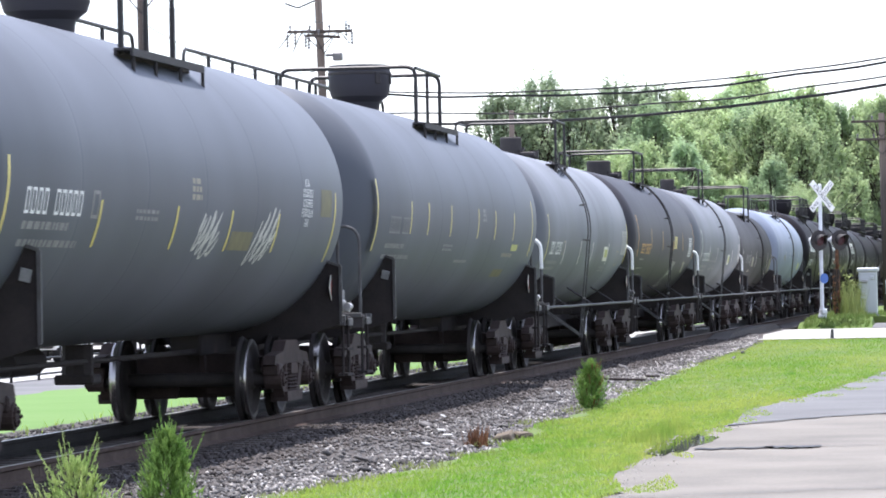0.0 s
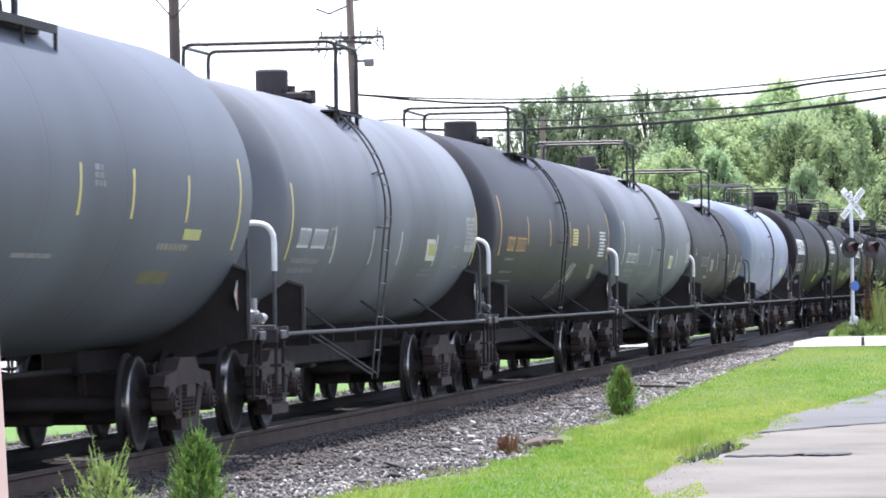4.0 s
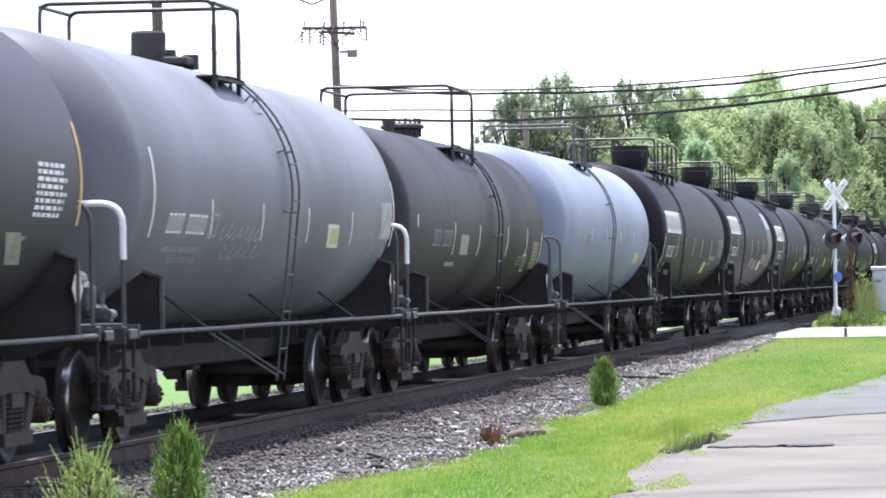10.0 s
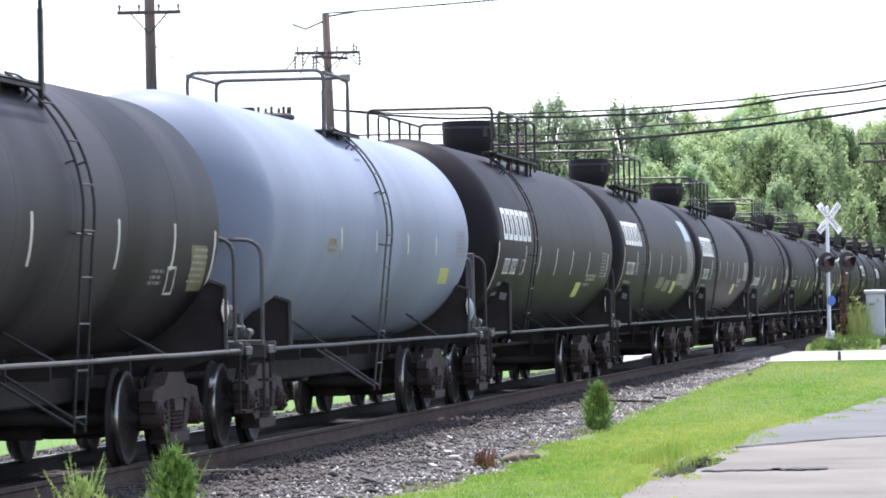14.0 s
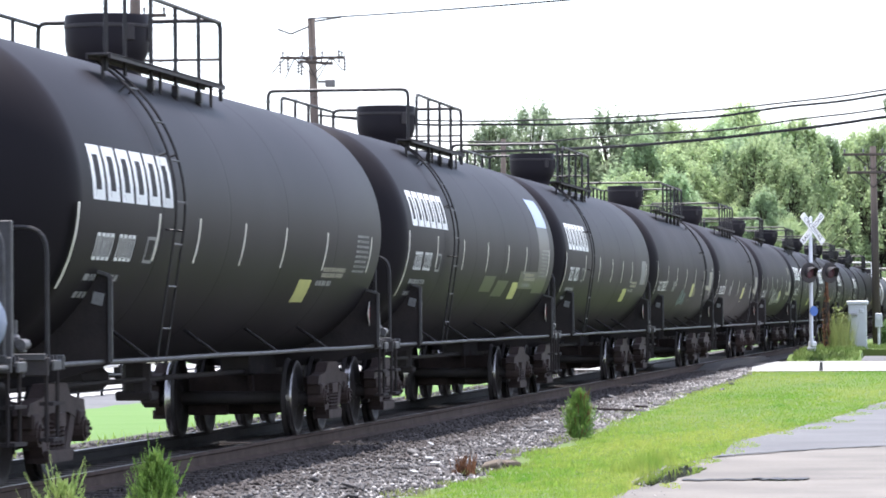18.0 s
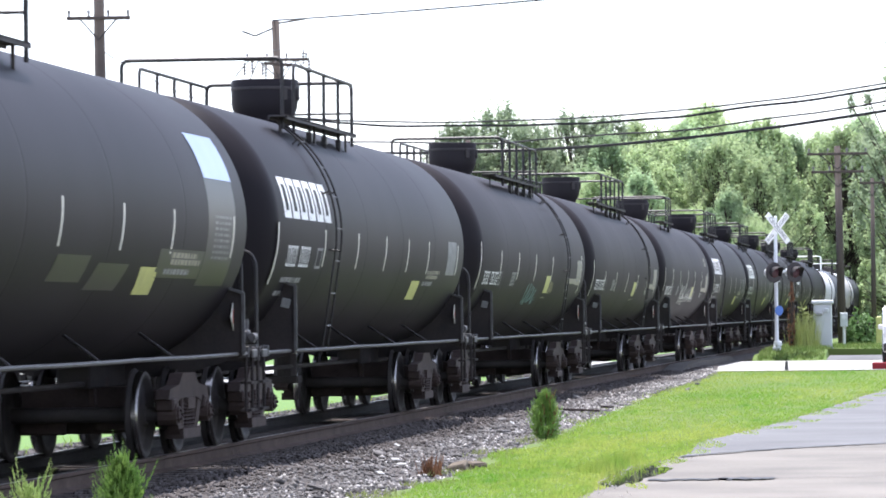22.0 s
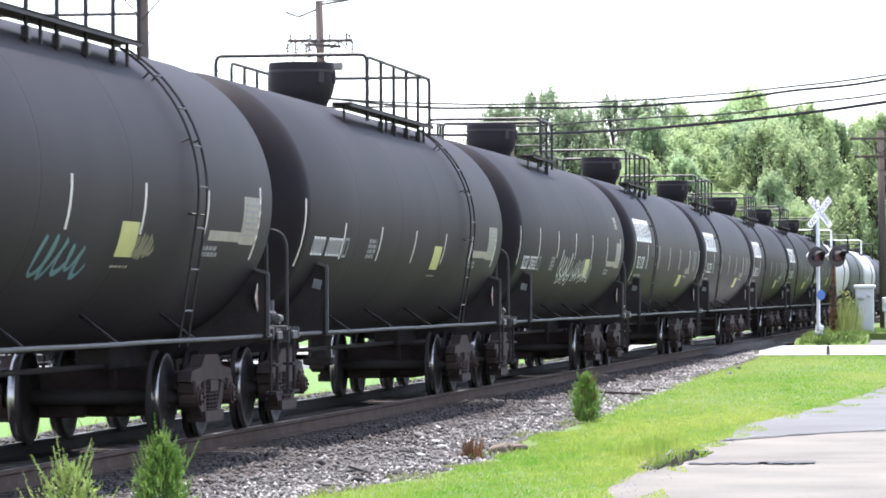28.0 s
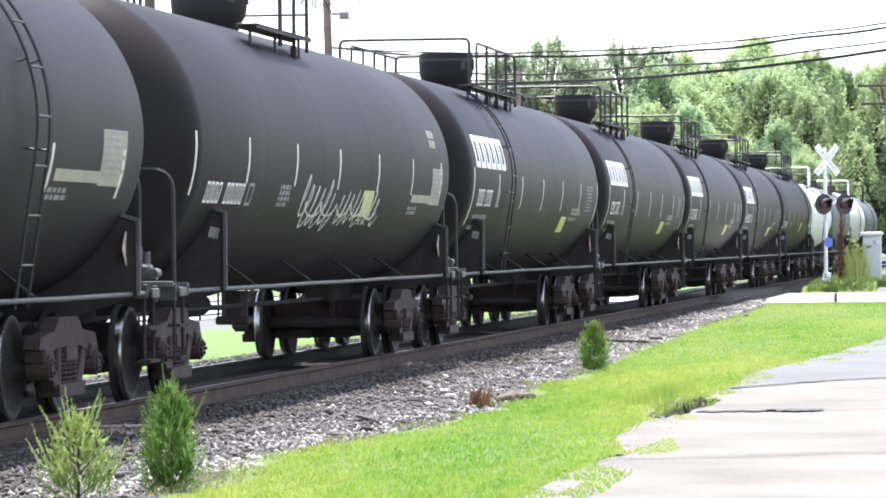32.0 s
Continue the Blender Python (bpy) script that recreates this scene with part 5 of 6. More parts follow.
lines("stencil_print", -7.42, -5.43, -18.9, 1, 2.8, M_FADED, A, "", 0.9)
lines("stencil_print", -7.40, -4.88, -24.5, 1, 2.6, M_FADED, A, "", 0.9)
outline("stencil_box", -5.03, -4.75, -14.5, -5.4, M_FADED, A)
lines("stencil_print", -3.20, -2.16, -11.7, 2, 2.4, M_FADED, A)
lines("hazard_print", -0.75, -0.23, 0.2, 3, 2.9, M_CREAM, A, "", 0.7)
lettering("hazard_lettering", "NON\nODORIZED\nLIQUEFIED\nPETROLEUM\nGAS", 5.81, 3.8, 0.13, M_LETTER, A)
spray("graffiti", -0.28, 0.81, -31.6, -6.5, 4, 4, M_GRAF, A, 0.036, 0.75)
spray("graffiti", -0.08, 0.86, -23.2, -8.3, 3, 14, M_GRAF, A, 0.03, 0.6)
spray("graffiti", 2.89, 3.93, -30.7, -6.5, 4, 5, M_GRAF, A, 0.036, 0.75)
spray("graffiti", 3.13, 3.93, -23.2, -9.3, 3, 15, M_GRAF, A, 0.03, 0.6)
decal("faded_label", 1.55, 2.74, -23.7, -16.2, M_DULLY, A)
decal("faded_label", 6.70, 7.44, -8.0, 3.6, M_DULLY, A)
B = add("slate-grey pressure tank car with yellow reflective stripes", 51.15, 68.1, M_GREY, "plain", None, (-2.0, 3.0), None, False, 5, stripes="yellow",
        tapes=[-8.69, -5.78, -4.17, -1.92, 1.04, 3.05, 5.37, 7.85], tape_a=(-12.8, 3.3), end_a=(-21.9, 11.7))
number(B, -7.55, -5.87, -13.0, -4.8, 9, M_FADED, 5)
lines("stencil_print", -7.62, -5.70, -20.2, 1, 2.6, M_FADED, B, "", 0.9)
lines("stencil_print", -7.64, -5.08, -25.6, 1, 2.4, M_FADED, B, "", 0.9)
lines("stencil_print", -2.30, -1.26, -18.2, 2, 2.2, M_FADED, B)
decal("faded_label", -0.69, 0.65, -26.9, -25.3, M_FADED, B)
lines("stencil_print", 1.59, 2.05, 1.7, 3, 2.5, M_FADED, B, "", 0.75)
decal("yellow_label", 5.44, 6.21, -18.9, -15.0, M_LIME, B)
lines("yellow_print", 4.48, 6.06, -22.8, 1, 2.6, M_CREAM, B, "", 0.9)
decal("faded_label", 4.31, 5.53, -35.8, -30.8, M_DULLY, B)
C = add("light grey general tank car with a full ladder", 70.8, 85.4, M_LIGHT, "general", -1.15, hoop=M_WPAINT, near_dome=-0.6, ring=(-1.4, 0.1), z_top=4.5, dome=0.2,
        tapes=[-7.03, -4.13, -1.46, 0.72, 3.77, 7.32], tape_a=(-27.0, -9.5), end_a=(-26.0, 8.0), lean=0.25)
number(C, -6.43, -4.68, -20.0, -11.0, 10, M_LETTER)
outline("stencil_box", -4.53, -4.18, -20.0, -10.0, M_CREAM, C)
lines("stencil_print", -6.43, -4.65, -27.4, 1, 2.8, M_FADED, C, "", 0.9)
lines("stencil_print", -6.38, -4.64, -32.2, 1, 2.8, M_FADED, C, "", 0.9)
decal("label_panel", 3.12, 3.87, -24.0, -12.2, M_TAPE, C, "white panel with a yellow middle", -0.3)
decal("yellow_label", 3.22, 3.77, -21.0, -14.5, M_LIME, C, "", -0.2, 0.007)
lines("stencil_print", 3.07, 4.37, -30.5, 2, 2.8, M_FADED, C)
outline("service_label", 5.77, 6.27, -27.8, -15.0, M_CREAM, C, -0.35)
decal("test_panel", 6.42, 7.37, -18.0, 1.5, M_PAPER, C, "", -0.2)
lines("test_print", 6.42, 7.17, -2.0, 6, 2.4, M_FADED, C, "", 0.5, 0.007)
D = add("charcoal tank car with orange stencils and graffiti", 87.6, 103.1, M_CHAR, "general", 0.3, hoop=M_WPAINT, stripes="orange", near_dome=-1.36, ring=(-1.85, 0.3), wide=0.84, dome=0.27, z_top=4.42,
        tapes=[-7.28, -4.05, -1.13, 1.67, 4.47, 7.77], tape_a=(-11.4, 6.0), end_a=(-19.0, 17.0), lean=0.2)
number(D, -6.33, -4.13, -16.0, -7.3, 10, M_ORANGE)
lines("stencil_print", -6.18, -5.16, -21.8, 1, 2.4, M_FADED, D)
lines("stencil_print", -6.21, -4.61, -30.4, 1, 2.4, M_FADED, D)
lines("stencil_print", -6.07, -4.32, -36.8, 1, 2.4, M_FADED, D)
decal("yellow_label", 2.09, 2.84, -9.7, 1.6, M_YELLOW, D)
lines("label_print", 2.15, 2.77, -0.4, 5, 2.0, M_FRAME, D, "", 0.4, 0.007)
lines("test_panel", 6.27, 7.32, 0.3, 8, 2.4, M_LETTER, D, "", 0.6)
decal("service_label", 6.02, 6.52, -34.0, -22.2, M_CREAM, D, "", -0.45)
lines("service_print", 5.92, 6.32, -25.0, 3, 3.4, M_FADED, D, "", 0.5, 0.007)
spray("graffiti", 2.5, 3.4, -38.0, -17.0, 4, 7, M_GRAF, D, 0.03, 0.7)
spray("graffiti", 1.95, 3.0, -53.0, -32.0, 3, 17, M_GRAF, D, 0.022, 0.7)
E_ = add("light grey tank car with faint graffiti", 105.6, 120.5, M_LIGHT, "general", 0.0, hoop=M_WPAINT, stripes="pale", near_dome=-0.47, ring=(-1.55, -0.2), z_top=4.46, dome=0.19,
         tapes=[-6.93, -4.07, -1.33, 1.45, 4.45, 7.52], tape_a=(-21.5, -5.5), end_a=(-22.0, 12.0), lean=0.25)
number(E_, -6.08, -4.23, -20.0, -12.0, 10, M_LETTER)
outline("stencil_box", -4.08, -3.68, -21.0, -11.0, M_CREAM, E_)
lines("stencil_print", -5.99, -4.08, -27.8, 1, 2.8, M_FADED, E_, "", 0.9)
lines("stencil_print", -5.43, -4.03, -32.4, 1, 2.8, M_FADED, E_, "", 0.9)
spray("graffiti", -3.43, -1.23, -22.0, -14.0, 7, 8, M_FADED, E_, 0.034, 0.45)
spray("graffiti", -3.03, -1.03, -31.0, -22.0, 5, 18, M_FADED, E_, 0.034, 0.45)
decal("label_panel", 3.07, 3.82, -23.6, -12.2, M_TAPE, E_, "white panel with a yellow middle", -0.3)
decal("yellow_label", 3.17, 3.72, -21.5, -14.0, M_LIME, E_, "", -0.2, 0.007)
outline("service_label", 6.07, 6.47, -27.5, -15.0, M_CREAM, E_, -0.3)
decal("test_panel", 6.67, 7.52, -18.0, 0.5, M_PAPER, E_, "", -0.15)
F_ = add("sooty black tank car with a bolted manway", 122.6, 137.5, M_SOOT, "general", 1.2, hoop=M_WPAINT, stripes="pale", bolted=True, seams=6, near_dome=0.75, ring=(-0.8, 1.4), wide=0.97, z_top=4.36, rad=1.33, axis=2.34,
         tapes=[-3.17, -0.50, 2.82, 5.30, 7.30], tape_a=(-21.0, -1.3), end_a=(-27.0, -3.0), lean=0.15)
decal("reflective_stripe", -6.85, -6.77, -5.5, 1.5, M_TAPE, F_, "white reflective stripe")
number(F_, -5.20, -3.30, -16.0, -6.0, 10, M_FADED)
decal("stencil_patch", -3.40, -2.50, -28.6, -25.8, M_CREAM, F_)
lines("stencil_print", -4.95, -4.10, -37.0, 2, 2.2, M_FADED, F_)
decal("label_panel", -2.30, -1.50, -20.8, -8.2, M_CREAM, F_, "sun-faded cream panel", -0.2)
outline("service_label", 5.55, 5.95, -32.0, -19.0, M_TAPE, F_, -0.3)
lines("stencil_print", 4.60, 5.20, -22.0, 3, 2.6, M_FADED, F_)
decal("test_panel", 6.55, 7.30, -30.0, -9.6, M_DULLY, F_, "", -0.4)
lines("test_print", 6.35, 7.10, -12.0, 6, 2.8, M_CREAM, F_, "", 0.4, 0.007)
G = add("pale blue-grey tank car with a grey ladder", 140.3, 155.9, M_PALE, "general", -0.3, stripes="pale", bolted=True, rail_mat=M_PIPE, near_dome=-0.35, ring=(-1.25, 0.6), z_top=4.41, wide=0.85,
        tapes=[-3.43, -0.77, 1.90, 4.50], tape_a=(-12.0, -1.5), lean=0.15)
lines("stencil_print", -4.40, -2.80, -12.0, 2, 4, M_FADED, G)
decal("yellow_label", 5.60, 6.50, -28.0, -18.5, M_LIME, G, "", -0.3)
decal("faded_label", -4.30, -3.75, -13.3, -7.0, M_DULLY, G)
lines("test_panel", 6.60, 7.60, 2.0, 7, 2.3, M_FADED, G)
bm = lathe(bmesh.new(), [(0.0, 8.0), (0.24, 8.02), (0.28, 8.08), (0.28, 8.4), (0.24, 8.46), (0.0, 8.48)], 20, "Y", (1.12, 0, 1.42))
part("brake_drum", bm, M_PALE, G, "pale grey rounded brake housing", True)
part("end_post", box(bmesh.new(), (1.3, 8.75, 1.65), (0.12, 0.08, 1.2), None, 0.01), M_PIPE, G, "grey steel end post")
DECK = (-5.15, 0.6)
H_ = add("satin black pressure tank car with a white block sign", 158.7, 175.8, M_BLACK, "pressure", -4.75, DECK, near_dome=-0.5, tapes=[-8.75, -5.31, -3.34, -0.88, 1.59, 4.39, 7.74], tape_a=(-19.5, -2.8), end_a=(-30.7, -1.8))
sign_marks(H_, 17.1, -0.4, -11)
I_ = add("satin black pressure tank car with a bare steel panel", 178.3, 196.0, M_BLACK, "pressure", -4.75, DECK, near_dome=-0.55, tapes=[-8.85, -6.07, -3.25, -0.43, 2.22, 4.68, 8.03], tape_a=(-14.7, 1.7), end_a=(-30.7, 2.8))
sign_marks(I_, 17.7, 5.6, -7.2)
decal("bare_steel_panel", 6.60, 8.18, 15.8, 35.4, M_STEEL, I_, "shiny bare stainless steel panel", 0, 0.008)
decal("glossy_panel", 6.60, 8.18, -26.9, 15.8, M_GLOSS, I_, "clean glossy patch on the tank", 0, 0.0015)
decal("glossy_panel", 4.22, 6.55, -24.1, -13.0, M_GLOSS, I_, "clean glossy patch on the tank")
decal("glossy_panel", 1.25, 2.64, -29.7, -19.5, M_GLOSS, I_, "clean glossy patch on the tank", 0.25)
decal("glossy_panel", -0.43, 0.95, -26.9, -17.2, M_GLOSS, I_, "clean glossy patch on the tank", 0.15)
J_ = add("satin black pressure tank car with a white block sign", 198.2, 215.5, M_BLACK, "pressure", -4.75, DECK, near_dome=-0.55, tapes=[-8.76, -5.28, -2.52, 0.05, 2.30, 4.49, 7.87], tape_a=(-16.2, 1.0), end_a=(-25.1, 1.9))
sign_marks(J_, 17.3, 4.2, -7.6)
decal("test_panel", 6.75, 7.75, -16.5, 2.5, M_FADED, J_, "faded pale test panel", 0, 0.002)
LONG = (-1.25, 4.6)
K_ = add("satin black pressure tank car with a cream service label", 218.2, 235.9, M_DUSTY, "pressure", 4.6, LONG, near_dome=-0.45, dome=0.435, tapes=[-9.20, -6.28, -3.55, -0.69, 2.33, 5.30, 8.12], tape_a=(-16.7, 1.0), end_a=(-24.1, 4.7))
long_marks(K_, 17.7)
spray("graffiti", -1.43, 0.55, -35.3, -17.6, 5, 12, M_TEAL, K_, 0.06, 0.5)
spray("graffiti", 2.33, 3.12, -25.1, -15.8, 5, 13, M_DULLY, K_, 0.06, 0.3)
L_ = add("satin black pressure tank car with a cream service label", 238.4, 256.0, M_DUSTY, "pressure", 4.6, LONG, near_dome=-0.45, dome=0.435, tapes=[-9.19, -6.32, -3.45, -0.44, 2.47, 5.31, 8.03], tape_a=(-22.0, -5.6), end_a=(-26.0, 2.8))
long_marks(L_, 17.6)
N0 = add("satin black pressure tank car with broad white graffiti", 258.8, 276.2, M_DUSTY, "pressure", None, (-1.45, 0.35), near_dome=-0.52, tapes=[-9.09, -6.30, -3.45, -0.56, 2.39, 5.26, 7.88], tape_a=(-13.5, 3.8), end_a=(-19.5, 3.8))
long_marks(N0, 17.4, -1.5)
lines("stencil_print", 7.04, 7.64, 15.8, 2, 5, M_CREAM, N0, "", 0.8)
spray("graffiti", -2.76, -0.38, -33.5, -8.3, 6, 15, M_GRAF, N0, 0.036, 0.6)
spray("graffiti", -0.08, 2.98, -32.5, -11.1, 9, 16, M_GRAF, N0, 0.032, 0.5)
spray("graffiti", -2.56, 2.59, -26.0, -18.6, 5, 19, M_GRAF, N0, 0.026, 0.2)
for y0, y1 in ((278.8, 296.5), (298.7, 316.6), (318.5, 336.8), (338.6, 355.9)):
    c = add("satin black pressure tank car with a white block sign", y0, y1, M_BLACK, "pressure", -4.75, DECK, near_dome=-0.5)
    sign_marks(c, y1 - y0)
c = add("satin black pressure tank car near the train's end", 358.0, 376.5, M_BLACK, "pressure", 4.6, LONG)
long_marks(c, 18.5)
add("white tank car with white handrails", 379.0, 395.0, M_WHITE, "general", 0.0, rail_mat=M_WPAINT, dome=0.3)
add("slate-grey tank car far down the train", 397.5, 414.5, M_GREY, "general", 0.0, dome=0.3)
add("white tank car with white handrails", 417.0, 433.0, M_WHITE, "general", 0.0, rail_mat=M_WPAINT, dome=0.3)
add("slate-grey tank car far down the train", 435.5, 451.5, M_GREY, "general", 0.0, dome=0.3)


# ---------------------------------------------------------------- plants
NP = np.random.RandomState(5)


def leaf_mesh(name, centres, normals, sizes, material, long=1.0, single=False):
    """Small leaves about given points and directions: folded, of two triangles each, or single pointed ones."""
    n = len(centres)
    r = NP.normal(size=(n, 3))
    nn = normals / np.linalg.norm(normals, axis=1, keepdims=True)
    u = np.cross(nn, r)
    u /= np.linalg.norm(u, axis=1, keepdims=True)
    v = np.cross(nn, u)
    s = np.asarray(sizes).reshape(-1, 1)
    fold = nn * s * 0.25
    p = np.stack([centres - u * s * 0.5, centres - v * s * 0.5 * long + fold, centres + u * s * 0.5, centres + v * s * 0.5 * long + fold], 1).reshape(-1, 3)
    me = bpy.data.meshes.new(name)
    me.vertices.add(n * 4)
    me.vertices.foreach_set("co", p.astype(np.float32).ravel())
    f = np.arange(n * 4).reshape(n, 4)
    tri = (f[:, [0, 1, 2]] if single else np.concatenate([f[:, [0, 1, 2]], f[:, [0, 2, 3]]], 1)).reshape(-1)
    me.loops.add(len(tri))
    me.loops.foreach_set("vertex_index", tri.astype(np.int32))
    me.polygons.add(len(tri) // 3)
    me.polygons.foreach_set("loop_start", np.arange(0, len(tri), 3, dtype=np.int32))
    me.update(calc_edges=True)
    me.materials.append(material)
    return me


def tree(label, material, seed, height=15.0, width=7.5, low=0.1, clumps=430, leaves=96, size=0.205):
    """A tapered trunk with limbs, and a crown of leaf clumps at the limbs' ends."""
    rng = random.Random(seed)
    rs = np.random.RandomState(seed)
    t = thing("tree", label, "tree", (0, 0, 0))
    bm = bmesh.new()
    pts = [Vector((rng.uniform(-0.15, 0.15) * k, rng.uniform(-0.15, 0.15) * k, height * 0.8 * k / 6)) for k in range(7)]
    for k in range(6):
        rod(bm, pts[k] - Vector((0, 0, 0.2 if k == 0 else 0)), pts[k + 1], 0.28 * (1 - k / 7.5), 9, 0.28 * (1 - (k + 1) / 7.5))
    cs, ns, ss = [], [], []
    for c in range(clumps):
        h = low + (1 - low) * (c + rng.random()) / clumps
        a = rng.uniform(0, math.tau)
        u = (h - low) / (1 - low)
        prof = (min(1.0, u / 0.3 + 0.3) ** 0.5 * (1 - u ** 2.6) ** 0.55 + 0.05) * (0.85 + 0.5 * noise.noise((a * 0.9, u * 5, seed)))
        rad = width / 2 * prof * rng.uniform(0.1, 1.0) ** 0.4
        e = Vector((rad * math.cos(a), rad * math.sin(a), h * height))
        k = min(5, int(h * 0.8 * 6))
        base = pts[k]
        tube(bm, [base, base.lerp(e, 0.5) + Vector((0, 0, -0.3)), e], 0.03, 5)
        r0 = rng.uniform(0.28, 0.6) * width / 9
        d = rs.normal(size=(leaves, 3))
        d /= np.linalg.norm(d, axis=1, keepdims=True)
        rr = r0 * rs.uniform(0.3, 1.15, size=(leaves, 1)) * (1 + 0.3 * np.sin(d[:, :1] * 5 + d[:, 1:2] * 4 + c))
        cs.append(np.array(e) + d * rr * np.array((0.72, 0.72, 1.95)))
        ns.append(d * 0.7 + rs.normal(size=(leaves, 3)) * 0.45 + np.array((0, 0, 0.45)))
        ss.append(rs.uniform(0.6, 1.25, size=leaves) * size)
    part("trunk", bm, M_BARK, t)
    part("crown", leaf_mesh("crown", np.concatenate(cs), np.concatenate(ns), np.concatenate(ss), material, 1.5, True), None, t)
    return t


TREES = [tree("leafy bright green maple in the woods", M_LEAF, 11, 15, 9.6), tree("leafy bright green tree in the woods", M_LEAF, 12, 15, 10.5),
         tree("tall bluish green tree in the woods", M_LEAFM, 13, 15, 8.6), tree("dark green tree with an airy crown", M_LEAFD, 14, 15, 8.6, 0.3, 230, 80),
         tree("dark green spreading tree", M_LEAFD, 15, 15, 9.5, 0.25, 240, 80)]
rng = random.Random(77)


def plant(kind, x, y, h, wide=1.0):
    m = Matrix.Translation((x, y, -0.4)) @ Matrix.Rotation(rng.uniform(0, 6.28), 4, "Z") @ Matrix.Diagonal((wide * h / 15, wide * h / 15, h / 15, 1))
    copy_thing(TREES[kind], m)


# the skyline of the woods: across the track, along it, height
DARK = ((-37.0, 300, 15.2), (-34.0, 302, 16.5), (-31.6, 299, 15.0), (-28.8, 303, 16.0), (-26.0, 300, 15.5))
BRIGHT = ((-24.6, 313, 15.6), (-22.7, 315, 14.6), (-21.3, 316, 15.7), (-20.0, 318, 17.0), (-18.4, 316, 15.4), (-17.0, 312, 15.2), (-15.6, 313, 15.6))
BEHIND = ((-23.5, 474, 21.6), (-20.3, 472, 21.0), (-17.0, 476, 21.2), (-14.5, 470, 21.6), (-12.0, 474, 23.0), (-9.2, 478, 21.5), (-6.2, 472, 20.5))
for k, (x, y, h) in enumerate(DARK):
    plant(3 + k % 2, x, y, h)
for k, (x, y, h) in enumerate(BRIGHT):
    plant(k % 3, x, y, h)
for k, (x, y, h) in enumerate(BEHIND):
    plant((k + 1) % 3, x, y, h, 0.9)
# rows that step down towards the track
for k in range(9):
    plant((0, 2, 1)[k % 3], -35.5 + 2.3 * k + rng.uniform(-0.5, 0.5), 308 + rng.uniform(-3, 3), rng.uniform(12.6, 13.6) if k < 5 else rng.uniform(13.6, 14.6))
for k in range(8):
    plant((1, 0, 2)[k % 3], -30.5 + 2.25 * k + rng.uniform(-0.5, 0.5), 296 + rng.uniform(-3, 3), rng.uniform(9.8, 12.8) if k < 2 else rng.uniform(11.6, 14.0))
for k in range(8):
    plant((2, 1, 0)[k % 3], -28.5 + 2.05 * k + rng.uniform(-0.5, 0.5), 284 + rng.uniform(-3, 3), rng.uniform(7.5, 11.0))
for k in range(6):
    plant((0, 2, 1)[k % 3], -25.5 + 2.3 * k, 272 + rng.uniform(-3, 3), rng.uniform(5.4, 7.6))
for k in range(4):
    plant((1, 2)[k % 2], -40.0 - 5.0 * k, 332 + 3 * k, 12.6 - 0.4 * k)
for k in range(5):
    plant((2, 0, 1)[k % 3], 1.5 - 1.5 * k, 250 + 12 * k, 11.8 + 0.2 * k)
for k in range(3):
    plant((1, 0)[k % 2], 0.8 - 1.9 * k, 292 + 12 * k, 12.8 + 0.4 * k)
for k in range(6):
    plant((2, 0, 1)[k % 3], -9.5 + 1.5 * k, 462 + 4 * (k % 3), 9.5 + 1.2 * (k % 2))
plant(3, -2.2, 204, 15.2)
plant(3, 1.8, 215, 15.0)
for t in TREES:
    for o in list(t.children_recursive) + [t]:
        bpy.data.objects.remove(o)


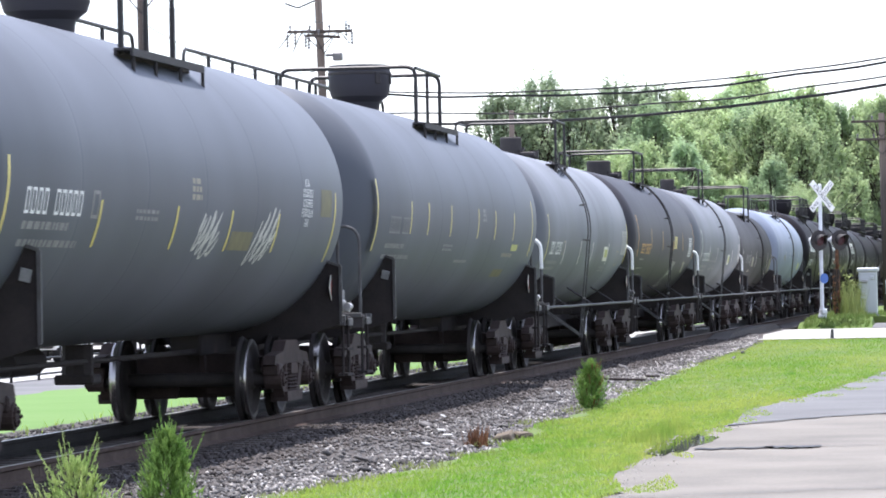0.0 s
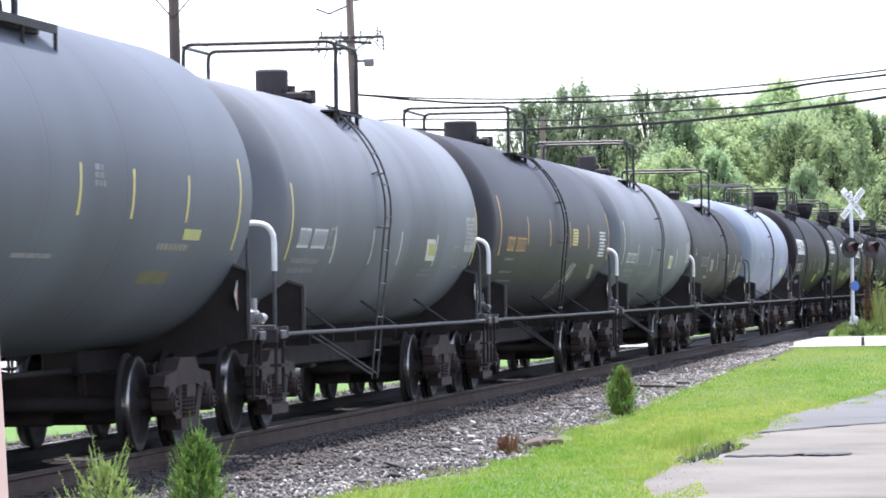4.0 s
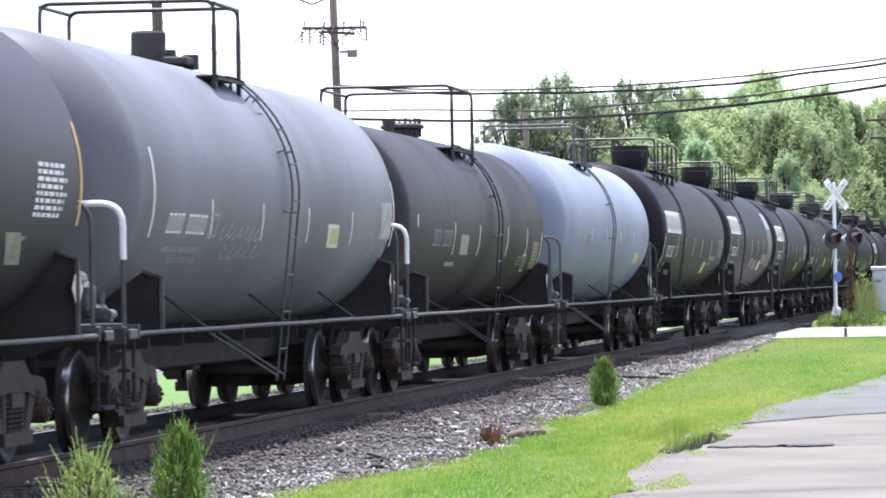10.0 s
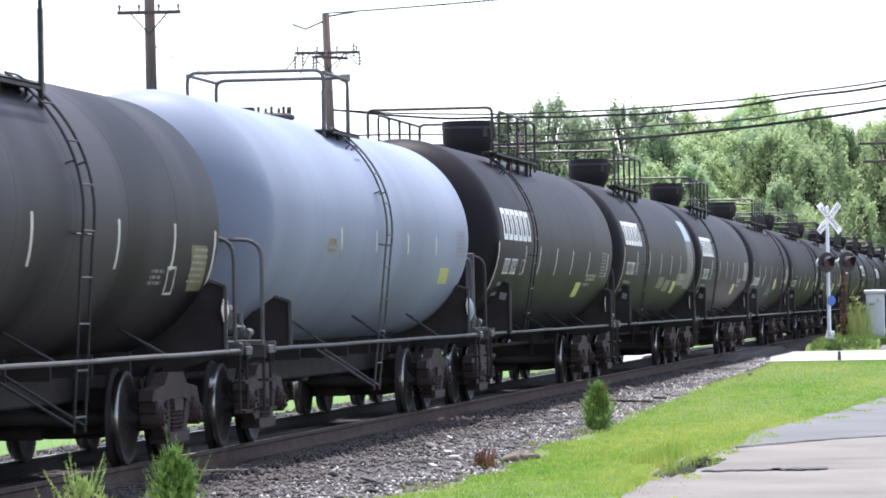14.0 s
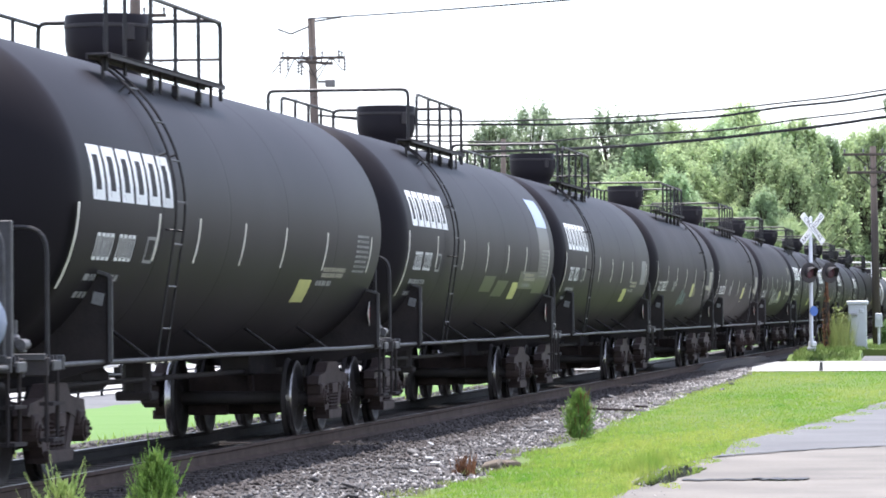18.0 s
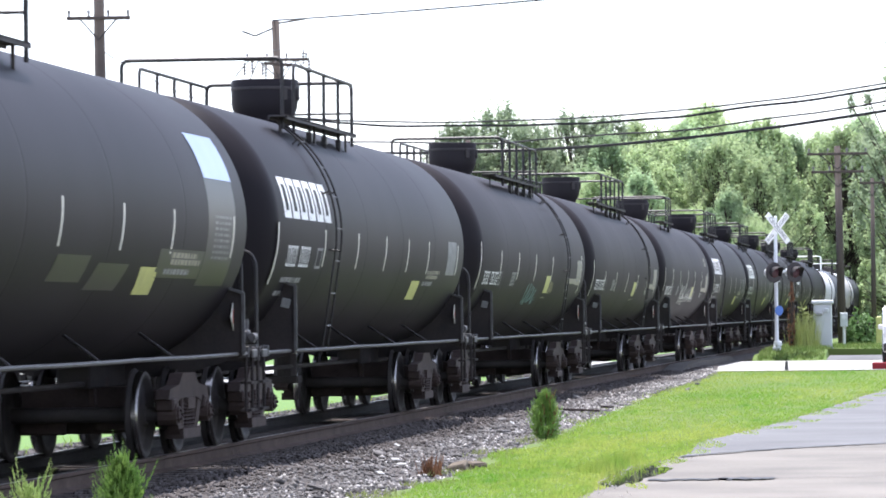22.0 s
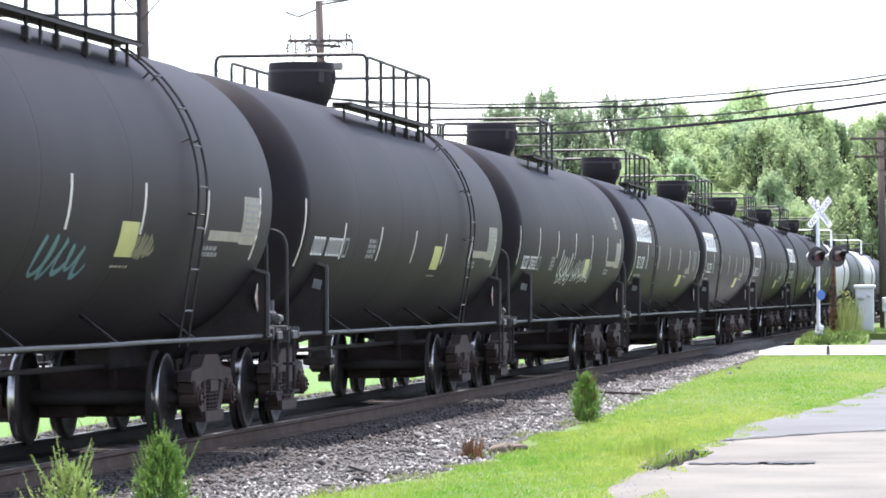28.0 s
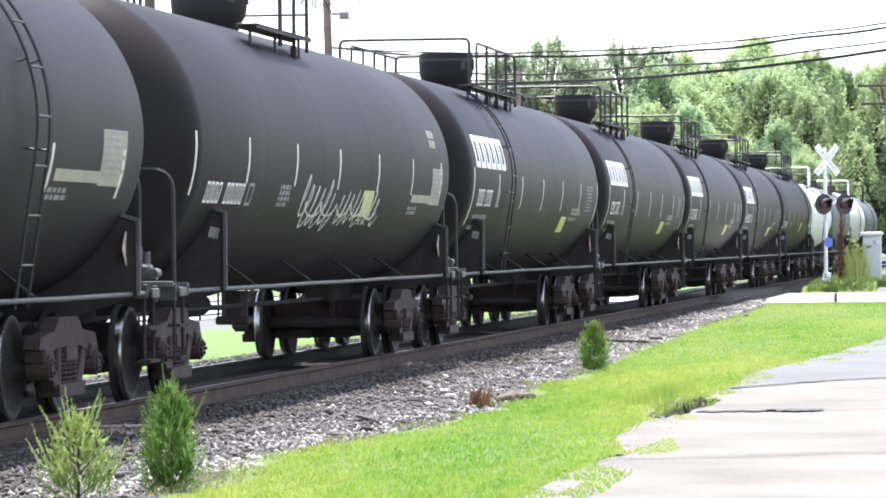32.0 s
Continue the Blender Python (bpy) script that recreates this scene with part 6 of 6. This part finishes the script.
def cedar(label, x, y, h, w, n, seed, material, spiky=0.0, brown=None, sprays=120):
    """A young cedar: upright sprays round a stem."""
    rs = np.random.RandomState(seed)
    t = thing("young_cedar", label, "shrub", (x, y, -0.26), "young cedars beside the track")
    bm = bmesh.new()
    rod(bm, (0, 0, -0.05), (0.01, 0, h * 0.85), 0.014, 7, 0.004)
    for k in range(16):
        z = h * (0.08 + 0.75 * k / 16)
        a = k * 2.4
        r = w / 2 * (1 - z / h) * 0.9
        part("branch", tube(bmesh.new(), [(0, 0, z), (r * math.cos(a), r * math.sin(a), z + r * 0.8)], 0.005, 5), M_BARK, t)
    part("stem", bm, M_BARK, t)
    f = rs.uniform(0, 1, n)
    prof = np.where(f < 0.35, 0.62 + f * 1.1, 1.0 - (np.maximum(f - 0.35, 0) / 0.65) ** 1.25) + 0.05
    a = rs.uniform(0, math.tau, n)
    lump = 1 + 0.34 * np.sin(a * 2 + f * 7 + seed) + 0.34 * np.sin(a * 5 - f * 17) + 0.22 * np.sin(a * 9 + f * 33)
    r = w / 2 * prof * lump * np.sqrt(rs.uniform(0.12, 1.0, n))
    p0 = np.stack([r * np.cos(a), r * np.sin(a), 0.03 + f * h * 0.92], 1)
    d = np.stack([np.cos(a) * 0.45, np.sin(a) * 0.45, np.full(n, 0.9)], 1) + rs.normal(size=(n, 3)) * 0.28
    d /= np.linalg.norm(d, axis=1, keepdims=True)
    ln = rs.uniform(0.022, 0.055, n) * (1 + min(spiky, 0.5) * (rs.uniform(0, 1, n) > 0.9) * 1.6)
    side = np.cross(d, rs.normal(size=(n, 3)))
    side /= np.linalg.norm(side, axis=1, keepdims=True)
    wd = 0.007
    tip = p0 + d * ln[:, None]
    mid = p0 + d * ln[:, None] * 0.5
    v = np.stack([p0, mid + side * wd, tip, mid - side * wd], 1).reshape(-1, 3)
    faces = np.arange(n * 4).reshape(n, 4)
    part("foliage", raw("foliage", v.tolist(), faces.tolist(), material), None, t)
    # feathery sprays that sweep up and out
    shoots = {}
    for k in range(int(sprays)):
        f, a = rs.uniform(0.02, 0.9), rs.uniform(0, math.tau)
        wide = 0.7 + f if f < 0.3 else 1.0 - ((f - 0.3) / 0.7) ** 1.3
        r = w / 2 * (wide + 0.06) * rs.uniform(0.25, 0.8)
        b = np.array((r * math.cos(a), r * math.sin(a), 0.03 + f * h * 0.86))
        g = np.array((math.cos(a) * 0.42, math.sin(a) * 0.42, 0.9)) + rs.normal(size=3) * 0.16
        ln = h * rs.uniform(0.12, 0.22) * (1 + spiky * rs.uniform(0, 1) ** 3)
        j = 130
        s = rs.uniform(0, 1, j) ** 0.8
        c = b + g * (s * ln)[:, None] + rs.normal(size=(j, 3)) * 0.004
        c[:, 2] += ln * 0.25 * s * s
        out = rs.normal(size=(j, 3)) * 0.26 + g
        out /= np.linalg.norm(out, axis=1, keepdims=True)
        q = np.cross(out, rs.normal(size=(j, 3)))
        q /= np.linalg.norm(q, axis=1, keepdims=True)
        z = (0.034 * (1.15 - s))[:, None]
        vv = np.stack([c, c + out * z * 0.5 + q * 0.003, c + out * z, c + out * z * 0.5 - q * 0.003], 1).reshape(-1, 3)
        shoots.setdefault(brown if brown and k % 4 == 0 else material, []).append(vv)
    for m, vs in shoots.items():
        vs = np.concatenate(vs)
        tagged(part("foliage_shoot", raw("foliage_shoot", vs.tolist(), np.arange(len(vs)).reshape(-1, 4).tolist(), m), None, t), kind="stuff")
    return t


cedar("young green cedar in the grass edge", -5.94, 28.8, 0.78, 0.4, 2600, 1, M_CEDAR, 0.7, None, 150)
cedar("pale straggly young cedar beside the ballast", -6.36, 27.7, 0.62, 0.56, 700, 2, M_CEDARP, 2.0, None, 120)
cedar("small oval cedar at the edge of the ballast", -5.69, 55.6, 0.7, 0.4, 3500, 3, M_CEDAR, 0.4, M_RUSTLEAF, 130)


def blades(name, label, xs, ys, zs, hs, material, wid=0.006, lean=0.35, parent=None):
    """Grass: one bent blade a point."""
    n = len(xs)
    a = NP.uniform(0, math.tau, n)
    b = NP.uniform(0, math.tau, n)
    p = np.stack([xs, ys, zs], 1)
    side = np.stack([np.cos(a), np.sin(a), 0 * a], 1) * (wid * NP.uniform(0.7, 1.5, n))[:, None]
    tip = p + np.stack([np.cos(b) * lean * hs, np.sin(b) * lean * hs, hs], 1)
    v = np.stack([p - side, p + side, tip], 1).reshape(-1, 3)
    me = bpy.data.meshes.new(name)
    me.vertices.add(n * 3)
    me.vertices.foreach_set("co", v.astype(np.float32).ravel())
    me.loops.add(n * 3)
    me.loops.foreach_set("vertex_index", np.arange(n * 3, dtype=np.int32))
    me.polygons.add(n)
    me.polygons.foreach_set("loop_start", np.arange(0, n * 3, 3, dtype=np.int32))
    me.update(calc_edges=True)
    me.materials.append(material)
    ob = new(name, me)
    return tagged(ob, label, "grass", kind="stuff")


def scatter(n, y0, y1, left, right, power=1.0):
    ys = y0 + (y1 - y0) * NP.uniform(0, 1, n) ** power
    f = NP.uniform(0, 1, n)
    l, r = np.array([left(y) for y in ys]), np.array([right(y) for y in ys])
    return l + (r - l) * f, ys


gx, gy = scatter(120000, 22, 116.5, lambda y: XL(y) - 0.12, lambda y: XR(y) + 0.12, 1.9)
clump = np.array([noise.noise((x * 1.7, y * 0.8, 2.0)) for x, y in zip(gx, gy)])
ragged = np.array([noise.noise((x * 1.1, y * 0.35, 6.0)) for x, y in zip(gx, gy)])
keep = (clump > -0.7) & (((gx + 3.58) / 0.22) ** 2 + ((gy - 43.9) / 2.8) ** 2 > 1) & (gx - np.array([XL(y) for y in gy]) > 0.1 + 0.4 * ragged)
gx, gy, clump = gx[keep], gy[keep], clump[keep]
blades("grass", "bright green uneven grass beside the drive", gx, gy, np.full(len(gx), -0.238), NP.uniform(0.018, 0.045, len(gx)) * (1 + 0.9 * np.clip(clump, 0, 1)), M_BLADE, 0.007, 0.6)
ex, ey = scatter(26000, 22, 116, lambda y: XR(y) - 0.1, lambda y: XR(y) + 0.6, 1.9)
keep = np.array([noise.noise((x * 2.2, y * 0.5, 9.0)) for x, y in zip(ex, ey)]) > -0.2 + 0.8 * (ex - np.array([XR(y) for y in ey]))
keep &= (((ex + 3.58) / 0.22) ** 2 + ((ey - 43.7) / 2.7) ** 2 > 1) | (NP.uniform(0, 1, len(ex)) < 0.06)
ex, ey = ex[keep], ey[keep]
blades("edge_grass", "thin grass creeping over the edge of the drive", ex, ey, np.full(len(ex), -0.252), NP.uniform(0.012, 0.035, len(ex)), M_BLADE, 0.007, 0.7)
tx = NP.normal(-3.98, 0.12, 1100)
ty = NP.uniform(43.8, 48.5, 1100)
blades("tall_grass", "taller grass growing round the puddle", tx, ty, np.full(1100, -0.24), NP.uniform(0.05, 0.15, 1100), M_BLADE, 0.007, 0.25)
fx, fy = scatter(9000, 24, 112, lambda y: XL(y) - 0.35, lambda y: XL(y) + 0.3, 1.8)
keep = np.array([noise.noise((x * 1.6, y * 0.5, 4.0)) for x, y in zip(fx, fy)]) > 0.05
fx, fy = fx[keep], fy[keep]
blades("dry_grass", "thin dry grass where the verge meets the ballast", fx, fy, np.full(len(fx), -0.245), NP.uniform(0.02, 0.07, len(fx)), M_REED, 0.008, 0.6)
mx, my = scatter(9000, 138.5, 154, lambda y: -7.1, lambda y: -4.9 if y < 141 else -0.8)
blades("rough_grass", "rough green grass on the signal verge", mx, my, np.array([verge_z(x, y) - 0.01 for x, y in zip(mx, my)]), NP.uniform(0.06, 0.2, 9000), M_ROUGH, 0.02)
rx, ry = NP.normal(-5.72, 0.22, 700), NP.normal(143, 0.5, 700)
blades("tall_reeds", "tall pale dry grass beside the cabinet", rx, ry, np.full(700, 0.15), NP.uniform(0.4, 1.35, 700), M_REED, 0.012, 0.22)
rx, ry = NP.normal(-5.76, 0.05, 90), NP.normal(44.2, 0.06, 90)
blades("red_weed", "small reddish dry weed on the ballast edge", rx, ry, np.full(90, -0.26), NP.uniform(0.08, 0.27, 90), M_RUSTLEAF, 0.012, 0.3)
wx, wy = scatter(1600, 26, 110, lambda y: -12.6, lambda y: -11.2)
blades("trackside_weeds", "low weeds along the far edge of the ballast", wx, wy, np.full(1600, -0.32), NP.uniform(0.05, 0.2, 1600), M_BLADE, 0.014, 0.5)


def shrub(label, x, y, z, r, h, n, seed, material, size):
    rs = np.random.RandomState(seed)
    t = thing("shrub", label, "shrub", (x, y, z))
    d = rs.normal(size=(n, 3))
    d /= np.linalg.norm(d, axis=1, keepdims=True)
    d[:, 2] = np.abs(d[:, 2])
    lump = 1 + 0.25 * np.sin(d[:, 0] * 7) * np.cos(d[:, 1] * 6 + d[:, 2] * 4)
    p = d * np.array((r, r, h)) * (lump * rs.uniform(0.6, 1.05, n))[:, None]
    part("shrub_leaves", leaf_mesh("shrub_leaves", p, d + rs.normal(size=(n, 3)) * 0.5, rs.uniform(0.6, 1.3, n) * size, material), None, t)
    bm = bmesh.new()
    for k in range(7):
        a = k * 0.9
        tube(bm, [(0, 0, -0.1), (r * 0.3 * math.cos(a), r * 0.3 * math.sin(a), h * 0.4), (r * 0.7 * math.cos(a), r * 0.7 * math.sin(a), h * 0.75)], 0.03, 5)
    part("stem", bm, M_BARK, t)
    return t


shrub("rounded green shrub beside the utility pole", -4.05, 153, 0.1, 0.75, 1.15, 1800, 3, M_SHRUB, 0.11)
shrub("pale green weeds grown up beside the cabinet", -5.75, 143.4, 0.1, 0.42, 1.35, 1300, 8, M_REED, 0.09)
shrub("reddish dry vine behind the signal mast", -6.12, 142.2, 0.1, 0.13, 2.2, 260, 9, M_RUSTLEAF, 0.09)
snag = thing("dead_trunk", "thin reddish brown dead trunk behind the signal mast", "dead tree", (-6.1, 142.3, 0.1))
part("trunk", rod(rod(bmesh.new(), (0, 0, -0.1), (0.03, 0, 1.3), 0.08, 8, 0.065), (0.03, 0, 1.29), (0.0, 0, 2.45), 0.066, 8, 0.05), M_RUSTLEAF, snag)
part("broken_top", rod(bmesh.new(), (-0.02, 0, 2.4), (0.16, 0, 2.5), 0.06, 8, 0.02), M_DIRT, snag, "pale broken top")
shrub("low green shrub beyond the crossing", -2.9, 165, 0.1, 1.0, 1.3, 1200, 4, M_SHRUB, 0.13)
shrub("leafy bush behind the track", -13.6, 262, -0.3, 2.5, 4.0, 1500, 5, M_LEAF, 0.3)

# ---------------------------------------------------------------- stones, ties, small things


def stones(name, label, xs, ys, zs, rr, material):
    n = len(xs)
    base = np.array([(1, 0, 0), (-1, 0, 0), (0, 1, 0), (0, -1, 0), (0, 0, 1), (0, 0, -1)], float)
    tri = np.array([(0, 2, 4), (2, 1, 4), (1, 3, 4), (3, 0, 4), (2, 0, 5), (1, 2, 5), (3, 1, 5), (0, 3, 5)])
    jit = NP.uniform(0.55, 1.25, size=(n, 6, 1))
    skew = NP.normal(size=(n, 6, 3)) * 0.28
    p = (base[None] * jit + skew) * rr[:, None, None] * np.array((1, 1, 0.75)) + np.stack([xs, ys, zs], 1)[:, None]
    f = (tri[None] + np.arange(n)[:, None, None] * 6).reshape(-1, 3)
    me = bpy.data.meshes.new(name)
    me.vertices.add(n * 6)
    me.vertices.foreach_set("co", p.astype(np.float32).ravel())
    me.loops.add(len(f) * 3)
    me.loops.foreach_set("vertex_index", f.astype(np.int32).ravel())
    me.polygons.add(len(f))
    me.polygons.foreach_set("loop_start", np.arange(0, len(f) * 3, 3, dtype=np.int32))
    me.update(calc_edges=True)
    me.materials.append(material)
    ob = new(name, me)
    return tagged(ob, label, "gravel", kind="stuff")


sx, sy = scatter(30000, 22, 125, lambda y: -8.45, lambda y: XL(y) + 0.15, 1.9)
sz = np.array([bed(x, y) for x, y in zip(sx, sy)])
sr = NP.uniform(0.016, 0.042, len(sx)) * (1 + 0.3 * (sy > 60))
# stones towards the rail take the darker colour, with a ragged border
near_rail = NP.uniform(-0.35, 0.35, len(sx)) + 0.5 * np.array([noise.noise((x, y * 0.2, 3.0)) for x, y in zip(sx, sy)]) > sx + 7.15 + 0.006 * np.maximum(0, sy - 60)
stones("oily_stones", "dark crushed stones next to the rail", sx[near_rail], sy[near_rail], sz[near_rail] + 0.005, sr[near_rail], M_DARKSTONE)
stones("ballast_stones", "loose grey crushed stones beside the rail", sx[~near_rail], sy[~near_rail], sz[~near_rail] + 0.005, sr[~near_rail], M_STONE)
pale = np.array([noise.noise((x * 1.3, y * 0.35, 7.0)) for x, y in zip(sx, sy)]) > -0.1
pale &= ~near_rail
pale &= NP.uniform(0, 1, len(sx)) < np.clip(0.15 + 0.5 * (sx - np.array([XL(y) for y in sy]) + 0.9), 0.12, 0.75)
stones("pale_stones", "pale broken stones among the ballast", sx[pale] + 0.05, sy[pale] + 0.05, sz[pale] + 0.012, NP.uniform(0.012, 0.034, pale.sum()), M_PALESTONE)
gx, gy = scatter(5000, 24, 100, lambda y: XR(y) - 0.1, lambda y: XR(y) + 0.75, 1.9)
keep = NP.uniform(0, 1, len(gx)) < np.exp(-((gx - np.array([XR(y) for y in gy])) / 0.32) ** 2)
gx, gy = gx[keep], gy[keep]
stones("shoulder_gravel", "loose gravel crumbs along the edge of the drive", gx, gy, np.full(len(gx), -0.248), NP.uniform(0.004, 0.011, len(gx)), M_PALESTONE)
sx, sy = scatter(6000, 30, 125, lambda y: -12.2, lambda y: -10.3, 1.6)
sz = np.array([bed(x, y) for x, y in zip(sx, sy)])
stones("far_ballast_stones", "loose grey crushed stones beyond the far rail", sx, sy, sz + 0.005, NP.uniform(0.02, 0.045, len(sx)), M_STONE)

tie = mesh_of("tie", box(bmesh.new(), (0, 0, 0), (2.6, 0.23, 0.18), bevel=0.012), M_TIE)
for k in range(200):
    o = new("tie", tie)
    o.parent = ballast
    o.location = (TRACK_X + rng.uniform(-0.04, 0.04), 18 + k * 0.56, -0.262)

for k, (x, y, w, h) in enumerate(((-5.62, 45.4, 0.2, 0.1), (-5.46, 45.9, 0.16, 0.08), (-5.7, 46.1, 0.12, 0.06))):
    bm = box(bmesh.new(), (0, 0, 0), (w, w * 1.4, h), None, 0.02)
    for v in bm.verts:
        v.co += Vector(noise.noise_vector(v.co * 9 + Vector((k, 0, 0)))) * 0.03
    o = new("broken_block", mesh_of("broken_block", bm, M_DIRT))
    o.location, o.rotation_euler = (x, y, -0.22), (0.1, -0.1, 0.5 * k)
    tagged(o, "broken brownish block half sunk in the grass edge", "block", "broken blocks")
for k in range(26):
    x, y = rng.uniform(-7.9, -6.0), 30 + 75 * rng.random() ** 1.5
    o = new("stone", mesh_of("stone", box(bmesh.new(), (0, 0, 0), (rng.uniform(0.06, 0.16), rng.uniform(0.06, 0.2), rng.uniform(0.03, 0.07)), None, 0.015), M_STONE))
    o.location, o.rotation_euler = (x, y, bed(x, y) + 0.03), (rng.uniform(-0.3, 0.3), rng.uniform(-0.3, 0.3), rng.uniform(0, 3))
    tagged(o, "large loose pale stone on the ballast", "stone", "loose stones")
for k, (x, y) in enumerate(((-6.35, 46.2), (-6.6, 47.5), (-6.25, 43.8), (-7.2, 52.0), (-6.9, 62.5))):
    o = new("litter", mesh_of("litter", box(bmesh.new(), (0, 0, 0), (0.11 - 0.012 * k, 0.07, 0.012), Matrix.Rotation(0.5 * k, 4, "Z"), 0.003), M_DEBRIS))
    o.location, o.rotation_euler = (x, y, bed(x, y) + 0.045), (0.2, 0.15 * k, 0)
    tagged(o, "scrap of pale litter lying on the ballast", "litter", "litter scraps")


def flat_blob(name, label, category, x, y, rx, ry, z, material, seed):
    n = 72
    pts = []
    for k in range(n):
        a = k * math.tau / n
        f = 1 + 0.4 * noise.noise((math.cos(a) * 1.5, math.sin(a) * 1.5, seed)) + 0.35 * noise.noise((math.cos(a) * 5, math.sin(a) * 5, seed))
        pts.append((x + rx * f * math.cos(a), y + ry * f * math.sin(a), z))
    ob = new(name, raw(name, pts, [tuple(range(n))], material))
    return tagged(ob, label, category, kind="structure")


flat_blob("puddle", "dark shallow puddle at the edge of the drive", "puddle", -3.56, 43.9, 0.25, 3.0, -0.246, M_WET, 2.0)
flat_blob("puddle", "thin dark puddle in a crack of the asphalt", "puddle", -2.3, 42.55, 0.24, 0.3, -0.244, M_WET, 5.0)
for k, (x0, y0, x1, y1, w) in enumerate(((-3.3, 42.4, -2.5, 42.55, 0.08), (-2.6, 42.55, -2.03, 42.65, 0.12), (-3.42, 49.2, -2.45, 51.6, 0.07), (-2.45, 51.6, -1.33, 53.3, 0.04), (-1.33, 53.3, 1.6, 56.6, 0.04), (-3.3, 33.0, -1.0, 34.2, 0.012), (-2.05, 42.7, 1.0, 43.6, 0.012))):
    verts, faces = [], []
    for j in range(25):
        s = j / 24
        x, y = x0 + (x1 - x0) * s, y0 + (y1 - y0) * s + 0.25 * noise.noise((s * 6, k, 0.2))
        ww = w * (1 + 0.8 * noise.noise((s * 11, k, 3)))
        verts += [(x, y - ww * 2, -0.238), (x, y + ww * 2, -0.238)]
        if j:
            faces.append((2 * j - 2, 2 * j, 2 * j + 1, 2 * j - 1))
    ob = new("asphalt_crack", raw("asphalt_crack", verts, faces, M_TAR))
    tagged(ob, "dark crack across the asphalt drive", "crack", kind="structure")

for k, (x, y, ln, turn) in enumerate(((-6.63, 70.50, 0.7, 0.5), (-6.38, 73.00, 0.4, 1.2), (-6.8, 70.5, 0.5, 0.9))):
    o = new("scrap_bar", mesh_of("scrap_bar", box(bmesh.new(), (0, 0, 0), (ln, 0.07, 0.04), None, 0.008), M_TRUCK))
    o.location, o.rotation_euler = (x, y, bed(x, y) + 0.05), (0, 0.05, turn)
    tagged(o, "rusty steel scrap bar dropped on the ballast", "scrap bar", "scrap bars")

# iron fence beyond the lawn
fence = thing("iron_fence", "low black iron fence beside the side street", "fence", (-20.2, 0, -0.33))
for z in (0.12, 0.45, 0.8):
    part("fence_rail", tube(bmesh.new(), [(0, 20, z), (0, 116, z)], 0.022), M_IRON, fence)
post = mesh_of("fence_post", rod(bmesh.new(), (0, 0, 0), (0, 0, 0.85), 0.03, 8), M_IRON)
for k in range(41):
    o = part("fence_post", post, None, fence)
    o.location = (0, 20 + 2.4 * k, 0)


def motions():
    """The train rolls towards the camera; its wheels turn with it."""
    times = [0.5 * k for k in range(65)]
    for car in CARS:
        c = car.location.copy()
        walk(car, [(t, pose(c.x, c.y - run(t), 0)) for t in times])
    turns = [(k / 12.5, 1.0) for k in range(401)]
    spin = {}
    for ax, w in WHEELSETS:
        if w not in spin:
            walk(ax, [(t, pose(0, w, WHEEL) @ Matrix.Rotation(run(t) / WHEEL, 4, "X")) for t, _ in turns])
            spin[w] = ax
        else:
            ax.rotation_mode = "QUATERNION"
            data = ax.animation_data_create()
            data.action = spin[w].animation_data.action
            data.action_slot = spin[w].animation_data.action_slot


motions()
